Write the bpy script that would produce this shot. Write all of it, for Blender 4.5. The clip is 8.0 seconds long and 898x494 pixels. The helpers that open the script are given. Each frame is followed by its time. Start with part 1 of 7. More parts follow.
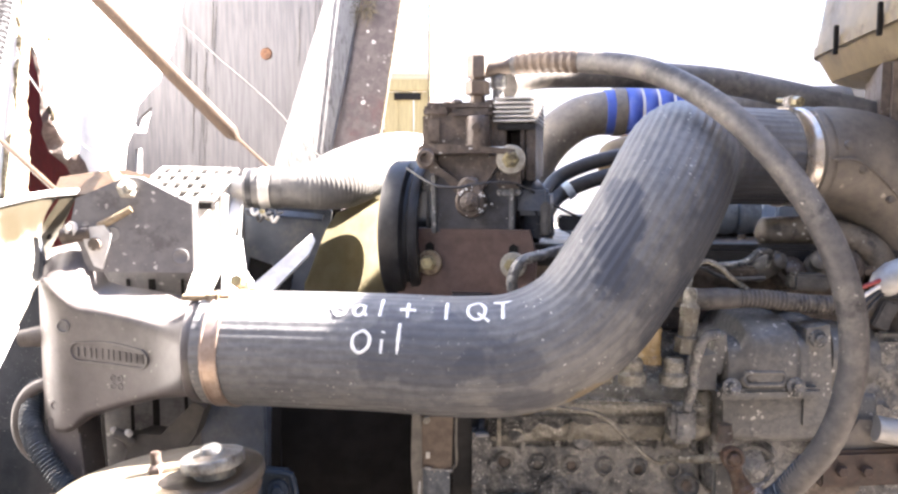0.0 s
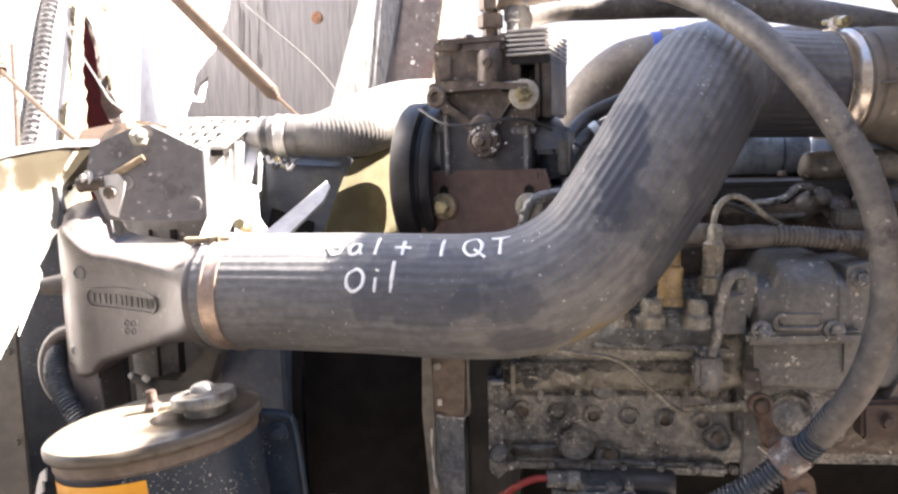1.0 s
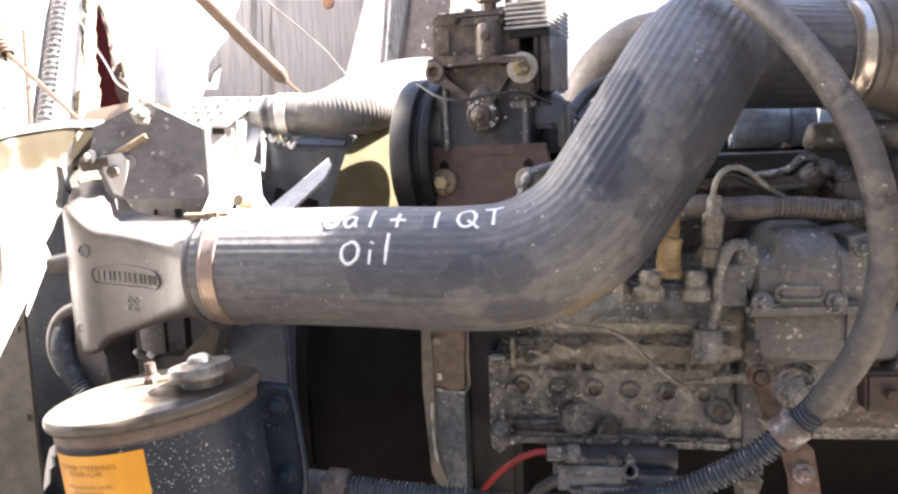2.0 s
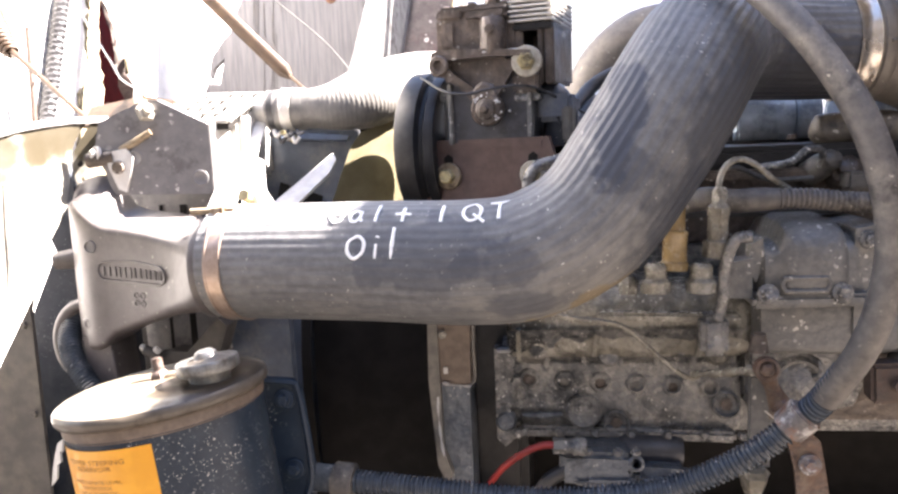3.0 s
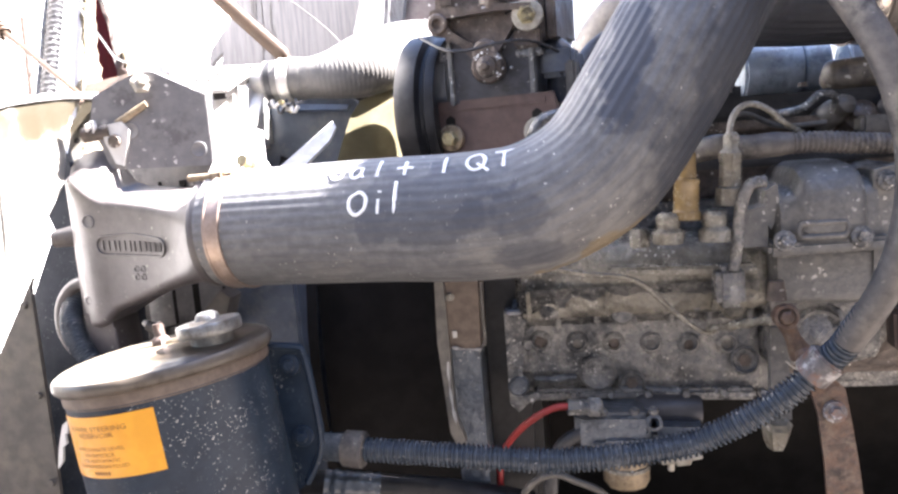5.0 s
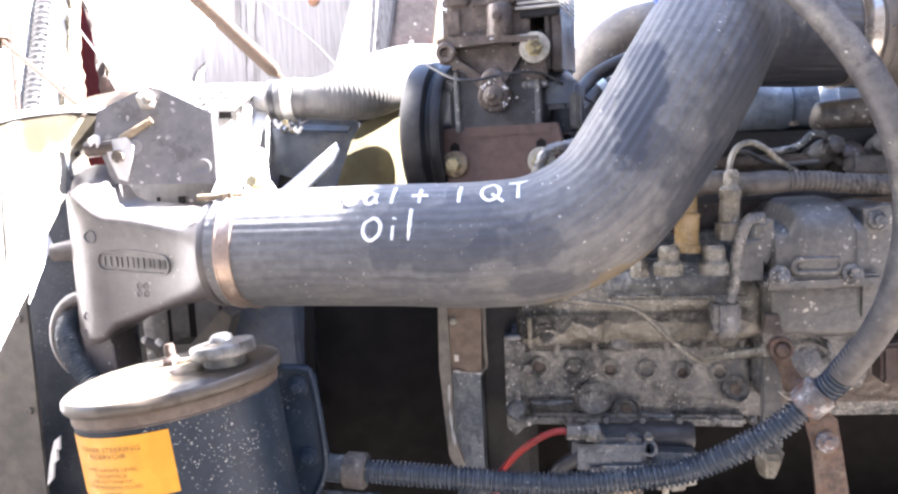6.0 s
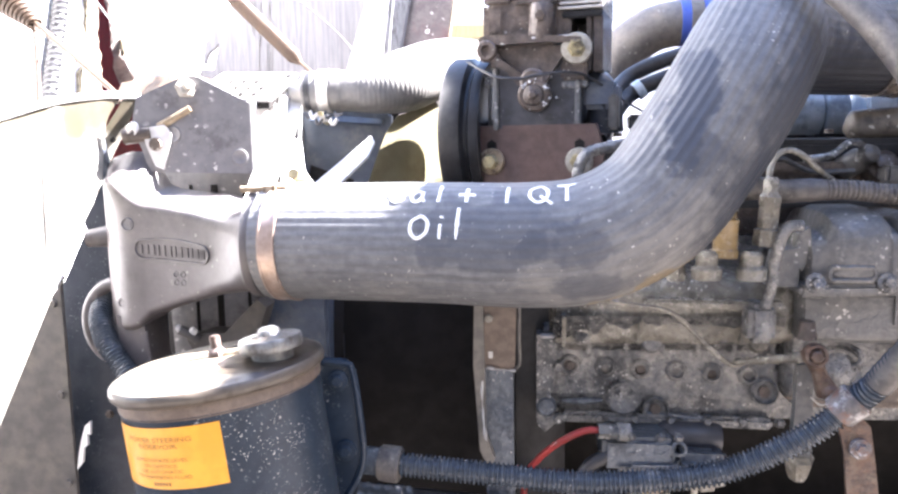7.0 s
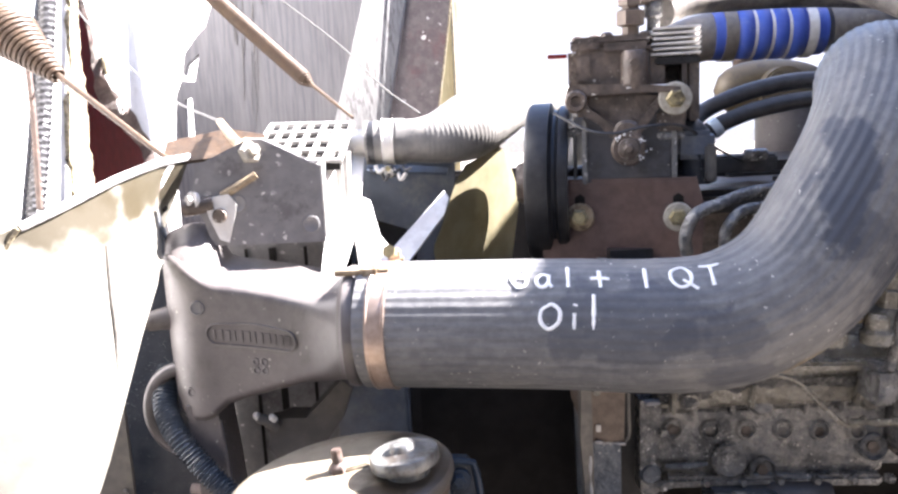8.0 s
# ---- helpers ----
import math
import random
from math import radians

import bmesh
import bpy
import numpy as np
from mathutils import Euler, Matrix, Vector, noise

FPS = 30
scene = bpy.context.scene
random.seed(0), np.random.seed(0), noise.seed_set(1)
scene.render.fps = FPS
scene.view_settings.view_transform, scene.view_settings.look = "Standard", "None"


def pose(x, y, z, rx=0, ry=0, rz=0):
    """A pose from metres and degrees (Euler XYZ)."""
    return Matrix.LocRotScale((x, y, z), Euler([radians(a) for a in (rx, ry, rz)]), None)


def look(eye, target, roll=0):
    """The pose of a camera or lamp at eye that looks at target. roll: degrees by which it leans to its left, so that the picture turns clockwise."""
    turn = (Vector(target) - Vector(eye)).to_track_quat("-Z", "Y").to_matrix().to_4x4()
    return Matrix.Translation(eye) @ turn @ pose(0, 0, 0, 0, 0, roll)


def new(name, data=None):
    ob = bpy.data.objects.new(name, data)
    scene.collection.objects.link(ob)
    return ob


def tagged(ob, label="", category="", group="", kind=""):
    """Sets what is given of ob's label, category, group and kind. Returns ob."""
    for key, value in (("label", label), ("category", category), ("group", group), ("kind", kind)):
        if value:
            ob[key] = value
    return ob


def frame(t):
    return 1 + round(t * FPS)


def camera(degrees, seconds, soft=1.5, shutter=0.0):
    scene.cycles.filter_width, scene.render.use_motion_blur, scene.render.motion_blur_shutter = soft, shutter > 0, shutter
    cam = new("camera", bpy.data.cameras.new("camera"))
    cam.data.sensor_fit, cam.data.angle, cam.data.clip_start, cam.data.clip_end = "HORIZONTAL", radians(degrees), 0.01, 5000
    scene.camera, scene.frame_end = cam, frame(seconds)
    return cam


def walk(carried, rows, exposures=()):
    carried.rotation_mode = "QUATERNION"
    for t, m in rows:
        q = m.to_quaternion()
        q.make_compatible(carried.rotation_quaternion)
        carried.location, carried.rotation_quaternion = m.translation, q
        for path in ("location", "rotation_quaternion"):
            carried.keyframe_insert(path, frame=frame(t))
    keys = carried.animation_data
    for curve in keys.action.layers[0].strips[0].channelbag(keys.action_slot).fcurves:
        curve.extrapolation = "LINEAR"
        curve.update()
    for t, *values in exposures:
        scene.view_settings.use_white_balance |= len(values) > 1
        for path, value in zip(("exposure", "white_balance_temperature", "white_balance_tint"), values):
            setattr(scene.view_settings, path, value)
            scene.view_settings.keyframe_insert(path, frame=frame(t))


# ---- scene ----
cam = camera(60.1, 8.0, soft=2.5)
METRES, EYE, TILT, LEAN, TURN = 0.55, 1.5, -5.0, 0.0, 0.0
ROWS = [
    (0.0, 0.0, 0.0, 0.0, 0.0, 0.0, 0.0),
    (0.5, 0.0747, 0.0423, -0.0321, 4.55, -0.75, 0.55),
    (1.0, 0.1579, 0.0742, -0.0765, 6.08, -1.8, 0.99),
    (1.5, 0.1859, 0.0736, -0.1, 6.77, -2.69, 1.23),
    (1.7, 0.1985, 0.0760, -0.1055, 7.2, -2.54, 1.28),
    (2.8, 0.2120, 0.0820, -0.1130, 8.2, -2.72, 1.88),
    (3.0, 0.2032, 0.0789, -0.1114, 7.91, -2.93, 1.85),
    (3.5, 0.1953, 0.0986, -0.1612, 9.75, -3.53, 3.59),
    (4.0, 0.1781, 0.1206, -0.1948, 10.89, -2.86, 3.88),
    (4.5, 0.1934, 0.1261, -0.2045, 10.04, -2.81, 3.49),
    (4.7, 0.1990, 0.1240, -0.2080, 9.55, -2.79, 3.75),
    (5.8, 0.1470, 0.0850, -0.1655, 5.45, -2.6, 2.7),
    (6.0, 0.1143, 0.0776, -0.166, 5.7, -2.07, 2.2),
    (6.5, 0.0521, 0.0644, -0.1503, 5.39, -2.72, 0.6),
    (7.0, 0.0169, 0.0589, -0.1391, 5.17, -3.11, 0.55),
    (7.5, -0.0845, 0.0747, -0.0301, 4.87, -3.77, 0.72),
    (8.0, -0.3041, 0.1735, 0.0603, 1.01, -5.02, 2.73),
]
EXPOSURES = [(0.0, 4.34, 6600, 18), (0.5, 3.97, 6700, 18), (1.0, 3.9, 6750, 18), (1.7, 3.99, 6650, 18), (2.8, 4.17, 6650, 18), (4.0, 4.28, 6500, 18), (4.7, 4.30, 6250, 18), (5.8, 4.60, 6050, 18), (7.0, 4.75, 5950, 18), (7.5, 4.45, 5950, 18), (8.0, 3.94, 6150, 18)]
walk(cam, [(t, pose(0, 0, EYE, TILT, LEAN, TURN) @ pose(METRES * x, METRES * y, METRES * z, 90 + pitch, roll, yaw)) for t, x, y, z, yaw, pitch, roll in ROWS], EXPOSURES)

# ---- light: high sun from behind the engine, clear sky ----
SUN = Vector((1.0, 0.26, 1.0)).normalized()
sun = new("sun", bpy.data.lights.new("sun", "SUN"))
sun.data.energy, sun.data.angle, sun.data.color = 5.0, radians(0.45), (1.0, 0.95, 0.87)
sun.matrix_world = look((3, 6, 8), Vector((3, 6, 8)) - SUN)
world = bpy.data.worlds.new("world")
scene.world = world
world.use_nodes = True
sky = world.node_tree.nodes.new("ShaderNodeTexSky")
sky.sky_type, sky.sun_disc = "NISHITA", False
sky.sun_elevation = math.asin(SUN.z)
sky.sun_rotation = math.atan2(SUN.x, SUN.y)
back = world.node_tree.nodes["Background"]
back.inputs["Strength"].default_value = 0.042
world.node_tree.links.new(sky.outputs[0], back.inputs["Color"])


# ---- materials ----
def surface(name, base, second, rough=0.7, metal=0.0, scale=30.0, bump=0.15, dust=None, amount=0.4, dust_scale=9.0,
            speck=None, speck_scale=160.0, speck_size=0.16, stretch=(1, 1, 1), contrast=0.16, rough_var=0.12, grime=None, streak=None, lumps=0.0, gloss=0.5):
    """Base colour broken by fine grain, patches of dust and small dried spots."""
    m = bpy.data.materials.new(name)
    m.use_nodes = True
    nt = m.node_tree
    n, link = nt.nodes, nt.links.new
    bsdf = n["Principled BSDF"]
    co = n.new("ShaderNodeTexCoord")
    mp = n.new("ShaderNodeMapping")
    mp.inputs["Scale"].default_value = stretch
    link(co.outputs["Object"], mp.inputs[0])

    def noise_at(s, detail, rg=0.6):
        t = n.new("ShaderNodeTexNoise")
        t.inputs["Scale"].default_value, t.inputs["Detail"].default_value, t.inputs["Roughness"].default_value = s, detail, rg
        link(mp.outputs[0], t.inputs["Vector"])
        return t

    def ramp(sock, lo, hi):
        r = n.new("ShaderNodeMapRange")
        r.interpolation_type = "SMOOTHSTEP"
        r.inputs[1].default_value, r.inputs[2].default_value = lo, hi
        link(sock, r.inputs[0])
        return r.outputs[0]

    def mix(fac, a, b):
        x = n.new("ShaderNodeMix")
        x.data_type = "RGBA"
        if isinstance(fac, float):
            x.inputs[0].default_value = fac
        else:
            link(fac, x.inputs[0])
        for sock, v in ((x.inputs[6], a), (x.inputs[7], b)):
            if isinstance(v, tuple):
                sock.default_value = (*v, 1)
            else:
                link(v, sock)
        return x.outputs[2]

    fine = noise_at(scale, 6)
    colour = mix(ramp(fine.outputs[0], 0.5 - contrast, 0.5 + contrast), base, second)
    patch = None
    if dust:
        big = noise_at(dust_scale, 10, 0.74)
        patch = ramp(big.outputs[0], 0.72 - 0.5 * amount, 0.86 - 0.5 * amount + 0.1)
        colour = mix(patch, colour, dust)
    if grime:
        stain = noise_at(grime[1], 9, 0.72)
        colour = mix(ramp(stain.outputs[0], 0.50, 0.64), colour, grime[0])
    if streak:
        # long marks that run with the hose
        uv = n.new("ShaderNodeMapping")
        uv.inputs["Scale"].default_value = (streak[1], streak[2], 1)
        link(co.outputs["UV"], uv.inputs[0])
        t = n.new("ShaderNodeTexNoise")
        t.inputs["Scale"].default_value, t.inputs["Detail"].default_value, t.inputs["Roughness"].default_value = 1.0, 8, 0.65
        link(uv.outputs[0], t.inputs["Vector"])
        half = n.new("ShaderNodeMath")
        half.operation = "MULTIPLY"
        half.inputs[1].default_value = streak[0]
        link(ramp(t.outputs[0], 0.42, 0.66), half.inputs[0])
        colour = mix(half.outputs[0], colour, streak[3])
    if speck:
        # dried splashes of uneven size and outline
        wob = noise_at(90.0, 3)
        shift = n.new("ShaderNodeVectorMath")
        shift.operation = "MULTIPLY_ADD"
        shift.inputs[1].default_value = (0.012, 0.012, 0.012)
        link(wob.outputs["Color"], shift.inputs[0])
        link(co.outputs["Object"], shift.inputs[2])
        v = n.new("ShaderNodeTexVoronoi")
        v.inputs["Scale"].default_value = speck_scale
        link(shift.outputs[0], v.inputs["Vector"])
        cell = n.new("ShaderNodeSeparateColor")
        link(v.outputs["Color"], cell.inputs[0])
        size = n.new("ShaderNodeMapRange")
        size.inputs[1].default_value, size.inputs[2].default_value = 0.55, 1.0
        size.inputs[3].default_value, size.inputs[4].default_value = 0.0, speck_size * 2.0
        link(cell.outputs[0], size.inputs[0])
        less = n.new("ShaderNodeMath")
        less.operation = "SUBTRACT"
        link(size.outputs[0], less.inputs[0])
        link(v.outputs["Distance"], less.inputs[1])
        gate = noise_at(16.0, 6, 0.7)
        mul = n.new("ShaderNodeMath")
        mul.operation = "MULTIPLY"
        link(ramp(less.outputs[0], 0.0, 0.06), mul.inputs[0])
        link(ramp(gate.outputs[0], 0.44, 0.62), mul.inputs[1])
        colour = mix(mul.outputs[0], colour, speck)
    link(colour, bsdf.inputs["Base Color"])
    bsdf.inputs["Metallic"].default_value = metal
    bsdf.inputs["Specular IOR Level"].default_value = gloss
    r = n.new("ShaderNodeMapRange")
    r.inputs[3].default_value, r.inputs[4].default_value = max(0.05, rough - rough_var), min(1.0, rough + rough_var)
    link(patch if patch else fine.outputs[0], r.inputs[0])
    link(r.outputs[0], bsdf.inputs["Roughness"])
    b = n.new("ShaderNodeBump")
    b.inputs["Strength"].default_value, b.inputs["Distance"].default_value = bump, 0.004
    link(fine.outputs[0], b.inputs["Height"])
    last = b.outputs[0]
    if lumps:
        big = noise_at(scale * 0.28, 5)
        b2 = n.new("ShaderNodeBump")
        b2.inputs["Strength"].default_value, b2.inputs["Distance"].default_value = lumps, 0.012
        link(big.outputs[0], b2.inputs["Height"])
        link(last, b2.inputs["Normal"])
        last = b2.outputs[0]
    link(last, bsdf.inputs["Normal"])
    return m


M_HOSE = surface("ribbed_rubber", (0.122, 0.123, 0.126), (0.162, 0.162, 0.163), 0.58, gloss=0.28, scale=90, bump=0.12, dust=(0.222, 0.214, 0.198), amount=0.54, dust_scale=5.0, streak=(0.45, 26.0, 46.0, (0.065, 0.067, 0.073)), speck=(0.50, 0.48, 0.44), speck_scale=190, speck_size=0.15, rough_var=0.12)


def add_stains_and_shade(m, tints, colour, edge=(2.09, 1.77), grain=38.0, frayed=2.0):
    """Stains, and shade put into the colour, of a shape of their own: ellipsoids of (centre, radii, turn about y) with
    frayed edges.
    """
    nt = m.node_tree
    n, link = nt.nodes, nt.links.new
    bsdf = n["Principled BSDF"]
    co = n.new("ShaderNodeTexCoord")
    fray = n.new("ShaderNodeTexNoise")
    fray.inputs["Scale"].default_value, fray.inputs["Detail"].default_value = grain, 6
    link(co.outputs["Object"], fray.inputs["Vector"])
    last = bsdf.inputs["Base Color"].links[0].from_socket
    for centre, radii, turn, strength in tints:
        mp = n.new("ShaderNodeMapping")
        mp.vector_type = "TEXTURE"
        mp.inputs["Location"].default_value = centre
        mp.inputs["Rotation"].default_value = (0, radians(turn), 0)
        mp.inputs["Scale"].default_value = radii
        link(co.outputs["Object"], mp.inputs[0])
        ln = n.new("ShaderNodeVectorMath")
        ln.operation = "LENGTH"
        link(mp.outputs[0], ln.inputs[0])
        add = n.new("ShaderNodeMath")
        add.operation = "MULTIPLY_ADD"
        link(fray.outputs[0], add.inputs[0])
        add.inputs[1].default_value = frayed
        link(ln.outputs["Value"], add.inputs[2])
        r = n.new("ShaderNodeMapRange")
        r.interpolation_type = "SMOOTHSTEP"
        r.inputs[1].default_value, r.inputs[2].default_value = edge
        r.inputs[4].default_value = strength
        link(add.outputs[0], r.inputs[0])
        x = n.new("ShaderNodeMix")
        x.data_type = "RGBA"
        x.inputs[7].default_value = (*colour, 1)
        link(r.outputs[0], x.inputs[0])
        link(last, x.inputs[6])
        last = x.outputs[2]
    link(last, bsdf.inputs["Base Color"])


# Oil stains; the last ellipsoid puts the upper run's shade into the colour.
add_stains_and_shade(M_HOSE, [((0.070, -0.085, 0.206), (0.023, 0.10, 0.066), 16, 0.85), ((0.070, -0.085, 0.170), (0.030, 0.10, 0.030), 10, 0.55), ((0.030, -0.085, 0.165), (0.016, 0.10, 0.022), 30, 0.4),
                    ((-0.045, -0.09, 0.075), (0.05, 0.10, 0.022), -6, 0.5), ((-0.120, -0.08, 0.080), (0.080, 0.10, 0.042), 0, 0.55), ((-0.02, -0.09, 0.035), (0.05, 0.08, 0.014), -4, 0.5),
                    ((0.31, 0.14, 0.245), (0.15, 0.16, 0.058), 0, 0.8)], (0.046, 0.052, 0.068))
# Shade under the upper run, put into the colour as a soft dark patch.
add_stains_and_shade(M_HOSE, [((0.32, 0.16, 0.225), (0.15, 0.17, 0.060), 0, 0.9)], (0.024, 0.026, 0.032), (1.75, 0.95), 70.0, 1.1)
# Shaded right side of the bend, also darkened in the colour itself.
add_stains_and_shade(M_HOSE, [((0.172, -0.02, 0.205), (0.056, 0.13, 0.120), 34, 0.85), ((0.130, -0.02, 0.115), (0.048, 0.13, 0.090), 40, 0.9)], (0.036, 0.041, 0.053), (1.75, 0.95), 70.0, 1.1)
# Amber tint along the underside of the bend.
add_stains_and_shade(M_HOSE, [((0.075, -0.02, 0.038), (0.10, 0.10, 0.020), -22, 0.5)], (0.23, 0.16, 0.06))
M_AMBER = surface("amber_plastic", (0.29, 0.205, 0.095), (0.21, 0.15, 0.075), 0.35, scale=70, bump=0.1, dust=(0.30, 0.255, 0.17), amount=0.5, dust_scale=24)
M_BLUE_IRON = surface("bluish_dusty_iron", (0.085, 0.099, 0.120), (0.135, 0.150, 0.170), 0.4, 0.2, scale=90, bump=0.8, dust=(0.235, 0.245, 0.255), amount=0.50, dust_scale=20, grime=((0.045, 0.052, 0.064), 22.0), speck=(0.6, 0.6, 0.58), speck_scale=230, speck_size=0.2, lumps=0.8)
M_CASE = surface("blue_grey_casting", (0.045, 0.046, 0.054), (0.064, 0.065, 0.073), 0.5, 0.1, scale=60, bump=0.2, dust=(0.095, 0.089, 0.085), amount=0.45, dust_scale=14, grime=((0.034, 0.032, 0.032), 20.0), speck=(0.5, 0.48, 0.45), speck_scale=170, speck_size=0.12)
M_PLASTIC = surface("grey_plastic", (0.077, 0.068, 0.067), (0.100, 0.089, 0.087), 0.5, scale=80, bump=0.12, dust=(0.136, 0.121, 0.110), amount=0.52, dust_scale=7, grime=((0.056, 0.049, 0.046), 10.0), speck=(0.36, 0.34, 0.31), speck_scale=130, speck_size=0.13)
M_STEEL = surface("clamp_steel", (0.62, 0.58, 0.52), (0.42, 0.36, 0.30), 0.36, 0.85, scale=90, bump=0.05, dust=(0.40, 0.33, 0.26), amount=0.4, dust_scale=14)
M_CLAMP_TAN = surface("tarnished_clamp", (0.40, 0.31, 0.255), (0.30, 0.225, 0.18), 0.42, 0.5, scale=90, bump=0.08, dust=(0.36, 0.32, 0.27), amount=0.45, dust_scale=16)
M_ZINC = surface("zinc_bolt", (0.36, 0.31, 0.17), (0.24, 0.20, 0.11), 0.4, 0.4, scale=150, bump=0.15, dust=(0.34, 0.31, 0.24), amount=0.35, dust_scale=60, grime=((0.09, 0.075, 0.05), 70.0))
M_WASHER = surface("pale_zinc_washer", (0.40, 0.38, 0.33), (0.28, 0.26, 0.22), 0.5, 0.3, scale=130, bump=0.15, dust=(0.20, 0.175, 0.14), amount=0.4, dust_scale=50)
M_IRON = surface("cast_iron_dusty", (0.118, 0.121, 0.125), (0.215, 0.210, 0.203), 0.30, 0.2, scale=95, bump=0.9, dust=(0.345, 0.328, 0.295), amount=0.57, dust_scale=20, grime=((0.060, 0.062, 0.065), 15.0), speck=(0.64, 0.62, 0.58), speck_scale=230, speck_size=0.24, lumps=1.2)
M_IRON_DARK = surface("dark_iron", (0.056, 0.044, 0.037), (0.104, 0.081, 0.066), 0.45, 0.2, scale=70, bump=0.6, dust=(0.175, 0.138, 0.110), amount=0.50, dust_scale=24, speck=(0.50, 0.47, 0.42), speck_scale=170, speck_size=0.2, lumps=0.6)
M_COVER = surface("dusty_cast_cover", (0.112, 0.112, 0.110), (0.160, 0.157, 0.150), 0.5, 0.1, scale=120, bump=0.4, dust=(0.222, 0.211, 0.188), amount=0.5, dust_scale=16, speck=(0.58, 0.55, 0.50), speck_scale=170, speck_size=0.24, lumps=0.35)
M_OILY = surface("oily_iron", (0.212, 0.194, 0.155), (0.155, 0.145, 0.122), 0.28, 0.1, scale=80, bump=0.9, dust=(0.35, 0.332, 0.285), amount=0.58, dust_scale=18, grime=((0.105, 0.096, 0.078), 14.0), speck=(0.64, 0.61, 0.53), speck_scale=200, speck_size=0.24, lumps=1.1)
M_BROWN = surface("primer_brown", (0.075, 0.046, 0.038), (0.105, 0.066, 0.054), 0.6, 0.1, scale=70, bump=0.15, dust=(0.14, 0.10, 0.085), amount=0.45, dust_scale=14)
M_RUST = surface("rust", (0.21, 0.10, 0.05), (0.11, 0.055, 0.032), 0.85, 0.1, scale=110, bump=0.5, dust=(0.33, 0.22, 0.14), amount=0.5, dust_scale=22)
M_BLACK = surface("black_rubber", (0.022, 0.022, 0.024), (0.04, 0.04, 0.042), 0.55, scale=60, bump=0.08, dust=(0.12, 0.11, 0.10), amount=0.42, dust_scale=12)
M_AC = surface("dusty_hose_rubber", (0.083, 0.077, 0.073), (0.127, 0.116, 0.106), 0.62, scale=90, bump=0.2, dust=(0.24, 0.213, 0.176), amount=0.5, dust_scale=16, grime=((0.045, 0.041, 0.038), 20.0), speck=(0.42, 0.38, 0.32), speck_scale=140)
M_LOOM = surface("loom_plastic", (0.044, 0.055, 0.070), (0.070, 0.083, 0.10), 0.28, scale=60, bump=0.05, dust=(0.20, 0.205, 0.21), amount=0.42, dust_scale=16, speck=(0.45, 0.44, 0.42), speck_scale=200)
M_NAVY = surface("navy_paint_spattered", (0.012, 0.021, 0.036), (0.020, 0.032, 0.050), 0.5, 0.0, scale=40, bump=0.15, dust=(0.035, 0.046, 0.060), amount=0.42, dust_scale=14, speck=(0.62, 0.60, 0.56), speck_scale=480, speck_size=0.22, gloss=0.28)
M_TURBO = surface("brown_cast_turbo", (0.10, 0.075, 0.058), (0.15, 0.115, 0.088), 0.65, 0.1, scale=80, bump=0.3, dust=(0.21, 0.16, 0.12), amount=0.5, dust_scale=16)
M_BREATHER = surface("grimy_breather_rubber", (0.10, 0.085, 0.068), (0.15, 0.128, 0.10), 0.6, scale=70, bump=0.4, dust=(0.23, 0.195, 0.15), amount=0.5, dust_scale=18, grime=((0.035, 0.03, 0.027), 24.0), speck=(0.5, 0.47, 0.42), speck_scale=150, speck_size=0.2)
M_LID = surface("dusty_lid", (0.245, 0.215, 0.165), (0.190, 0.165, 0.125), 0.42, 0.1, scale=50, bump=0.1, dust=(0.215, 0.185, 0.138), amount=0.45, dust_scale=10, grime=((0.135, 0.108, 0.076), 18.0), speck=(0.4, 0.36, 0.30), speck_scale=120, speck_size=0.1, gloss=0.35)
# Shade round and before the cap, put into the lid's colour.
add_stains_and_shade(M_LID, [((0.058, -0.010, 0.27), (0.064, 0.10, 0.06), 0, 0.93), ((0.015, -0.055, 0.27), (0.030, 0.020, 0.06), 0, 0.8)], (0.034, 0.025, 0.017), (2.16, 1.76), 26.0)
# Same paint as the lid, darker because the rim's shade is put in.
M_LID_RIM = surface("dirty_shaded_lid_rim", (0.118, 0.100, 0.080), (0.088, 0.074, 0.058), 0.45, 0.1, scale=50, bump=0.1, dust=(0.105, 0.089, 0.070), amount=0.45, dust_scale=10, grime=((0.060, 0.047, 0.036), 18.0), gloss=0.3)
M_CAP = surface("grey_metal_cap", (0.21, 0.212, 0.205), (0.12, 0.118, 0.11), 0.45, 0.4, scale=90, bump=0.3, dust=(0.30, 0.28, 0.23), amount=0.45, dust_scale=28, grime=((0.10, 0.085, 0.07), 40.0), lumps=0.3)
M_NAVY_PLAIN = surface("navy_plate_paint", (0.012, 0.017, 0.027), (0.022, 0.027, 0.038), 0.5, 0.0, scale=40, bump=0.2, dust=(0.05, 0.053, 0.058), amount=0.48, dust_scale=12, speck=(0.3, 0.29, 0.28), speck_scale=420, speck_size=0.16, gloss=0.35)
M_LABEL = surface("orange_label", (0.80, 0.37, 0.025), (0.72, 0.32, 0.02), 0.45, scale=40, bump=0.03, dust=(0.64, 0.35, 0.05), amount=0.3, dust_scale=18)
M_INK = surface("label_ink", (0.22, 0.10, 0.03), (0.36, 0.16, 0.03), 0.6, scale=200, bump=0.0)
M_PAINT = surface("white_marker_paint", (0.82, 0.82, 0.80), (0.70, 0.70, 0.69), 0.6, scale=160, bump=0.1)
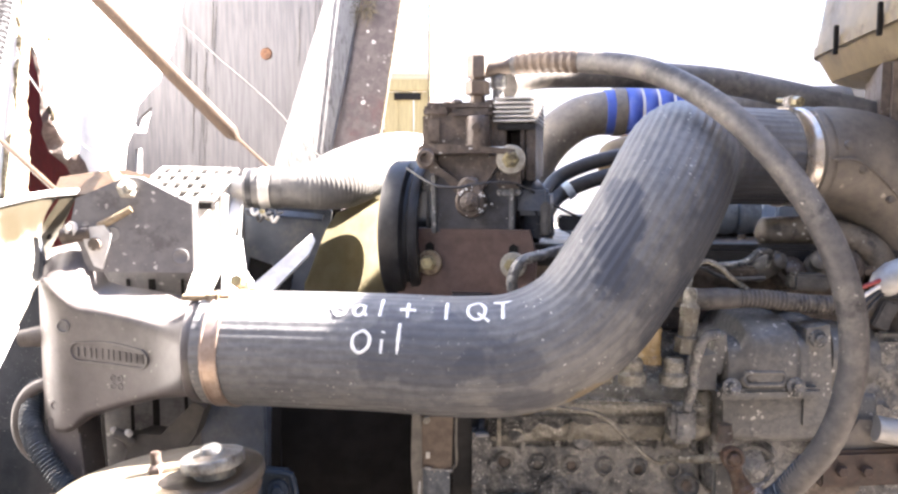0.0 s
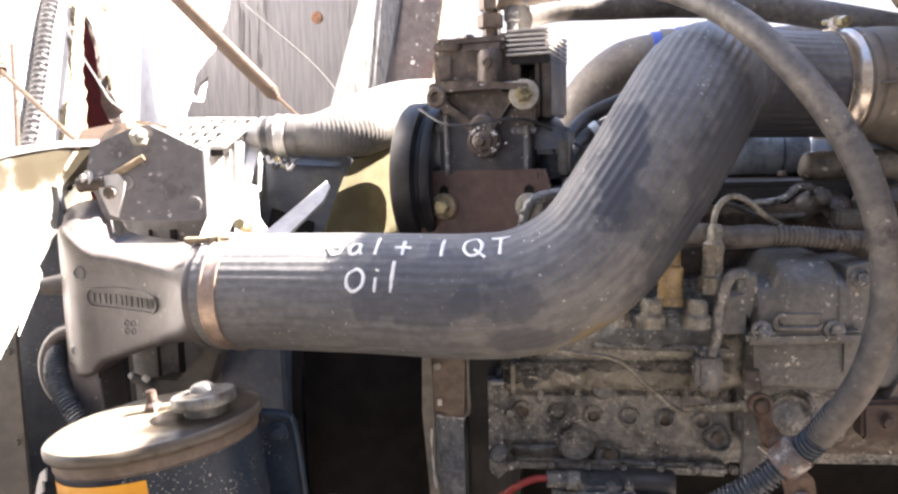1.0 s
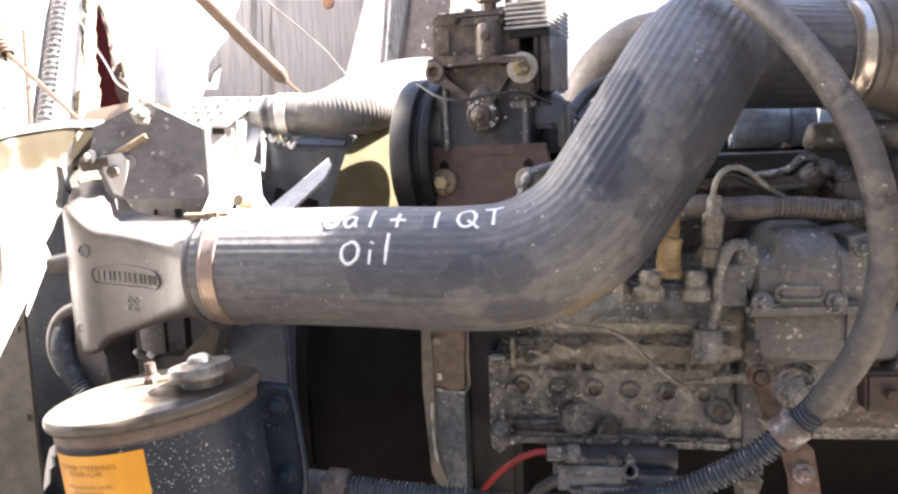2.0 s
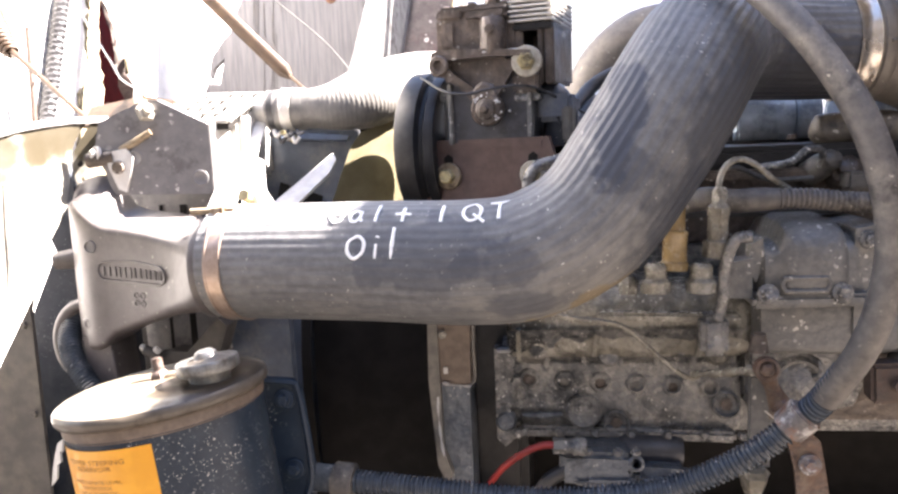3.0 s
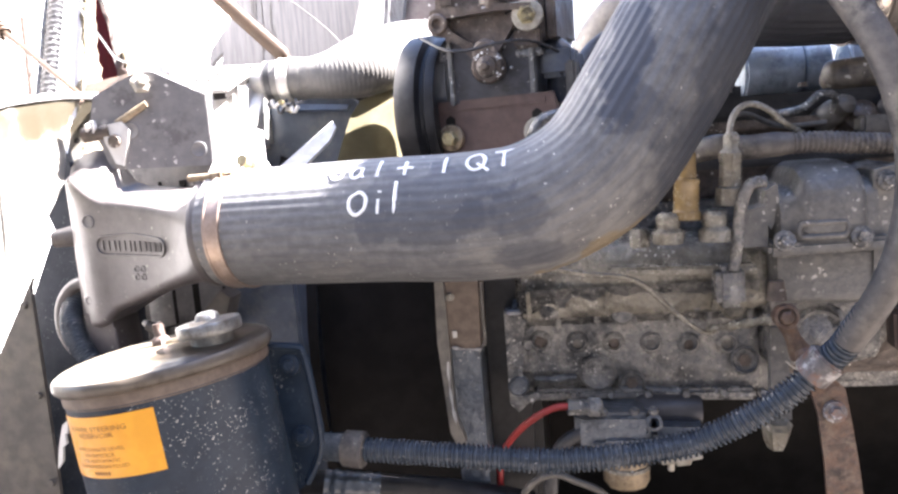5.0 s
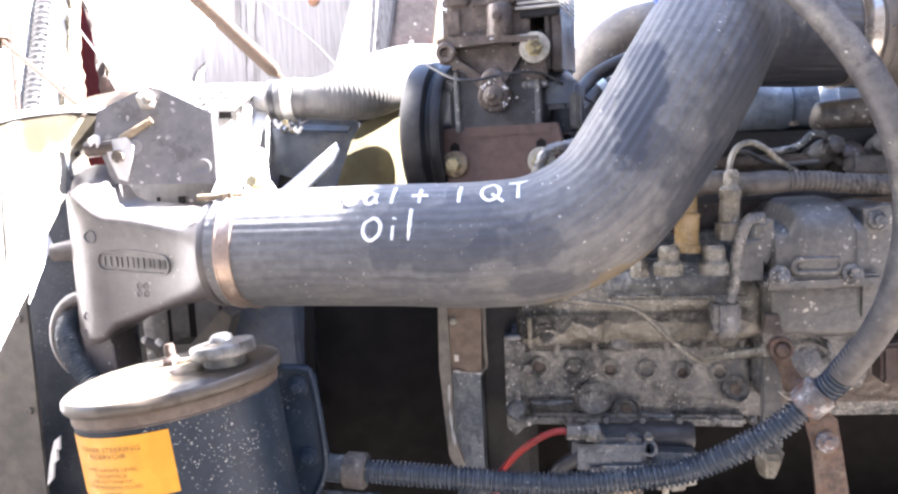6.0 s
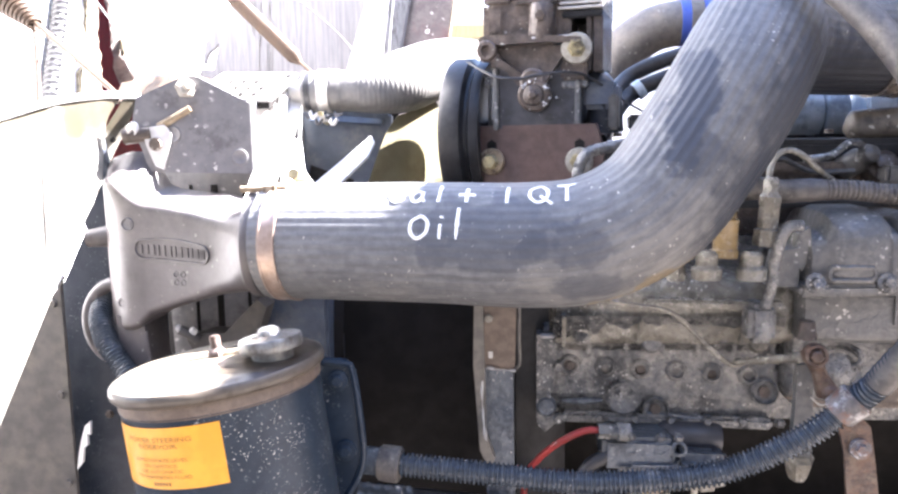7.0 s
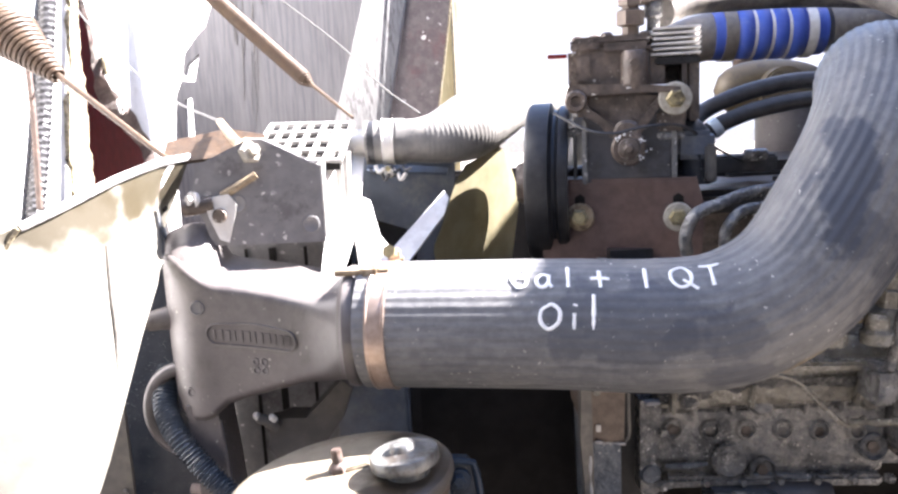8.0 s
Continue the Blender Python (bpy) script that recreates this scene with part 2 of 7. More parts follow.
M_FAN = surface("yellow_fan_plastic", (0.30, 0.272, 0.180), (0.25, 0.222, 0.140), 0.5, scale=30, bump=0.05, dust=(0.18, 0.15, 0.09), amount=0.42, dust_scale=5, gloss=0.3)
M_BLUE = surface("blue_silicone", (0.040, 0.075, 0.33), (0.05, 0.095, 0.38), 0.5, scale=60, bump=0.08, dust=(0.17, 0.20, 0.34), amount=0.4, dust_scale=16)
M_PIPE = surface("dusty_alloy_pipe", (0.125, 0.112, 0.10), (0.17, 0.152, 0.13), 0.6, 0.2, scale=80, bump=0.15, dust=(0.23, 0.20, 0.16), amount=0.5, dust_scale=14, speck=(0.36, 0.33, 0.28), speck_scale=90)
M_TAN = surface("tan_dusty_housing", (0.130, 0.098, 0.052), (0.100, 0.075, 0.040), 0.6, scale=40, bump=0.1, dust=(0.18, 0.145, 0.090), amount=0.5, dust_scale=8, grime=((0.07, 0.052, 0.03), 12.0))
M_FENDER = surface("cream_fender_liner", (0.176, 0.168, 0.147), (0.142, 0.134, 0.115), 0.6, scale=25, bump=0.15, dust=(0.120, 0.109, 0.084), amount=0.38, dust_scale=9)
add_stains_and_shade(M_FENDER, [((0.065, 0.07, 0.712), (0.07, 0.16, 0.036), 0, 0.92), ((0.03, -0.07, 0.698), (0.07, 0.11, 0.034), 0, 0.9)], (0.034, 0.027, 0.014), (2.25, 1.60), 30.0)
M_WHITE = surface("white_gelcoat", (0.66, 0.65, 0.63), (0.56, 0.55, 0.53), 0.55, scale=20, bump=0.25, dust=(0.42, 0.40, 0.37), amount=0.35, dust_scale=5)
M_FIBRE = surface("torn_fibreglass", (0.26, 0.22, 0.14), (0.07, 0.055, 0.035), 0.9, scale=90, bump=0.8, dust=(0.34, 0.30, 0.22), amount=0.45, dust_scale=30)
M_RED = surface("red_paint", (0.108, 0.0075, 0.008), (0.078, 0.005, 0.0055), 0.8, scale=20, bump=0.05, dust=(0.105, 0.020, 0.017), amount=0.35, dust_scale=6, gloss=0.1)
M_BOARD = surface("weathered_grey_wood", (0.185, 0.182, 0.188), (0.125, 0.123, 0.130), 0.85, scale=26, bump=0.4, dust=(0.215, 0.21, 0.21), amount=0.5, dust_scale=4, stretch=(4, 1, 0.25))
M_POST = surface("worn_maroon_paint", (0.10, 0.082, 0.082), (0.15, 0.126, 0.123), 0.6, scale=50, bump=0.3, dust=(0.13, 0.04, 0.04), amount=0.40, dust_scale=5, speck=(0.65, 0.62, 0.6), speck_scale=60, speck_size=0.22)
M_YWOOD = surface("yellowed_planks", (0.42, 0.34, 0.17), (0.32, 0.26, 0.13), 0.8, scale=20, bump=0.3, stretch=(4, 1, 0.3))
M_RADPLATE = surface("radiator_side_plate", (0.150, 0.146, 0.148), (0.190, 0.184, 0.182), 0.6, 0.2, scale=60, bump=0.12, dust=(0.240, 0.226, 0.208), amount=0.48, dust_scale=12, grime=((0.112, 0.106, 0.106), 22.0), speck=(0.62, 0.59, 0.55), speck_scale=110, speck_size=0.2)
M_TANK = surface("alloy_tank", (0.48, 0.47, 0.45), (0.38, 0.37, 0.35), 0.6, 0.4, scale=70, bump=0.2, dust=(0.5, 0.46, 0.4), amount=0.4, dust_scale=14)
M_SHROUD = surface("blue_grey_shroud", (0.095, 0.118, 0.160), (0.070, 0.086, 0.115), 0.45, 0.1, scale=40, bump=0.1, dust=(0.19, 0.195, 0.20), amount=0.5, dust_scale=12)
M_TAR = surface("grimy_alloy", (0.09, 0.085, 0.078), (0.14, 0.13, 0.115), 0.55, 0.2, scale=80, bump=0.2, dust=(0.20, 0.178, 0.145), amount=0.45, dust_scale=18)
# Near-black: dirt, with the engine bay's deep shade put into the colour.
M_DARK = surface("dirt_and_deep_shade", (0.008, 0.007, 0.006), (0.014, 0.012, 0.011), 0.9, scale=30, bump=0.3, dust=(0.020, 0.016, 0.013), amount=0.4, dust_scale=6, gloss=0.2)
M_GROUND = surface("dry_yard_dirt", (0.135, 0.117, 0.098), (0.095, 0.082, 0.069), 0.95, scale=6, bump=0.6, dust=(0.17, 0.147, 0.122), amount=0.5, dust_scale=0.7)
M_TRAILER = surface("white_trailer_panel", (0.80, 0.80, 0.80), (0.74, 0.74, 0.74), 0.5, scale=3, bump=0.02)
M_REDHOSE = surface("red_airline", (0.36, 0.045, 0.040), (0.28, 0.034, 0.030), 0.45, scale=60, bump=0.05, dust=(0.34, 0.13, 0.10), amount=0.35, dust_scale=30)
M_RUSTY_GREY = surface("rust_blotched_sleeve", (0.085, 0.078, 0.078), (0.15, 0.135, 0.13), 0.5, scale=90, bump=0.4, dust=(0.22, 0.10, 0.055), amount=0.52, dust_scale=60, grime=((0.40, 0.385, 0.375), 70.0), speck=(0.6, 0.57, 0.54), speck_scale=120, speck_size=0.25)
M_SPRING = surface("pale_rusty_steel", (0.062, 0.036, 0.019), (0.042, 0.026, 0.016), 0.7, 0.2, scale=110, bump=0.3, dust=(0.100, 0.068, 0.042), amount=0.45, dust_scale=24)
M_RUST_DARK = surface("dark_rust", (0.075, 0.048, 0.037), (0.05, 0.037, 0.031), 0.7, 0.1, scale=120, bump=0.6, dust=(0.145, 0.105, 0.08), amount=0.48, dust_scale=30)
M_RUSTY = surface("orange_dusty_rust", (0.135, 0.078, 0.050), (0.085, 0.055, 0.042), 0.6, 0.1, scale=110, bump=0.7, dust=(0.21, 0.165, 0.12), amount=0.5, dust_scale=34, grime=((0.05, 0.035, 0.028), 40.0), lumps=0.6)
M_TARNISH = surface("tarnished_brass", (0.30, 0.235, 0.15), (0.20, 0.15, 0.095), 0.6, 0.3, scale=140, bump=0.4, dust=(0.38, 0.33, 0.26), amount=0.45, dust_scale=40, grime=((0.10, 0.07, 0.045), 50.0))
M_GREYWALL = surface("dark_grey_render", (0.07, 0.07, 0.072), (0.055, 0.055, 0.057), 0.9, scale=8, bump=0.2)
M_LIP = surface("curled_fibreglass", (0.20, 0.155, 0.142), (0.27, 0.22, 0.20), 0.8, scale=70, bump=0.3, dust=(0.42, 0.39, 0.35), amount=0.5, dust_scale=12)
M_FLAP = surface("dusty_black_flap", (0.055, 0.050, 0.046), (0.085, 0.077, 0.068), 0.8, scale=40, bump=0.2, dust=(0.14, 0.125, 0.10), amount=0.5, dust_scale=8)
M_RADHOSE = surface("pale_hose_rubber", (0.155, 0.150, 0.142), (0.20, 0.191, 0.176), 0.55, scale=70, bump=0.1, dust=(0.27, 0.25, 0.215), amount=0.45, dust_scale=12, grime=((0.105, 0.10, 0.094), 14.0))
M_WIRE = surface("dusty_cable", (0.055, 0.054, 0.053), (0.085, 0.082, 0.078), 0.6, scale=100, bump=0.1)
M_BRAID = surface("dark_braid", (0.016, 0.016, 0.018), (0.028, 0.028, 0.030), 0.6, scale=120, bump=0.2, dust=(0.05, 0.05, 0.05), amount=0.35, dust_scale=30)
M_PULLEY = surface("worn_black_pulley", (0.012, 0.012, 0.013), (0.022, 0.022, 0.024), 0.5, scale=60, bump=0.1, dust=(0.045, 0.043, 0.040), amount=0.4, dust_scale=16, gloss=0.3)
M_SCUFF = surface("scuffed_white_edge", (0.40, 0.395, 0.39), (0.30, 0.295, 0.29), 0.6, scale=60, bump=0.3, dust=(0.46, 0.45, 0.44), amount=0.5, dust_scale=12, grime=((0.20, 0.19, 0.185), 30.0), stretch=(3, 1, 0.5))
M_BARE = surface("bare_galvanised", (0.62, 0.61, 0.58), (0.50, 0.48, 0.45), 0.55, 0.1, scale=60, bump=0.1, dust=(0.6, 0.56, 0.5), amount=0.4, dust_scale=14)

M_CANISTER = surface("blue_grey_canister", (0.46, 0.54, 0.61), (0.54, 0.61, 0.67), 0.35, 0.1, scale=60, bump=0.1, dust=(0.50, 0.52, 0.53), amount=0.35, dust_scale=14, grime=((0.27, 0.315, 0.36), 16.0))

# ---- mesh helpers ----
ORIGIN = {}


def thing(name, at, label, category, group="", kind=""):
    ob = new(name)
    ob.empty_display_size = 0.05
    ob.location = at
    ORIGIN[ob.name] = Vector(at)
    return tagged(ob, label, category, group, kind)


def part(name, bm, material, parent=None, label="", smooth=True, bevel=0.0):
    """Links a bmesh in world coordinates as one mesh object under a thing or a part."""
    me = bpy.data.meshes.new(name)
    if bevel:
        bmesh.ops.bevel(bm, geom=[e for e in bm.edges if len(e.link_faces) == 2 and e.calc_face_angle(0) > 0.6], offset=bevel, segments=2, affect="EDGES", clamp_overlap=True)
    bmesh.ops.recalc_face_normals(bm, faces=bm.faces)
    base = ORIGIN[parent.name] if parent else Vector((0, 0, 0))
    if parent:
        bmesh.ops.translate(bm, verts=bm.verts, vec=-base)
    bm.to_mesh(me)
    bm.free()
    me.materials.append(material)
    ob = new(name, me)
    if smooth:
        me.polygons.foreach_set("use_smooth", [True] * len(me.polygons))
        me.set_sharp_from_angle(angle=radians(38))
    if parent:
        ob.parent = parent
    ORIGIN[ob.name] = base
    if label:
        ob["label"] = label
    return ob


def solo(name, bm, material, label, category, group="", kind="", smooth=True, bevel=0.0):
    """A top-level thing made of one mesh, with its origin at its base."""
    lo = [min(v.co[i] for v in bm.verts) for i in range(3)]
    hi = [max(v.co[i] for v in bm.verts) for i in range(3)]
    at = Vector(((lo[0] + hi[0]) / 2, (lo[1] + hi[1]) / 2, lo[2]))
    bmesh.ops.translate(bm, verts=bm.verts, vec=-at)
    ob = part(name, bm, material, None, "", smooth, bevel)
    ob.location = at
    ORIGIN[ob.name] = at
    return tagged(ob, label, category, group, kind)


def block(bm, centre, size, turn=(0, 0, 0)):
    m = pose(*centre, *turn) @ Matrix.Diagonal((*size, 1))
    bmesh.ops.create_cube(bm, size=1.0, matrix=m)
    return bm


def boxed(centre, size, turn=(0, 0, 0)):
    return block(bmesh.new(), centre, size, turn)


def rod(bm, a, b, r0, r1=None, seg=20, caps=True):
    a, b = Vector(a), Vector(b)
    d = b - a
    m = Matrix.Translation((a + b) / 2) @ d.to_track_quat("Z", "Y").to_matrix().to_4x4()
    bmesh.ops.create_cone(bm, cap_ends=caps, segments=seg, radius1=r0, radius2=r0 if r1 is None else r1, depth=d.length, matrix=m)
    return bm


def rodded(a, b, r0, r1=None, seg=20):
    return rod(bmesh.new(), a, b, r0, r1, seg)


def smooth_path(pts, n):
    """n + 1 points along a Catmull-Rom curve through pts, evenly spaced by length."""
    p = [Vector(q) for q in pts]
    p = [2 * p[0] - p[1], *p, 2 * p[-1] - p[-2]]
    dense = []
    for i in range(1, len(p) - 2):
        a, b, c, d = p[i - 1:i + 3]
        for k in range(40):
            t = k / 40
            dense.append(0.5 * ((2 * b) + (c - a) * t + (2 * a - 5 * b + 4 * c - d) * t * t + (3 * b - a - 3 * c + d) * t ** 3))
    dense.append(p[-2])
    run = [0.0]
    for a, b in zip(dense, dense[1:]):
        run.append(run[-1] + (b - a).length)
    out, j = [], 0
    for i in range(n + 1):
        s = run[-1] * i / n
        while j < len(run) - 2 and run[j + 1] < s:
            j += 1
        f = (s - run[j]) / max(1e-9, run[j + 1] - run[j])
        out.append(dense[j].lerp(dense[j + 1], min(1, max(0, f))))
    return out, run[-1]


def frames_along(path):
    """Tangent, side and up at each point, carried along without twist."""
    out, up = [], None
    for i, p in enumerate(path):
        t = (path[min(i + 1, len(path) - 1)] - path[max(i - 1, 0)]).normalized()
        if up is None:
            up = Vector((0, 0, 1)) if abs(t.z) < 0.9 else Vector((0, -1, 0))
        up = (up - t * up.dot(t)).normalized()
        out.append((p, t, up.cross(t).normalized(), up))
    return out


def tube(bm, pts, radius, seg=16, n=40, caps=True):
    """A tube along pts; radius is a number or a function of (0..1 along, angle, metres along)."""
    path, length = smooth_path(pts, n)
    rings = []
    uv = bm.loops.layers.uv.verify()
    for i, (p, t, side, up) in enumerate(frames_along(path)):
        u = i / n
        ring = []
        for k in range(seg):
            a = 2 * math.pi * k / seg
            r = radius(u, a, u * length) if callable(radius) else radius
            ring.append(bm.verts.new(p + r * (math.cos(a) * up + math.sin(a) * side)))
        rings.append(ring)
    for i, (r0, r1) in enumerate(zip(rings, rings[1:])):
        for k in range(seg):
            f = bm.faces.new((r0[k], r0[(k + 1) % seg], r1[(k + 1) % seg], r1[k]))
            for loop, (du, dv) in zip(f.loops, ((0, 0), (0, 1), (1, 1), (1, 0))):
                loop[uv].uv = ((i + du) / n * length, (k + dv) / seg)
    if caps:
        bm.faces.new(rings[0])
        bm.faces.new(rings[-1][::-1])
    return bm


def tubed(pts, radius, seg=16, n=40):
    return tube(bmesh.new(), pts, radius, seg, n)


def lathe(bm, profile, m, seg=48):
    """Turns (radius, height) pairs round the z axis of m; a radius of 0 closes the shape."""
    rings = []
    for r, h in profile:
        if r < 1e-6:
            rings.append([bm.verts.new(m @ Vector((0, 0, h)))])
        else:
            rings.append([bm.verts.new(m @ Vector((r * math.cos(2 * math.pi * k / seg), r * math.sin(2 * math.pi * k / seg), h))) for k in range(seg)])
    for a, b in zip(rings, rings[1:]):
        for k in range(seg):
            j = (k + 1) % seg
            if len(a) == 1 and len(b) == 1:
                continue
            if len(a) == 1:
                bm.faces.new((a[0], b[k], b[j]))
            elif len(b) == 1:
                bm.faces.new((a[k], a[j], b[0]))
            else:
                bm.faces.new((a[k], a[j], b[j], b[k]))
    return bm


def turned(profile, m, seg=48):
    return lathe(bmesh.new(), profile, m, seg)


def plate(bm, outline, thick, m=Matrix()):
    """A flat plate: outline of (x, y) in the plane of m, extruded along m's z by thick."""
    lo = [bm.verts.new(m @ Vector((x, y, 0))) for x, y in outline]
    hi = [bm.verts.new(m @ Vector((x, y, thick))) for x, y in outline]
    bm.faces.new(lo[::-1])
    bm.faces.new(hi)
    for i in range(len(lo)):
        j = (i + 1) % len(lo)
        bm.faces.new((lo[i], lo[j], hi[j], hi[i]))
    return bm


# (x, z) outlines that stand upright and face the camera's side at depth y, going back by thick
def upright(outline, y, thick, lean=0.0):
    m = Matrix.Translation((0, y, 0)) @ pose(0, 0, 0, 90 + lean, 0, 0)
    bm = bmesh.new()
    plate(bm, [(x, z) for x, z in outline], -thick, m)
    return bm


def axis_m(at, direction):
    """A frame at a point whose z runs along direction and whose x stays as near the world's x as it can."""
    z = Vector(direction).normalized()
    ref = Vector((1, 0, 0)) if abs(z.x) < 0.9 else Vector((0, 1, 0))
    x = (ref - z * ref.dot(z)).normalized()
    return Matrix.Translation(at) @ Matrix((x, z.cross(x), z)).transposed().to_4x4()


def bolt(at, direction, r, parent, material, name="bolt", washer=True, label="", washer_material=None, wide=1.75):
    """A hexagon-headed bolt with its washer, under parent; the washer is a part of its own where it has its own material."""
    m = axis_m(at, direction)
    disc = [(r * wide, -0.002), (r * wide, r * 0.22), (r * (wide - 0.12), r * 0.34), (r * 1.15, r * 0.36), (0, r * 0.36)]
    bm = bmesh.new()
    if washer and not washer_material:
        lathe(bm, disc, m, 28)
    lathe(bm, [(r * 1.12, r * 0.3), (r * 1.12, r * 0.45), (r, r * 0.5), (r, r * 1.1), (r * 0.85, r * 1.25), (r * 0.5, r * 1.25), (r * 0.45, r * 1.18), (0, r * 1.18)], m, 6)
    ob = part(name, bm, material, parent, label)
    if washer and washer_material:
        part("washer", turned(disc, m, 28), washer_material, ob)
    return ob


def sloped(outline, x0, z0, y0, a, b, thick):
    """A plate over an (x, z) outline in the plane y = y0 + a (x - x0) + b (z - z0)."""
    nrm = Vector((a, -1, b)).normalized()
    bm = bmesh.new()
    v = [bm.verts.new((x, y0 + a * (x - x0) + b * (z - z0), z)) for x, z in outline]
    w = [bm.verts.new(q.co - nrm * thick) for q in v]
    bm.faces.new(v), bm.faces.new(w[::-1])
    for i in range(len(v)):
        j = (i + 1) % len(v)
        bm.faces.new((v[i], v[j], w[j], w[i]))
    return bm


# ---- the setting ----
def build_ground():
    bm = bmesh.new()
    bmesh.ops.create_grid(bm, x_segments=60, y_segments=60, size=90.0)
    for v in bm.verts:
        v.co.z = 0.05 * noise.noise(v.co * 0.3)
    solo("ground", bm, M_GROUND, "dry sunlit bare earth of the yard", "ground", kind="structure")


def build_trailer():
    t = thing("box_trailer", (2.0, 10.5, 0), "white box trailer parked behind, red and white striped", "trailer")
    body = part("body", boxed((2.0, 11.7, 2.25), (12.0, 2.4, 2.5)), M_TRAILER, t, bevel=0.03)
    for i in range(13):
        part("panel_rib", boxed((-3.9 + i * 0.98, 10.49, 2.3), (0.04, 0.02, 2.3)), M_TRAILER, body)
    for i in range(24):
        part("reflector_strip", boxed((-3.37 + i * 0.5, 10.485, 2.135), (0.25, 0.012, 0.05)), M_RED if i % 4 == 1 else M_WHITE, t)
    part("lower_rail", boxed((2.0, 10.5, 1.0), (12.0, 0.08, 0.16)), M_BARE, t)
    for x in (5.2, 6.4):
        wheel = part("wheel", turned([(0, -0.13), (0.40, -0.13), (0.50, -0.09), (0.50, 0.09), (0.40, 0.13), (0, 0.13)], axis_m((x, 10.9, 0.5), (0, 1, 0)), 32), M_BLACK, t)
        part("rim", turned([(0.27, -0.02), (0.26, 0.0), (0.08, 0.03), (0, 0.03)], axis_m((x, 10.77, 0.5), (0, -1, 0)), 24), M_BARE, wheel)
    part("landing_leg", boxed((-2.5, 11.0, 0.5), (0.12, 0.12, 1.0)), M_BARE, t)


def build_shed():
    t = thing("plank_shed", (-0.70, 8.2, 0), "low olive wooden plank shed with a dark slot", "shed")
    for i in range(7):
        part("plank", boxed((-1.21 + i * 0.155, 8.0, 1.19 + 0.004 * (i % 2)), (0.150, 0.04, 2.38), (0, 0.3 * math.sin(i * 2.1), 0)), M_YWOOD, t, bevel=0.006)
    part("top_board", boxed((-0.75, 7.985, 2.45), (1.12, 0.06, 0.12)), M_YWOOD, t, "paler horizontal top board", bevel=0.008)
    part("slot_board", boxed((-0.42, 7.97, 2.335), (0.27, 0.02, 0.07)), M_DARK, t)
    part("corner_post", boxed((-0.205, 8.0, 1.25), (0.05, 0.07, 2.5)), M_YWOOD, t, bevel=0.006)
    part("corner_pole", rodded((-0.197, 7.95, 1.2), (-0.196, 7.95, 3.25), 0.016, None, 8), M_FIBRE, t, "thin dark pole")
    part("side_wall", boxed((-1.29, 8.6, 1.2), (0.04, 1.2, 2.4)), M_YWOOD, t, bevel=0.006)
    part("roof", boxed((-0.74, 8.6, 2.54), (1.2, 1.3, 0.03), (-3, 0, 0)), M_BARE, t, bevel=0.004)


def build_walls():
    # Unseen wall in the cab's place, sized to shade the hose and lid.
    solo("cab_shade_wall", boxed((1.46, 1.385, 1.785), (0.12, 2.77, 2.23)), M_GREYWALL, "unseen plain dark wall in the cab's place, shading the engine", "wall", kind="structure", bevel=0.03)
    # Near-black wall added to close the bay's far side and keep it dark.
    solo("far_bay_wall", boxed((0.36, 2.35, 0.70), (2.3, 0.05, 1.30)), M_DARK, "near-black wall closing the far side of the engine bay", "wall", kind="structure", bevel=0.01)
    # Unseen wall added behind the viewpoint to block low sky light.
    solo("sky_block_wall", boxed((0.3, -2.2, 2.2), (16.0, 0.2, 4.4)), M_GREYWALL, "unseen plain dark wall blocking sky light from the yard side", "wall", kind="structure")
    # Near-black sheet added below so the engine bay stays dark.
    solo("bay_floor_sheet", boxed((0.42, 1.75, 0.42), (2.2, 1.2, 0.05)), M_DARK, "plain near-black sheet closing the bay from below", "wall", kind="structure", bevel=0.01)


build_ground()
build_walls()
build_trailer()
build_shed()


# ---- the hood and the front end ----
def build_board():
    t = thing("weathered_board", (-0.6, 2.5, 0.9), "weathered grey board with cracks and a round knot", "board")
    out = [(-1.06, 1.0), (-1.052, 1.452), (-1.008, 1.456), (-0.986, 1.462), (-0.982, 1.600), (-1.003, 1.597), (-1.012, 1.470), (-1.046, 1.468), (-1.034, 1.57), (-1.028, 1.612), (-1.008, 1.652),
           (-0.998, 1.650), (-0.968, 1.647), (-0.945, 1.729), (-0.985, 1.697), (-0.996, 1.664), (-1.003, 1.676), (-0.990, 1.732), (-0.948, 1.782), (-0.920, 1.806), (-0.896, 1.866), (-0.874, 1.905), (-0.850, 2.0), (-0.836, 2.06), (-0.81, 2.3),
           (-0.292, 2.3), (-0.36, 2.1), (-0.506, 1.60), (-0.603, 1.0)]
    bm = upright(out, 2.5, 0.03)
    panel = part("panel", bm, M_BOARD, t)
    part("knot", turned([(0.0, 0.004), (0.016, 0.003), (0.019, 0.0)], axis_m((-0.578, 2.499, 1.895), (0, -1, 0)), 20), M_RUST, panel, "brown round knot")
    for i in range(22):
        x = -0.84 + 0.10 * random.random() + (0.34 if i % 3 == 0 else 0)
        z = 1.50 + 0.45 * random.random()
        pts = [(x + 0.003 * random.uniform(-1, 1) + 0.004 * s, 2.4985, z + s * 0.06) for s in range(4)]
        part("crack", tubed(pts, 0.0007 + 0.0007 * random.random(), 5, 8), M_TAR, panel)


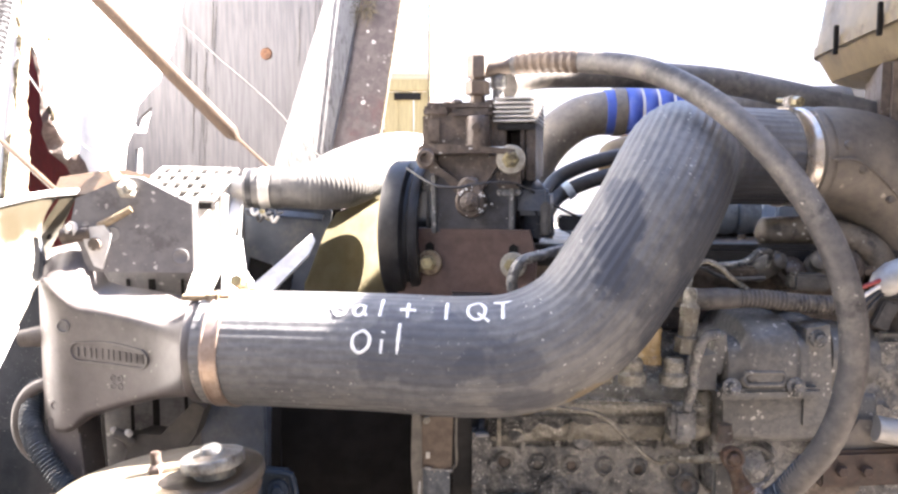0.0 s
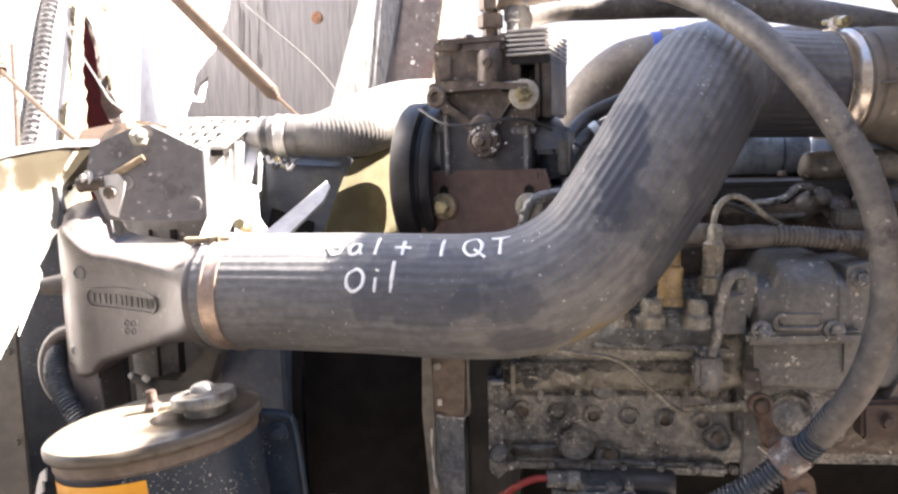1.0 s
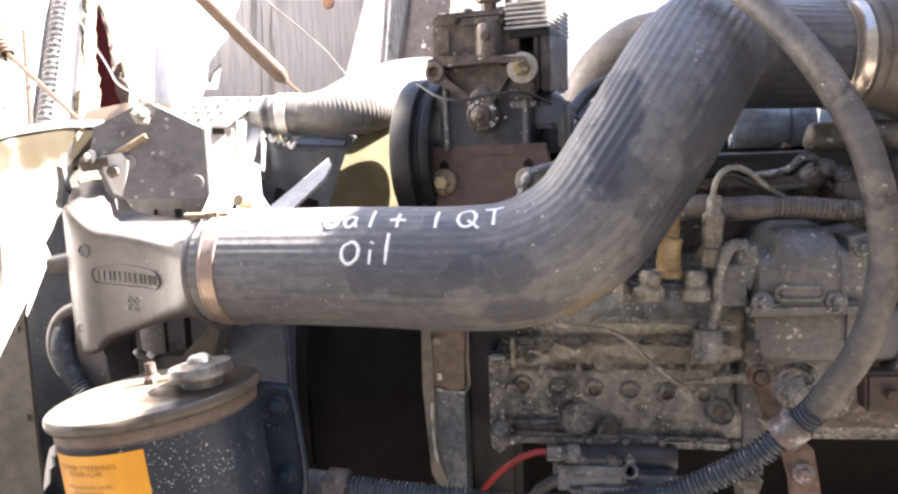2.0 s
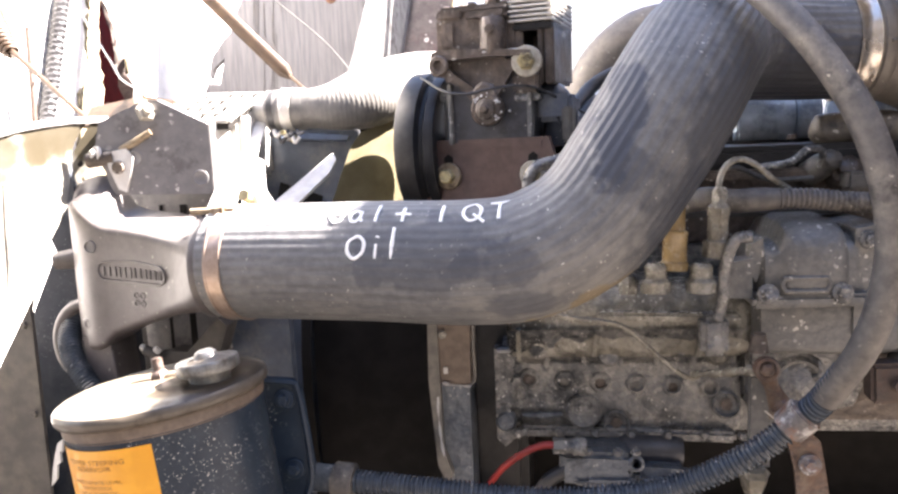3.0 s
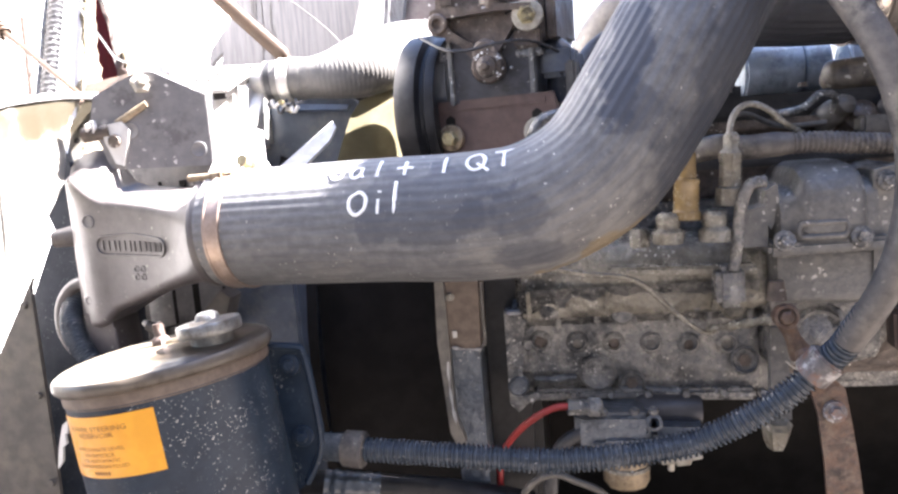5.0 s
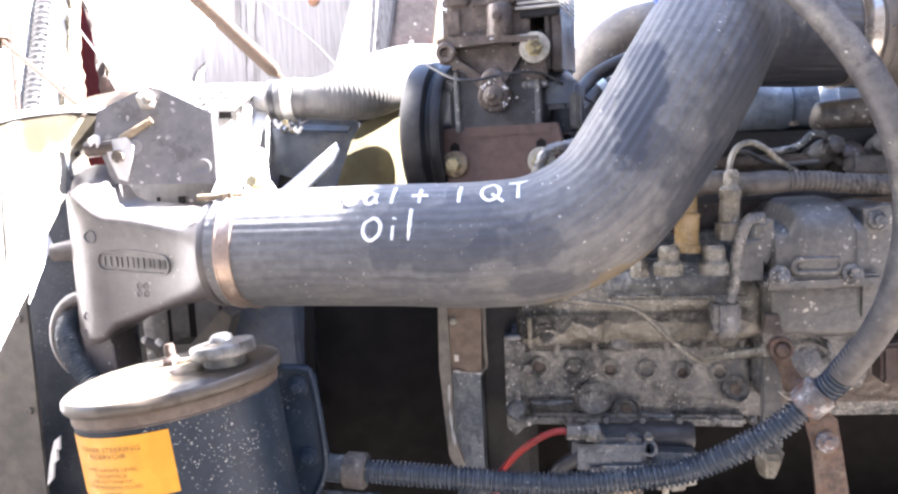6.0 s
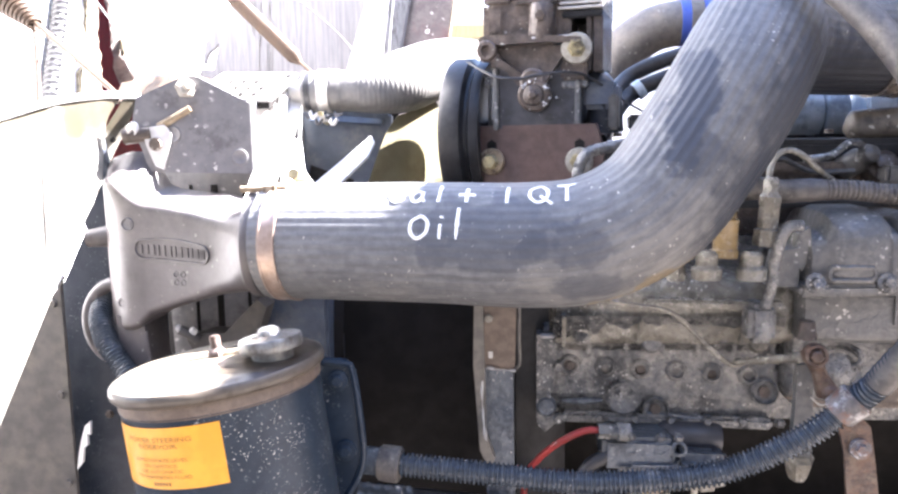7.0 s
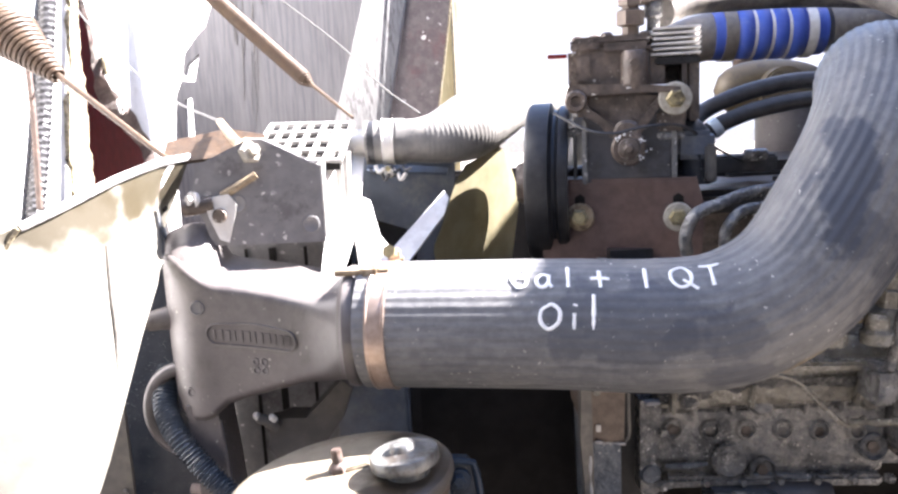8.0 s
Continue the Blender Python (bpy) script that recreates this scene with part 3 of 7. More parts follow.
def build_post():
    t = thing("leaning_hood_post", (-0.42, 2.35, 1.2), "leaning hood post, worn maroon face and white side", "hood post")
    m = upright([(-0.430, 1.40), (-0.250, 1.40), (-0.207, 1.646), (-0.144, 2.034), (-0.108, 2.25), (-0.265, 2.25), (-0.308, 1.992)], 2.38, 0.05)
    face = part("face_panel", m, M_POST, t, bevel=0.006)
    part("edge_trim", tubed([(-0.250, 2.375, 1.40), (-0.207, 2.375, 1.646), (-0.144, 2.375, 2.034), (-0.108, 2.375, 2.25)], 0.003, 8, 8), M_FIBRE, face)
    bm = bmesh.new()
    v = [bm.verts.new(p) for p in ((-0.525, 2.22, 1.45), (-0.385, 2.34, 1.45), (-0.262, 2.372, 2.06), (-0.345, 2.30, 2.06))]
    v2 = [bm.verts.new(q.co + Vector((0, 0.02, -0.02))) for q in v]
    bm.faces.new(v), bm.faces.new(v2[::-1])
    for i in range(4):
        bm.faces.new((v[i], v[(i + 1) % 4], v2[(i + 1) % 4], v2[i]))
    part("white_side", bm, M_SCUFF, t, "sunlit scuffed white side strip")
    tuft = bmesh.new()
    for i in range(90):
        a = Vector((-0.31 + 0.09 * random.random(), 2.37, 1.99 + 0.05 * random.random()))
        rod(tuft, a, a + Vector((random.uniform(-0.03, 0.03), -0.02, random.uniform(-0.05, 0.02))), 0.0012, 0.0006, 4)
    part("fibre_tuft", tuft, M_FIBRE, t)


def wall_strip(name, line, z0, z1, lean, thick, material, parent, jag0=None, jag1=None):
    """An upright panel over a line of (x, y), leaning; jag functions shape its two ends by height."""
    bm = bmesh.new()
    nz = 56
    a, b = Vector((*line[0], 0)), Vector((*line[1], 0))
    d = (b - a).normalized()
    nrm = Vector((d.y, -d.x, 0))
    grid = []
    for side in (0, 1):
        rows = []
        for i in range(nz + 1):
            z = z0 + (z1 - z0) * i / nz
            s0 = jag0(z) if jag0 else 0.0
            s1 = jag1(z) if jag1 else (b - a).length
            off = -nrm * (lean * (z - z0) + side * thick)
            rows.append([bm.verts.new(a + d * (s0 + (s1 - s0) * k / 6) + off + Vector((0, 0, z))) for k in range(7)])
        grid.append(rows)
    for side in (0, 1):
        for i in range(nz):
            for k in range(6):
                q = (grid[side][i][k], grid[side][i][k + 1], grid[side][i + 1][k + 1], grid[side][i + 1][k])
                bm.faces.new(q)
    for i in range(nz):
        for k in (0, 6):
            bm.faces.new((grid[0][i][k], grid[0][i + 1][k], grid[1][i + 1][k], grid[1][i][k]))
    for i in (0, nz):
        for k in range(6):
            bm.faces.new((grid[0][i][k], grid[0][i][k + 1], grid[1][i][k + 1], grid[1][i][k]))
    return part(name, bm, material, parent)


def rough(z, f, amp, seed):
    return amp * (noise.noise(Vector((z * f, seed, 0))) + 0.5 * noise.noise(Vector((z * f * 3, seed, 5))))


def along(table, z):
    """Linear between the (height, value) pairs of a table."""
    for (z0, v0), (z1, v1) in zip(table, table[1:]):
        if z <= z1:
            return v0 + (v1 - v0) * max(0.0, (z - z0) / (z1 - z0))
    return table[-1][1]


HOOD_NEAR, HOOD_FAR = Vector((-0.95, 1.15, 0)), Vector((-1.12, 2.50, 0))
HOOD_DIR = (HOOD_FAR - HOOD_NEAR).normalized()
HOOD_OUT = Vector((HOOD_DIR.y, -HOOD_DIR.x, 0))


def on_hood(run, z, off=0.0):
    return HOOD_NEAR + HOOD_DIR * run + HOOD_OUT * off + Vector((0, 0, z))


def build_hood():
    t = thing("tilted_hood", (-1.15, 1.8, 0.6), "tilted hood shell, white inside, torn open to red", "hood")
    line = ((HOOD_NEAR.x, HOOD_NEAR.y), (HOOD_FAR.x, HOOD_FAR.y))
    open_from = ((0.5, 1.60), (1.46, 1.30), (1.50, 1.18), (1.54, 1.10), (1.577, 0.98), (1.65, 0.925), (1.77, 0.90), (1.84, 0.85), (2.0, 0.83), (2.6, 0.82))

    left_of = ((0.5, 0.78), (1.50, 0.778), (1.57, 0.793), (1.75, 0.80), (1.82, 0.825), (2.6, 0.84))
    fray_from = ((1.35, 0.655), (1.49, 0.645), (1.59, 0.68), (1.66, 0.735), (1.75, 0.745), (1.90, 0.79), (2.3, 0.81))
    fold = ((0.5, 0.04), (1.40, 0.08), (1.47, 0.09), (1.53, 0.12), (1.58, 0.19), (1.61, 0.10), (1.66, 0.055), (1.72, 0.03), (1.85, 0.02), (2.6, 0.01))

    def left_edge(z):
        return along(left_of, z) + rough(z, 9, 0.010, 1) + rough(z, 40, 0.008, 3)

    def fold_width(z):
        return along(fold, z) + 0.2 * along(fold, z) * rough(z, 30, 1.0, 6)

    def right_edge(z):
        return max(left_edge(z) + 0.004, along(open_from, z) + rough(z, 12, 0.014, 4))

    # the near and the far part of the inner skin, with the tear between them
    wall_strip("inner_skin", line, 0.5, 2.6, 0.0, 0.012, M_WHITE, t, jag0=lambda z: -0.40, jag1=left_edge)
    wall_strip("inner_skin", line, 0.5, 2.6, 0.0, 0.012, M_WHITE, t, jag0=lambda z: right_edge(z) + fold_width(z), jag1=lambda z: 3.7)
    lifted = tuple((q[0] + 0.008, q[1]) for q in line)
    wall_strip("torn_edge", lifted, 1.30, 2.3, 0.0, 0.02, M_FIBRE, t,
               jag0=lambda z: along(fray_from, z) + rough(z, 22, 0.03, 9), jag1=lambda z: left_edge(z) + 0.006 + rough(z, 34, 0.022, 7))
    # the torn edge is bent inwards
    bm = bmesh.new()
    rows = []
    for i in range(61):
        z = 1.30 + 0.75 * i / 60
        deep = 0.035 * min(1.0, fold_width(z) / 0.10)
        rows.append([bm.verts.new(on_hood(right_edge(z) + 1.6 * deep + (fold_width(z) - 1.6 * deep) * k / 5, z, -deep * (1 - k / 5) ** 1.4 + 0.004 * noise.noise(Vector((z * 30, k, 3))))) for k in range(6)])
    for r0, r1 in zip(rows, rows[1:]):
        for k in range(5):
            bm.faces.new((r0[k], r0[k + 1], r1[k + 1], r1[k]))
    bmesh.ops.solidify(bm, geom=bm.faces[:], thickness=0.003)
    lip = part("curled_lip", bm, M_LIP, t, "curled brown torn edge")
    bolt(on_hood(1.01, 1.574, 0.02), HOOD_OUT, 0.012, lip, M_BARE)
    part("slot", tubed([on_hood(0.962, 1.655, 0.008), on_hood(0.960, 1.675, 0.010), on_hood(0.963, 1.70, 0.008)], 0.008, 8, 10), M_FIBRE, t)
    part("stain_hole", tubed([on_hood(0.972, 1.87, 0.006), on_hood(0.975, 1.885, 0.008), on_hood(0.98, 1.90, 0.006)], 0.009, 8, 10), M_FIBRE, t)
    part("rivet", turned([(0.008, 0), (0.006, 0.004), (0, 0.005)], axis_m(on_hood(1.03, 1.80, 0.0), HOOD_OUT), 10), M_TAR, t)
    # round amber reflector near the open end
    bm = turned([(0.026, -0.002), (0.026, 0.003), (0.024, 0.004), (0, 0.004)], axis_m((0, 0, 0), HOOD_OUT), 28)
    for v in bm.verts:
        v.co += HOOD_DIR * v.co.dot(HOOD_DIR) * 0.6 + on_hood(0.266, 1.632)
    part("reflector", bm, M_SPRING, t, "faded tan round reflector")
    wall_strip("outer_skin", ((-1.44, 1.0), (-1.92, 4.9)), 1.20, 2.6, 0.0, 0.012, M_RED, t)
    part("stay_rod", tubed([on_hood(0.385, 1.70, 0.05), on_hood(0.375, 1.55, 0.05), on_hood(0.372, 1.38, 0.04)], 0.006, 8, 10), M_RUST_DARK, t)


def spring(name, top, foot, r, wire, turns, rod_end, label, fade):
    t = thing(name, foot, label, "hood spring")
    a, b = Vector(top), Vector(foot)
    d = (b - a).normalized()
    side = d.cross(Vector((0, 0, 1))).normalized()
    up = side.cross(d)
    n = turns * 14
    bm = bmesh.new()
    pts = []
    for i in range(n + 1):
        u = i / n
        taper = min(1.0, 0.22 + (1 - u) * turns / fade)
        ang = 2 * math.pi * turns * u
        pts.append(a.lerp(b, u) + r * taper * (math.cos(ang) * side + math.sin(ang) * up))
    rings = []
    for i, p in enumerate(pts):
        tg = (pts[min(i + 1, n)] - pts[max(i - 1, 0)]).normalized()
        x = tg.cross(d).normalized()
        y = tg.cross(x)
        rings.append([bm.verts.new(p + wire * (math.cos(k * math.pi / 3) * x + math.sin(k * math.pi / 3) * y)) for k in range(6)])
    for r0, r1 in zip(rings, rings[1:]):
        for k in range(6):
            bm.faces.new((r0[k], r0[(k + 1) % 6], r1[(k + 1) % 6], r1[k]))
    part("coil", bm, M_SPRING, t)
    part("rod", rodded(b - d * 0.02, rod_end, 0.0042, 0.0036, 10), M_SPRING, t, "thin rusty rod")
    return t


def build_fender():
    t = thing("fender_liner", (-0.58, 0.93, 0.75), "cream fender liner panel, dirty along its top edge", "fender")
    top = [(-0.511, 1.024, 1.482), (-0.516, 0.98, 1.480), (-0.528, 0.90, 1.470), (-0.552, 0.84, 1.452), (-0.578, 0.80, 1.437), (-0.66, 0.74, 1.41)]
    bm = bmesh.new()
    rows = []
    foot = [(-0.529, 1.003, 1.430), (-0.510, 0.955, 1.369), (-0.517, 0.89, 1.300), (-0.532, 0.82, 1.196), (-0.560, 0.79, 1.110), (-0.63, 0.745, 0.98)]
    for i in range(13):
        f = i / 12
        rows.append([bm.verts.new(Vector(p).lerp(Vector(q), f) + Vector((-0.006 * math.sin(f * 3.14), 0, 0))) for p, q in zip(top, foot)])
    back = [[bm.verts.new(v.co + Vector((-0.006, -0.002, 0))) for v in r] for r in rows]
    for a, b in zip(rows, rows[1:]):
        for k in range(5):
            bm.faces.new((a[k], a[k + 1], b[k + 1], b[k]))
    for a, b in zip(back, back[1:]):
        for k in range(5):
            bm.faces.new((a[k + 1], a[k], b[k], b[k + 1]))
    for k in range(5):
        bm.faces.new((rows[0][k], rows[0][k + 1], back[0][k + 1], back[0][k]))
        bm.faces.new((rows[-1][k], rows[-1][k + 1], back[-1][k + 1], back[-1][k]))
    for i in range(12):
        for k in (0, 5):
            bm.faces.new((rows[i][k], rows[i + 1][k], back[i + 1][k], back[i][k]))
    part("panel", bm, M_FENDER, t)
    part("seam", tubed([(-0.5355, 0.878, 1.405), (-0.5340, 0.871, 1.358), (-0.5305, 0.863, 1.309), (-0.531, 0.852, 1.262)], 0.0016, 6, 24), M_TAR, t)
    part("rolled_edge", tubed([(-0.504, 1.060, 1.483)] + top[:5], 0.0045, 8, 30), M_SCUFF, t, "pale worn rolled edge")
    part("corner_edge", tubed([(-0.578, 0.798, 1.437), (-0.590, 0.795, 1.418), (-0.600, 0.79, 1.36), (-0.606, 0.788, 1.28), (-0.628, 0.78, 1.17)], 0.0035, 8, 30), M_FIBRE, t, "dirty folded corner edge")
    # folded end strip with two bolt holes
    bm = bmesh.new()
    bm.faces.new([bm.verts.new(p) for p in ((-0.510, 1.026, 1.479), (-0.504, 1.056, 1.480), (-0.517, 1.046, 1.445), (-0.533, 1.012, 1.388), (-0.536, 1.004, 1.384), (-0.531, 1.013, 1.441))])
    bmesh.ops.solidify(bm, geom=bm.faces[:], thickness=0.003)
    strip = part("end_strip", bm, M_FENDER, t)
    for y, z in ((1.032, 1.453), (1.019, 1.425)):
        part("bolt_hole", turned([(0.0, 0.0032), (0.0034, 0.0032), (0.0042, 0.0)], axis_m((-0.527, y, z), (0.88, -0.14, -0.47)), 12), M_DARK, strip)
    return t


def build_flap():
    out = [(-0.566, 1.255), (-0.571, 1.24), (-0.573, 0.96), (-0.569, 0.72), (-0.62, 0.80), (-0.66, 0.93), (-0.715, 0.975), (-0.64, 1.14)]
    t = thing("mud_flap", (-0.62, 0.948, 0.72), "dusty black splash flap below the liner", "mud flap")
    part("sheet", upright(out, 0.945, 0.006), M_FLAP, t, bevel=0.001)
    torn = [(-0.542, 1.066), (-0.544, 1.048), (-0.548, 1.050), (-0.548, 1.034), (-0.554, 1.030), (-0.557, 1.010), (-0.566, 1.000), (-0.562, 1.02), (-0.557, 1.04), (-0.550, 1.06)]
    part("torn_strip", upright(torn, 0.938, 0.004), M_WHITE, t, "pale torn strip of liner")
    for z in (0.98, 1.10, 1.22):
        bolt((-0.580, 0.944, z), (0, -1, 0), 0.005, t, M_FLAP, washer=False)


def build_side_bracket():
    t = thing("side_support_plate", (-0.56, 1.0, 0.7), "dark painted support plate beside the liner", "bracket")
    out = [(-0.525, 1.43), (-0.512, 1.36), (-0.497, 1.28), (-0.493, 0.75), (-0.70, 0.75), (-0.68, 1.0), (-0.60, 1.22), (-0.553, 1.31), (-0.56, 1.33), (-0.545, 1.37)]
    part("web", upright(out, 0.985, 0.01), M_NAVY_PLAIN, t, bevel=0.002)
    part("flange", boxed((-0.497, 1.03, 1.05), (0.008, 0.09, 0.58)), M_NAVY_PLAIN, t, bevel=0.002)
    for z in (1.06, 1.14, 1.22):
        bolt((-0.54, 0.984, z), (0, -1, 0), 0.005, t, M_IRON_DARK, washer=False)


def build_radiator():
    t = thing("radiator", (-0.40, 1.45, 0.45), "radiator with grey side plate and ribbed alloy top tank", "radiator")
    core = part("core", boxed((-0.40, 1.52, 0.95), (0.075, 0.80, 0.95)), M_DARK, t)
    for y in (1.10, 1.15, 1.20):
        part("side_channel", boxed((-0.41 + (y - 1.1) * 0.5, y, 1.05), (0.028, 0.02, 0.80)), M_TANK, t, bevel=0.003)
    side = part("side_tank", upright([(-0.500, 1.402), (-0.335, 1.402), (-0.335, 0.75), (-0.480, 0.75)], 1.085, 0.03), M_RADPLATE, t, bevel=0.003)
    for x, w in ((-0.418, 0.009), (-0.452, 0.004), (-0.375, 0.004)):
        part("slot", boxed((x, 1.0845, 1.10), (w, 0.004, 0.52)), M_DARK, side)
    m = pose(-0.39, 0.995, 0, 90, 0, 11)
    out = [(-0.072, 1.384), (-0.060, 1.382), (0.058, 1.378), (0.058, 1.468), (-0.006, 1.502), (-0.022, 1.503), (-0.082, 1.476), (-0.090, 1.44), (-0.078, 1.41)]
    bm = plate(bmesh.new(), out, -0.007, m)
    sp = part("side_plate", bm, M_RADPLATE, t, bevel=0.0015)
    bm = bmesh.new()
    v = [bm.verts.new(p) for p in ((-0.331, 1.008, 1.470), (-0.331, 1.008, 1.372), (-0.312, 1.10, 1.41), (-0.312, 1.10, 1.505))]
    v2 = [bm.verts.new(q.co + Vector((-0.006, 0, 0))) for q in v]
    bm.faces.new(v), bm.faces.new(v2[::-1])
    for i in range(4):
        bm.faces.new((v[i], v[(i + 1) % 4], v2[(i + 1) % 4], v2[i]))
    part("return_flange", bm, M_BARE, sp)
    bm = bmesh.new()
    edge = [m @ Vector((x, z, -0.003)) for x, z in ((-0.090, 1.440), (-0.082, 1.4755), (-0.022, 1.5025), (-0.006, 1.5015), (0.030, 1.4825))]
    lower = [[bm.verts.new(p + Vector((0, dy, dz))) for p in edge] for dy, dz in ((0, 0), (0.016, 0.001))]
    upper = [[bm.verts.new(v.co + Vector((0, 0, -0.004))) for v in r] for r in lower]
    for k in range(len(edge) - 1):
        bm.faces.new((lower[0][k], lower[0][k + 1], lower[1][k + 1], lower[1][k]))
        bm.faces.new((upper[0][k], upper[1][k], upper[1][k + 1], upper[0][k + 1]))
        for r in (0, 1):
            bm.faces.new((lower[r][k], lower[r][k + 1], upper[r][k + 1], upper[r][k]))
    for k in (0, len(edge) - 1):
        bm.faces.new((lower[0][k], lower[1][k], upper[1][k], upper[0][k]))
    part("top_flange", bm, M_RADPLATE, sp)
    for x, z in ((-0.04, 1.43), (0.042, 1.40)):
        c = m @ Vector((x, z, 0.0))
        part("hole_boss", turned([(0.0, 0.0004), (0.0075, 0.0004), (0.009, 0.0014), (0.0105, 0.001), (0.0115, -0.001)], axis_m(c, m.to_3x3() @ Vector((0, 0, 1))), 20), M_RADPLATE, sp)
    # ribbed top tank, sloping to the camera's side
    tank = part("top_tank", boxed((-0.366, 1.30, 1.44), (0.115, 0.50, 0.09)), M_TANK, t, bevel=0.006)
    a, b = Vector((-0.42, 1.02, 1.475)), Vector((-0.42, 1.15, 1.516))
    bed = bmesh.new()
    q = [bed.verts.new(p + Vector((dx, 0, -0.006))) for p, dx in ((a, 0), (a, 0.108), (b, 0.108), (b, 0))]
    q2 = [bed.verts.new(v.co + Vector((0, 0, -0.008))) for v in q]
    bed.faces.new(q), bed.faces.new(q2[::-1])
    for i in range(4):
        bed.faces.new((q[i], q[(i + 1) % 4], q2[(i + 1) % 4], q2[i]))
    # Near-black sheet puts the shade between the ribs into the colour.
    part("rib_bed", bed, M_DARK, tank, "near-black sheet for the shade between the ribs")
    for i in range(7):
        o = Vector((0.018 * i, 0, -0.0005 * i))
        part("rib", tubed([a + o, a.lerp(b, 0.5) + o, b + o], 0.0034, 6, 6), M_TANK, tank)
    for i in range(5):
        p = a.lerp(b, i / 4)
        part("rib", tubed([p, p + Vector((0.055, 0, -0.001)), p + Vector((0.108, 0, -0.003))], 0.0030, 6, 6), M_TANK, tank)
    part("outlet", rodded((-0.345, 1.12, 1.487), (-0.288, 1.12, 1.487), 0.016, 0.018, 24), M_TANK, t)
    part("outlet_lip", rodded((-0.289, 1.12, 1.487), (-0.279, 1.12, 1.487), 0.028, 0.029, 28), M_BLACK, t, "black rubber lip")
    return t


def build_corner_bracket():
    t = thing("corner_bracket", (-0.45, 1.05, 1.40), "rusty corner bracket with a bolted link", "bracket")
    part("angle_plate", sloped([(-0.536, 1.476), (-0.536, 1.503), (-0.462, 1.515), (-0.412, 1.506), (-0.412, 1.486)], -0.47, 1.495, 1.066, 0.0, 1.0, 0.005), M_SPRING, t, bevel=0.002)
    part("washer", turned([(0.010, -0.004), (0.0175, -0.003), (0.0175, 0.001), (0.010, 0.002)], axis_m((-0.414, 1.000, 1.487), (0.55, -0.75, 0.2)), 24), M_TARNISH, t)
    part("nut", turned([(0.0145, 0.001), (0.0145, 0.011), (0.0115, 0.014), (0.007, 0.014), (0.007, 0.020), (0.0055, 0.022), (0, 0.022)], axis_m((-0.414, 1.000, 1.487), (0.55, -0.75, 0.2)), 6), M_WASHER, t, "pale worn nut")
    part("tie_rod", tubed([(-0.418, 1.006, 1.488), (-0.440, 1.03, 1.505), (-0.468, 1.08, 1.524)], lambda u, a, s: 0.0066 - 0.0018 * u, 12, 12), M_TARNISH, t)
    part("wire", tubed([(-0.466, 1.078, 1.524), (-0.56, 1.20, 1.552), (-0.68, 1.38, 1.60), (-0.862, 1.6, 1.724), (-0.94, 1.72, 1.785)], 0.0018, 6, 20), M_BRAID, t)
    # hooked eye that hangs on the plate
    m = axis_m((-0.448, 0.982, 1.418), (0, -1, 0))
    eye = part("eye_plate", plate(bmesh.new(), [(-0.018, 0.018), (0.010, 0.022), (0.018, 0.010), (0.015, -0.005), (0.006, -0.034), (-0.004, -0.03), (-0.014, -0.004)], 0.005, pose(-0.447, 0.984, 1.420, 90, 0, 8)), M_BARE, t, bevel=0.001)
    part("eye_hole", turned([(0, 0.0068), (0.0075, 0.0068), (0.0085, 0.0055), (0.0085, 0.003)], m, 16), M_IRON_DARK, eye)
    part("arm", rodded((-0.445, 0.985, 1.440), (-0.405, 0.99, 1.462), 0.0055, 0.0045, 10), M_TARNISH, t)
    part("pin", rodded((-0.455, 0.985, 1.432), (-0.49, 0.98, 1.428), 0.010, 0.010, 14), M_IRON_DARK, t)
    bolt((-0.478, 0.980, 1.436), (-0.7, -1, 0.2), 0.0065, t, M_BARE)


build_board()
build_post()
build_hood()
spring("hood_spring", (-0.905, 1.95, 1.985), (-0.475, 1.763, 1.589), 0.0150, 0.0024, 112, (-0.385, 1.70, 1.518), "long rusty coil spring, closely wound", 6.0)
spring("hood_spring", (-0.96, 1.24, 1.83), (-0.692, 1.136, 1.592), 0.033, 0.0034, 52, (-0.53, 1.055, 1.482), "thick rusty coil spring with a rod", 17.0)
build_fender()
build_side_bracket()
build_flap()
build_radiator()
build_corner_bracket()
solo("stay_wire", tubed([(-1.0, 2.2, 2.15), (-0.72, 2.1, 1.92), (-0.60, 2.0, 1.82), (-0.43, 1.9, 1.68), (-0.33, 1.8, 1.58), (-0.25, 1.75, 1.52)], 0.0020, 6, 40), M_WIRE, "thin grey wire hanging loosely before the board", "wire")


def braided(bm, pts, r):
    return tube(bm, pts, lambda u, a, s: r * (1 + 0.14 * math.cos(2 * math.pi * s / 0.014 + 2 * a)), 12, 260)


solo("braided_cable", braided(bmesh.new(), [on_hood(0.33, 1.25, 0.02), on_hood(0.40, 1.38, 0.022), on_hood(0.472, 1.51, 0.022), on_hood(0.515, 1.60, 0.022), on_hood(0.59, 1.765, 0.022), on_hood(0.665, 1.90, 0.02), on_hood(0.78, 2.2, 0.02)], 0.0165), M_BRAID, "grey braided cable along the hood's inner skin", "cable")


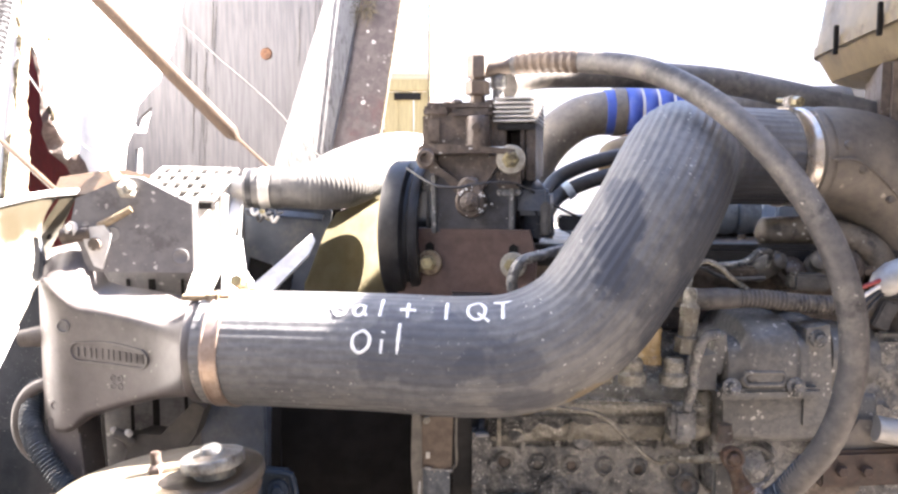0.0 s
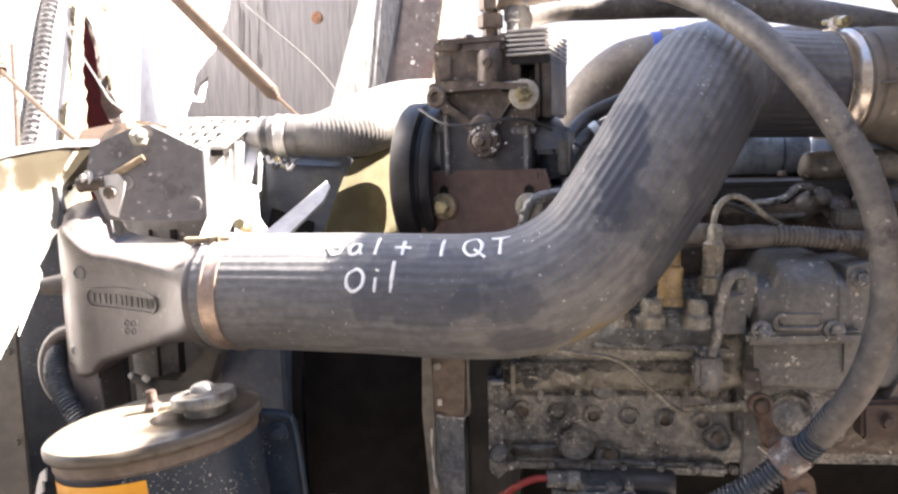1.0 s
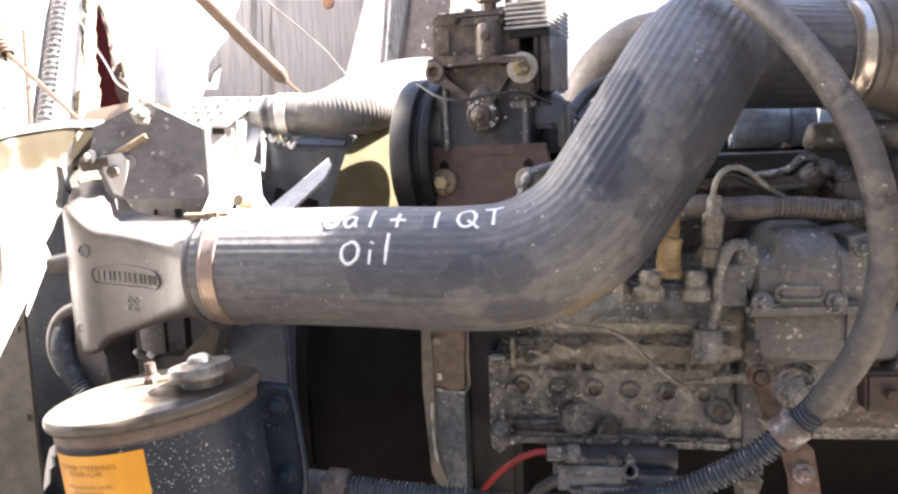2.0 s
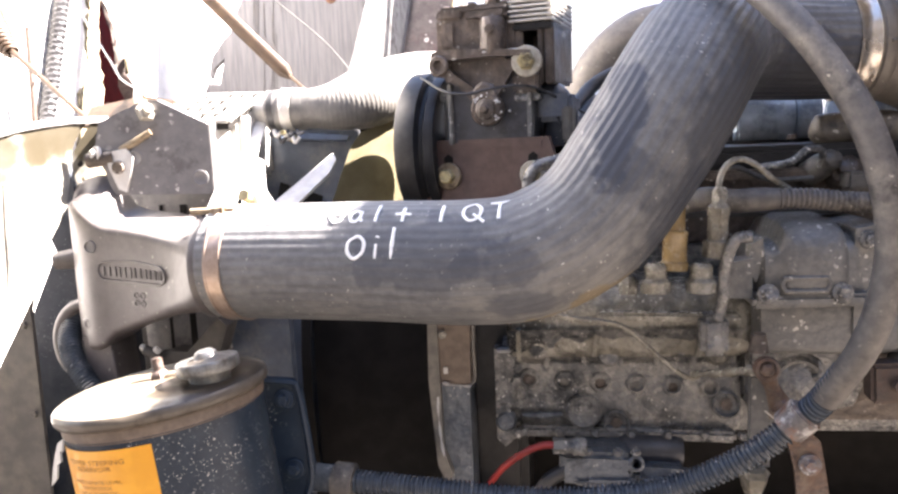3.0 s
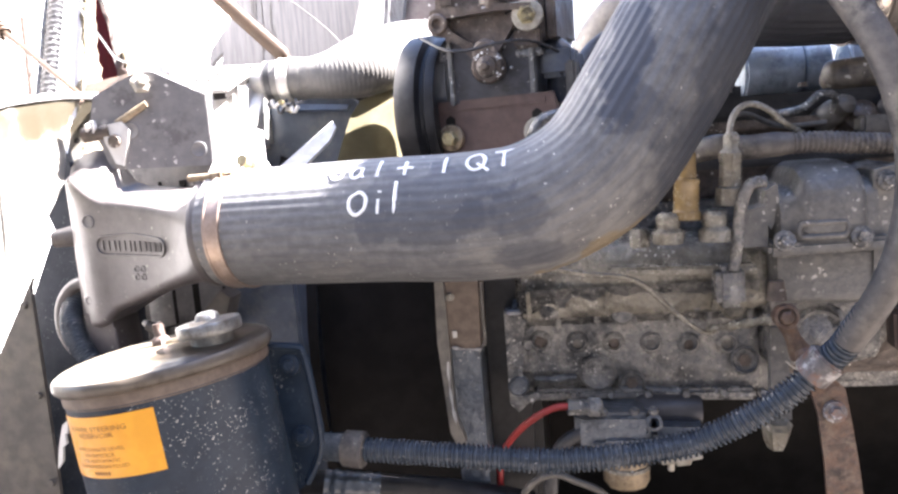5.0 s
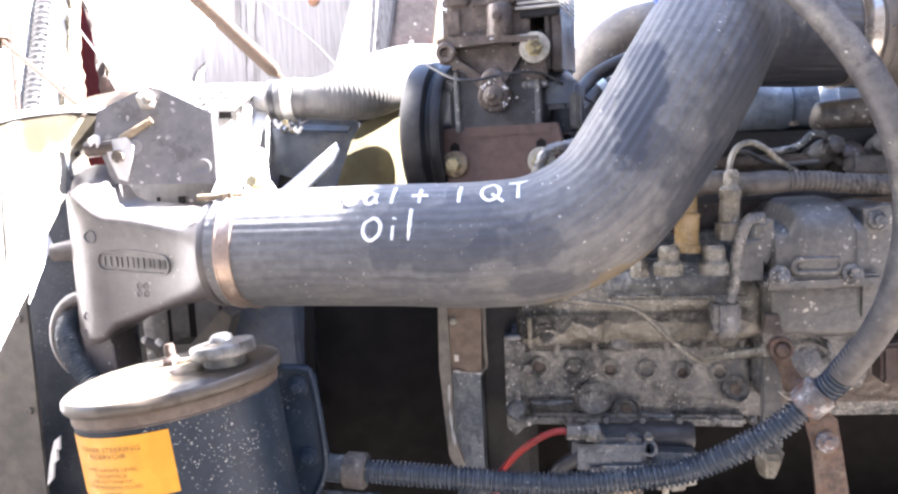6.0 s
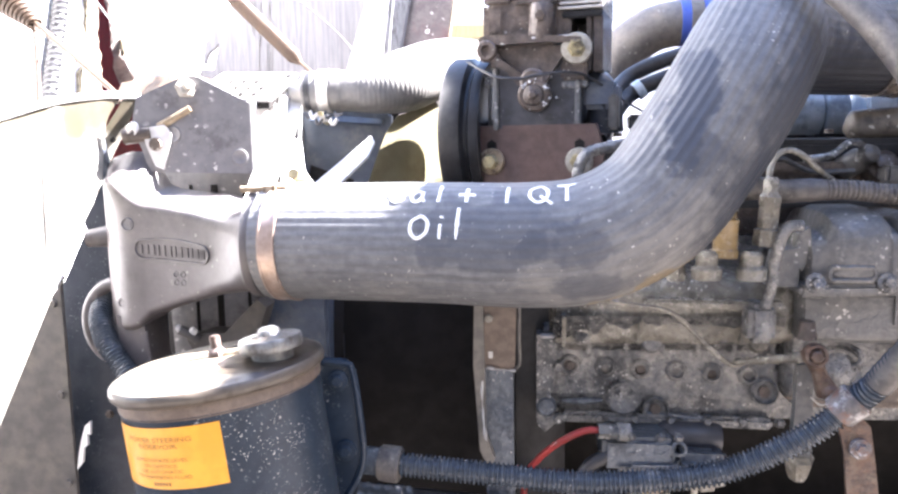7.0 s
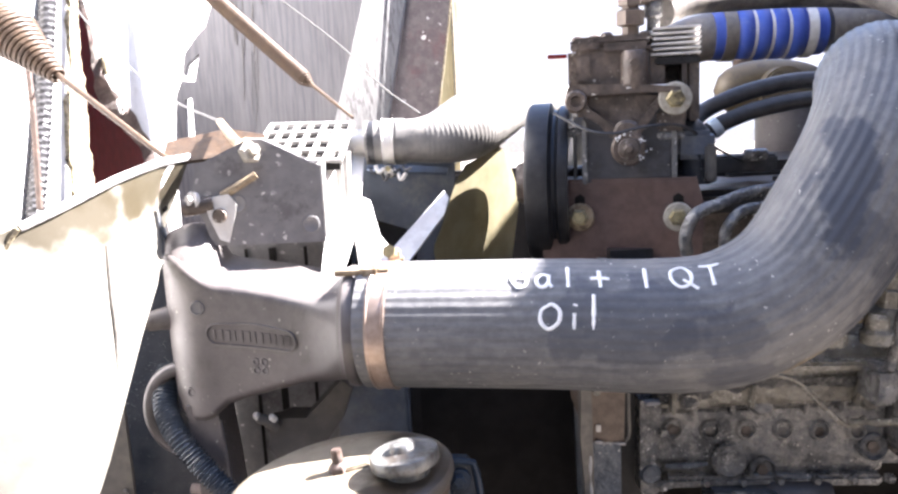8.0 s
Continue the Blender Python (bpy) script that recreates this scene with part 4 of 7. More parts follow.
# ---- intake scoop ----
def superloft(bm, sections, seg=48, caps=True):
    """Sections of (centre, half width along y, half height along z, exponent), joined by a skin."""
    rings = []
    for c, hy, hz, ex in sections:
        ring = []
        for k in range(seg):
            a = 2 * math.pi * k / seg
            ca, sa = math.cos(a), math.sin(a)
            ring.append(bm.verts.new(Vector(c) + Vector((0, hy * math.copysign(abs(ca) ** (2 / ex), ca), hz * math.copysign(abs(sa) ** (2 / ex), sa)))))
        rings.append(ring)
    for r0, r1 in zip(rings, rings[1:]):
        for k in range(seg):
            bm.faces.new((r0[k], r0[(k + 1) % seg], r1[(k + 1) % seg], r1[k]))
    if caps:
        bm.faces.new(rings[0][::-1])
        bm.faces.new(rings[-1])
    return bm


def build_scoop():
    t = thing("intake_scoop", (-0.42, 0.98, 1.05), "dusty grey moulded plastic intake scoop with an oval emblem", "intake duct")
    # x, front, rear, top at the front, top at the rear, bottom, corner radius
    rows = ((-0.522, 0.984, 0.998, 1.368, 1.384, 1.205, 0.006), (-0.519, 0.974, 1.001, 1.374, 1.394, 1.192, 0.010), (-0.512, 0.960, 1.003, 1.378, 1.401, 1.187, 0.011), (-0.500, 0.946, 1.003, 1.378, 1.406, 1.184, 0.011),
            (-0.486, 0.936, 1.003, 1.372, 1.409, 1.184, 0.011), (-0.474, 0.932, 1.003, 1.364, 1.409, 1.186, 0.011), (-0.464, 0.930, 1.004, 1.358, 1.406, 1.190, 0.011), (-0.458, 0.929, 1.010, 1.355, 1.394, 1.195, 0.012), (-0.452, 0.928, 1.030, 1.352, 1.366, 1.200, 0.012),
            (-0.445, 0.927, 1.050, 1.350, 1.358, 1.206, 0.013), (-0.42, 0.921, 1.040, 1.347, 1.356, 1.215, 0.013), (-0.38, 0.908, 1.025, 1.342, 1.353, 1.228, 0.014), (-0.345, 0.893, 1.008, 1.337, 1.350, 1.239, 0.017),
            (-0.318, 0.874, 0.990, 1.336, 1.350, 1.244, 0.024), (-0.304, 0.860, 0.974, 1.342, 1.353, 1.246, 0.036), (-0.3035, 0.8595, 0.9735, 1.3421, 1.353, 1.246, 0.0363))

    def ring(bm, x, front, rear, zf, zr, bot, r, n=9):
        out = []
        for cy, cz, a0 in ((front + r, zf - r, 90), (front + r, bot + r, 180), (rear - r, bot + r, 270), (rear - r, zr - r, 0)):
            for k in range(n + 1):
                a = radians(a0 + 90 * k / n)
                out.append(bm.verts.new((x, cy + r * math.cos(a), cz + r * math.sin(a))))
        return out

    bm = bmesh.new()
    rings = [ring(bm, *row) for row in rows]
    cy, cz = 0.8965, 1.3035
    for x, r in ((-0.296, 0.0565), (-0.294, 0.0625), (-0.290, 0.0640), (-0.284, 0.0640), (-0.281, 0.0610), (-0.260, 0.0605)):
        rings.append(ring(bm, x, cy - r, cy + r, cz + r, cz + r, cz - r, r))
    for r0, r1 in zip(rings, rings[1:]):
        for k in range(len(r0)):
            j = (k + 1) % len(r0)
            bm.faces.new((r0[k], r0[j], r1[j], r1[k]))
    bm.faces.new(rings[0][::-1])
    bm.faces.new(rings[-1])

    def front(x):
        for a, b in zip(rows, rows[1:]):
            if a[0] <= x <= b[0]:
                f = (x - a[0]) / (b[0] - a[0])
                return a[1] * (1 - f) + b[1] * f

    shell = part("shell", bm, M_PLASTIC, t)
    leg = part("leg", upright([(-0.497, 1.205), (-0.462, 1.205), (-0.460, 1.195), (-0.459, 1.17), (-0.455, 1.13), (-0.448, 1.00), (-0.474, 1.00), (-0.490, 1.10)], 0.9385, 0.06), M_PLASTIC, t, bevel=0.005)
    part("leg_bead", tubed([(-0.4590, 0.940, 1.185), (-0.4575, 0.939, 1.165), (-0.455, 0.939, 1.14), (-0.451, 0.939, 1.07)], 0.0024, 8, 20), M_PLASTIC, leg)
    part("ear", rodded((-0.505, 0.975, 1.303), (-0.542, 0.962, 1.300), 0.0155, 0.0105, 18), M_PLASTIC, t, bevel=0.002)
    part("hole_plug", turned([(0, 0.0004), (0.0062, 0.0004), (0.0068, 0.0022), (0.0080, 0.002), (0.0086, -0.002)], axis_m((-0.468, 0.9305, 1.322), (0, -1, 0)), 20), M_RADPLATE, shell)
    # mould marks pressed into the front face
    for x, z, r in ((-0.487, 1.222, 0.006), (-0.404, 1.262, 0.0045), (-0.394, 1.262, 0.0045), (-0.404, 1.252, 0.0045), (-0.394, 1.252, 0.0045)):
        part("mould_mark", turned([(r * 0.5, 0.0002), (r * 0.75, 0.0011), (r, 0.0006), (r * 1.1, -0.001)], axis_m((x, front(x) + 0.0002, z), (-0.25, -1, 0)), 12), M_PLASTIC, shell)
    # emblem: a raised oval rim with plain bars in it
    c = Vector((-0.407, 0.919, 1.290))
    ends = [(0.042 + 0.011 * math.cos(radians(a)), 0.0112 * math.sin(radians(a))) for a in range(-90, 91, 30)]
    ends += [(0.042 - 0.0168 * k, 0.0112 + 0.0042 * (1 - abs(k - 2.5) / 2.5)) for k in range(1, 5)]
    ends += [(-0.042 + 0.011 * math.cos(radians(a)), 0.0112 * math.sin(radians(a))) for a in range(90, 271, 30)]
    ends += [(-0.042 + 0.0168 * k, -0.0112) for k in range(1, 5)]
    rim = [(c.x + x, front(c.x + x) - 0.0006, c.z + z - 0.04 * x) for x, z in ends + ends[:1]]
    part("emblem_rim", tubed(rim, 0.0015, 6, 90), M_PLASTIC, shell)
    for i in range(12):
        x = c.x - 0.0445 + i * 0.0081
        y = front(x) - 0.0002
        part("emblem_bar", boxed((x, y, c.z - 0.04 * (x - c.x)), (0.0040 + 0.0014 * (i * 7 % 3), 0.0022, 0.0115 + 0.0022 * (1 - abs(i - 5.5) / 5.5)), (0, 0, -14)), M_PLASTIC, shell, bevel=0.0006)
    return t


build_scoop()

# ---- the big ribbed hose ----
HOSE_R = 0.0655
HOSE = [(-0.272, 0.893, 1.305), (-0.20, 0.880, 1.306), (-0.08, 0.858, 1.307), (0.02, 0.836, 1.307), (0.085, 0.828, 1.315), (0.145, 0.828, 1.348), (0.192, 0.836, 1.410), (0.229, 0.853, 1.466), (0.259, 0.893, 1.508), (0.286, 0.955, 1.529), (0.332, 1.025, 1.532), (0.405, 1.072, 1.531), (0.477, 1.087, 1.530)]
HOSE_AXIS, HOSE_LENGTH = smooth_path(HOSE, 120)


def hose_axis(x):
    for p, q in zip(HOSE_AXIS, HOSE_AXIS[1:]):
        if q.x >= x:
            return p.lerp(q, (x - p.x) / (q.x - p.x))


def hose_radius(u, a, s):
    ridge = 0.0042 + 0.0030 * min(1.0, max(0.0, (u - 0.42) / 0.12))
    return HOSE_R * (1 + ridge * math.cos(42 * a)) * (1 + 0.02 * math.exp(-((u - 0.62) / 0.12) ** 2))


ribbed = thing("ribbed_intake_hose", (0.1, 0.86, 1.24), "thick grey ribbed rubber intake hose, dusty, paint lettering", "hose")
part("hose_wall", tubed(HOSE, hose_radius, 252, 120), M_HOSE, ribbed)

# hand-painted words on the hose, as strokes of (along, up) in letter heights
LETTERS = {
    "G": [[(0.55, 0.85), (0.3, 1.0), (0.05, 0.7), (0.0, 0.35), (0.2, 0.0), (0.5, 0.1), (0.55, 0.42), (0.3, 0.42)]],
    "a": [[(0.5, 0.55), (0.25, 0.62), (0.02, 0.35), (0.1, 0.04), (0.32, 0.05), (0.48, 0.3)], [(0.5, 0.6), (0.48, 0.2), (0.58, 0.0)]],
    "l": [[(0.1, 1.05), (0.05, 0.5), (0.0, 0.0)]],
    "+": [[(0.0, 0.42), (0.35, 0.45), (0.7, 0.42)], [(0.38, 0.85), (0.35, 0.4), (0.33, 0.0)]],
    "1": [[(0.08, 1.0), (0.03, 0.5), (0.0, 0.0)]],
    "Q": [[(0.4, 1.0), (0.08, 0.8), (0.0, 0.35), (0.25, 0.02), (0.6, 0.15), (0.72, 0.6), (0.55, 0.95), (0.4, 1.0)], [(0.4, 0.35), (0.6, 0.15), (0.85, -0.1)]],
    "T": [[(0.0, 1.0), (0.35, 0.97), (0.75, 1.0)], [(0.38, 0.97), (0.36, 0.5), (0.34, 0.0)]],
    "O": [[(0.35, 0.85), (0.05, 0.65), (0.0, 0.25), (0.25, 0.0), (0.6, 0.2), (0.7, 0.6), (0.5, 0.85), (0.3, 0.85)]],
    "i": [[(0.05, 0.6), (0.02, 0.3), (0.0, 0.0)], [(0.12, 0.95), (0.10, 0.88)]],
}


def paint_letter(ch, x0, s0, height, parent):
    """s0: the angle of the letter's foot round the hose, up from the camera's side, in metres of girth."""
    bm = bmesh.new()
    for stroke in LETTERS[ch]:
        path, length = smooth_path([(p[0] * height, p[1] * height, 0) for p in stroke], max(6, int(14 * len(stroke) / 3)))
        rows = []
        for i, p in enumerate(path):
            d = (path[min(i + 1, len(path) - 1)] - path[max(i - 1, 0)]).normalized()
            side = Vector((-d.y, d.x, 0))
            wd = 0.0017 * (1 + 0.35 * noise.noise(Vector((p.x * 90, p.y * 90, x0 * 50))))
            row = []
            for e in (-1, -0.4, 0.4, 1):
                q = p + side * wd * e
                x = x0 + q.x
                axis = hose_axis(x)
                ang = (s0 + q.y) / HOSE_R
                r = HOSE_R * 1.0055 + (0.0016 if abs(e) < 0.5 else 0.0010)
                row.append(bm.verts.new(axis + r * Vector((0, -math.cos(ang), math.sin(ang)))))
            rows.append(row)
        for r0, r1 in zip(rows, rows[1:]):
            for k in range(3):
                bm.faces.new((r0[k], r0[k + 1], r1[k + 1], r1[k]))
    part("painted_letter", bm, M_PAINT, parent, "white brushed paint")


for ch, x in (("G", -0.125), ("a", -0.102), ("l", -0.073), ("+", -0.052), ("1", -0.003), ("Q", 0.020), ("T", 0.047)):
    paint_letter(ch, x, 0.053, 0.025, ribbed)
for ch, x in (("O", -0.101), ("i", -0.071), ("l", -0.054)):
    paint_letter(ch, x, 0.013, {"O": 0.026, "i": 0.024, "l": 0.031}[ch], ribbed)


def band_clamp(name, at, direction, r, width, material, label, screw_angle):
    t = thing(name, Vector(at) - Vector((0, 0, r)), label, "hose clamp", group="hose clamps")
    m = axis_m(at, direction)
    w = width / 2
    part("band", turned([(r - 0.002, -w), (r + 0.0012, -w), (r + 0.0012, -w * 0.8), (r + 0.0004, -w * 0.7), (r + 0.0004, w * 0.7), (r + 0.0012, w * 0.8), (r + 0.0012, w), (r - 0.002, w)], m, 72), material, t)
    a = screw_angle
    c = m @ Vector(((r + 0.009) * math.cos(a), (r + 0.009) * math.sin(a), 0))
    tang = m.to_3x3() @ Vector((-math.sin(a), math.cos(a), 0))
    part("screw", rodded(c - tang * 0.035, c + tang * 0.012, 0.0035, None, 10), M_ZINC, t)
    part("screw_nut", rodded(c + tang * 0.006, c + tang * 0.018, 0.0075, None, 6), M_ZINC, t)
    part("trunnion", boxed(c - tang * 0.006, (0.013, width * 0.9, 0.013)), material, t, bevel=0.002)
    return t


lower_clamp = band_clamp("hose_clamp", (-0.250, 0.889, 1.305), (1, -0.17, 0.0), 0.0665, 0.020, M_CLAMP_TAN, "tarnished tan band clamp round the hose end", radians(70))
part("t_bolt", rodded((-0.302, 0.872, 1.3665), (-0.246, 0.866, 1.3675), 0.0040, None, 10), M_TARNISH, lower_clamp, "tarnished clamp bolt", bevel=0.0008)
part("t_bolt_nut", rodded((-0.272, 0.869, 1.3668), (-0.258, 0.8675, 1.3672), 0.0075, None, 6), M_TARNISH, lower_clamp)
band_clamp("hose_clamp", (0.468, 1.085, 1.530), (1, 0.16, 0.0), 0.0675, 0.024, M_STEEL, "bright steel band clamp on the upper hose end", radians(98))

elbow = thing("turbo_inlet_elbow", (0.62, 1.1, 1.15), "dusty brown cast inlet elbow curving down", "pipe")
part("casting", tubed([(0.47, 1.085, 1.530), (0.54, 1.10, 1.528), (0.605, 1.11, 1.503), (0.66, 1.12, 1.44), (0.685, 1.13, 1.35), (0.69, 1.15, 1.20)], lambda u, a, s: 0.0655 + 0.012 * min(1, u * 4), 40, 40), M_PIPE, elbow)
part("bead", turned([(0.064, -0.010), (0.0690, -0.007), (0.0700, 0.0), (0.0690, 0.007), (0.066, 0.010)], axis_m((0.492, 1.089, 1.530), (1, 0.16, 0)), 56), M_PIPE, elbow)
part("casting_seam", tubed([(0.50, 1.018, 1.526), (0.54, 1.022, 1.522), (0.595, 1.035, 1.480), (0.635, 1.05, 1.425), (0.655, 1.06, 1.345)], 0.0018, 6, 30), M_PIPE, elbow)
for k in range(5):
    part("casting_lump", turned([(0.007, -0.003), (0.005, 0.0015), (0, 0.0025)], axis_m((0.525 + 0.022 * k, 1.026 + 0.004 * k, 1.545 - 0.020 * k - 0.012 * (k % 2)), (0.1, -1, 0.15)), 10), M_PIPE, elbow)

# ---- front drive: fan, pulley, shroud, radiator hose ----
def build_shroud():
    t = thing("fan_shroud", (-0.26, 1.2, 0.7), "blue-grey fan shroud with sunlit mounting straps", "fan shroud")
    panel = part("side_panel", upright([(-0.325, 0.75), (-0.325, 1.475), (-0.30, 1.478), (-0.205, 1.470), (-0.176, 1.452), (-0.180, 1.42), (-0.205, 1.33), (-0.245, 1.20), (-0.245, 0.75)], 1.165, 0.012), M_SHROUD, t, bevel=0.003)
    part("panel_crease", sloped([(-0.297, 1.459), (-0.186, 1.448), (-0.188, 1.441), (-0.297, 1.449)], -0.25, 1.45, 1.158, 0, 1.2, 0.004), M_SHROUD, panel)
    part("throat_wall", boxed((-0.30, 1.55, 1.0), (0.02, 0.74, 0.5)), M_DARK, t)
    bm = bmesh.new()
    for k in range(40):
        a0, a1 = 2 * math.pi * k / 40, 2 * math.pi * (k + 1) / 40
        q = []
        for a in (a0, a1):
            for x in (-0.30, -0.235):
                r = 0.43 if x < -0.25 else 0.415
                q.append(bm.verts.new((x, 1.47 + r * math.sin(a), 1.08 + r * math.cos(a))))
        bm.faces.new((q[0], q[1], q[3], q[2]))
    bmesh.ops.remove_doubles(bm, verts=bm.verts, dist=1e-4)
    # Ring is near-black: the fan space's shade is put into its colour.
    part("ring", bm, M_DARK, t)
    # Near-black sheet added across the fan space, where there is only shade.
    part("shade_sheet", upright([(-0.245, 0.72), (-0.245, 1.235), (-0.19, 1.235), (-0.08, 1.232), (-0.030, 1.22), (-0.028, 1.05), (-0.028, 0.72)], 1.105, 0.012), M_DARK, t, "near-black sheet in place of the shaded fan space", bevel=0.003)
    # lit straps that tie the tank and the shroud
    strap = part("strap", sloped([(-0.321, 1.479), (-0.294, 1.479), (-0.295, 1.423), (-0.284, 1.418), (-0.271, 1.379), (-0.258, 1.364), (-0.240, 1.343), (-0.258, 1.324), (-0.289, 1.326), (-0.293, 1.352), (-0.300, 1.381), (-0.308, 1.352), (-0.315, 1.320), (-0.335, 1.320), (-0.334, 1.366), (-0.327, 1.433)], -0.294, 1.404, 1.045, 0.45, 1.0, 0.006), M_BARE, t, "sunlit galvanised forked strap", bevel=0.001)
    part("strap_eye", turned([(0.006, 0.001), (0.011, 0.003), (0.012, 0.001), (0.012, -0.002)], axis_m((-0.324, 0.951, 1.331), (0.45, -1, 1)), 18), M_BARE, strap)
    part("brace", sloped([(-0.192, 1.424), (-0.186, 1.416), (-0.192, 1.398), (-0.247, 1.337), (-0.274, 1.337), (-0.258, 1.362)], -0.198, 1.412, 1.070, 0.2, 0.9, 0.006), M_BARE, t, "sunlit diagonal brace", bevel=0.001)
    # perished rubber under the hose end
    for i in range(7):
        p = Vector((-0.285 + 0.007 * i, 1.095 - 0.001 * i, 1.456 + 0.004 * math.sin(i * 2.2)))
        part("rubber_shred", tubed([p, p + Vector((0.004, -0.003, -0.006 - 0.003 * (i % 3))), p + Vector((0.011, -0.002, -0.004))], 0.0022 + 0.0004 * (i % 2), 6, 8), M_BARE if i % 2 else M_BLACK, t)


def build_fan():
    t = thing("cooling_fan", (-0.14, 1.26, 0.72), "yellowed plastic engine cooling fan at rest", "fan")
    c = Vector((-0.146, 1.262, 1.165))
    part("hub", turned([(0, -0.05), (0.07, -0.05), (0.09, -0.03), (0.09, 0.03), (0.07, 0.05), (0, 0.05)], axis_m(c, (1, 0, 0)), 36), M_IRON_DARK, t)
    for k in range(2):
        ang = radians(-17 + k * 180)
        rad = Vector((0, math.sin(ang), math.cos(ang)))
        tan = Vector((0, math.cos(ang), -math.sin(ang)))
        bm = bmesh.new()
        cols = []
        for i in range(13):
            f = i / 12
            r = 0.08 + 0.232 * f
            chord = 0.13 + 0.085 * min(1.0, f * 1.6)
            pitch = radians(42 - 8 * f)
            row = []
            for j in range(11):
                sp = j / 10 - 0.5
                run = Vector((1, 0, 0)) * math.sin(pitch) + tan * math.cos(pitch)
                nrm = Vector((1, 0, 0)) * math.cos(pitch) - tan * math.sin(pitch)
                # the tip is rounded at both corners
                drop = 0.09 * f ** 3 * max(0.0, abs(sp) - 0.22) ** 1.3 / 0.28 ** 1.3
                row.append(bm.verts.new(c + rad * (r - drop) + run * chord * sp + nrm * (0.010 * (1 - 4 * sp * sp))))
            cols.append(row)
        for a, b in zip(cols, cols[1:]):
            for j in range(10):
                bm.faces.new((a[j], a[j + 1], b[j + 1], b[j]))
        bmesh.ops.solidify(bm, geom=bm.faces[:], thickness=0.004)
        part("blade", bm, M_FAN, t)


def build_pulley():
    t = thing("compressor_pulley", (-0.07, 1.12, 1.32), "black grooved compressor pulley", "pulley")
    m = axis_m((-0.050, 1.120, 1.424), (1, -0.2, 0))
    prof = [(0, -0.026), (0.03, -0.026), (0.045, -0.016), (0.075, -0.016), (0.088, -0.026), (0.100, -0.026), (0.103, -0.022)]
    prof += [(0.103, 0.002), (0.094, 0.006), (0.094, 0.010), (0.099, 0.014), (0.099, 0.022), (0.097, 0.026), (0.085, 0.026), (0.05, 0.020), (0, 0.020)]
    part("sheave", turned(prof, m, 72), M_PULLEY, t)
    part("shaft", rodded((-0.05, 1.127, 1.424), (0.0, 1.13, 1.424), 0.02, None, 20), M_IRON_DARK, t)
    part("hub_cap", turned([(0.025, -0.045), (0.03, -0.03)], m, 24), M_IRON_DARK, t)


def build_radiator_hose():
    t = thing("upper_radiator_hose", (-0.15, 1.2, 1.45), "pale corrugated upper radiator hose bent back", "hose")
    pts = [(-0.292, 1.12, 1.487), (-0.250, 1.122, 1.487), (-0.200, 1.128, 1.489), (-0.157, 1.158, 1.501), (-0.120, 1.22, 1.520), (-0.090, 1.31, 1.533), (-0.055, 1.41, 1.536), (0.0, 1.50, 1.52), (0.06, 1.54, 1.45), (0.08, 1.55, 1.38)]

    def swell(u, a, s):
        f = min(1, max(0, (s - 0.055) / 0.10))
        return 0.0282 + 0.0165 * f * f * (3 - 2 * f) + (0.00030 * math.sin(2 * math.pi * s / 0.0048) if 0.075 < s < 0.24 else 0)

    part("hose_wall", tubed(pts, swell, 44, 520), M_RADHOSE, t)
    part("cuff", rodded((-0.252, 1.122, 1.487), (-0.240, 1.123, 1.487), 0.0302, 0.0296, 36), M_RADHOSE, t)
    band_clamp("hose_clamp", (-0.262, 1.121, 1.487), (1, 0.02, 0), 0.0292, 0.015, M_BARE, "pale band clamp on the radiator hose", radians(-100))


build_shroud()
build_fan()
build_pulley()
build_radiator_hose()


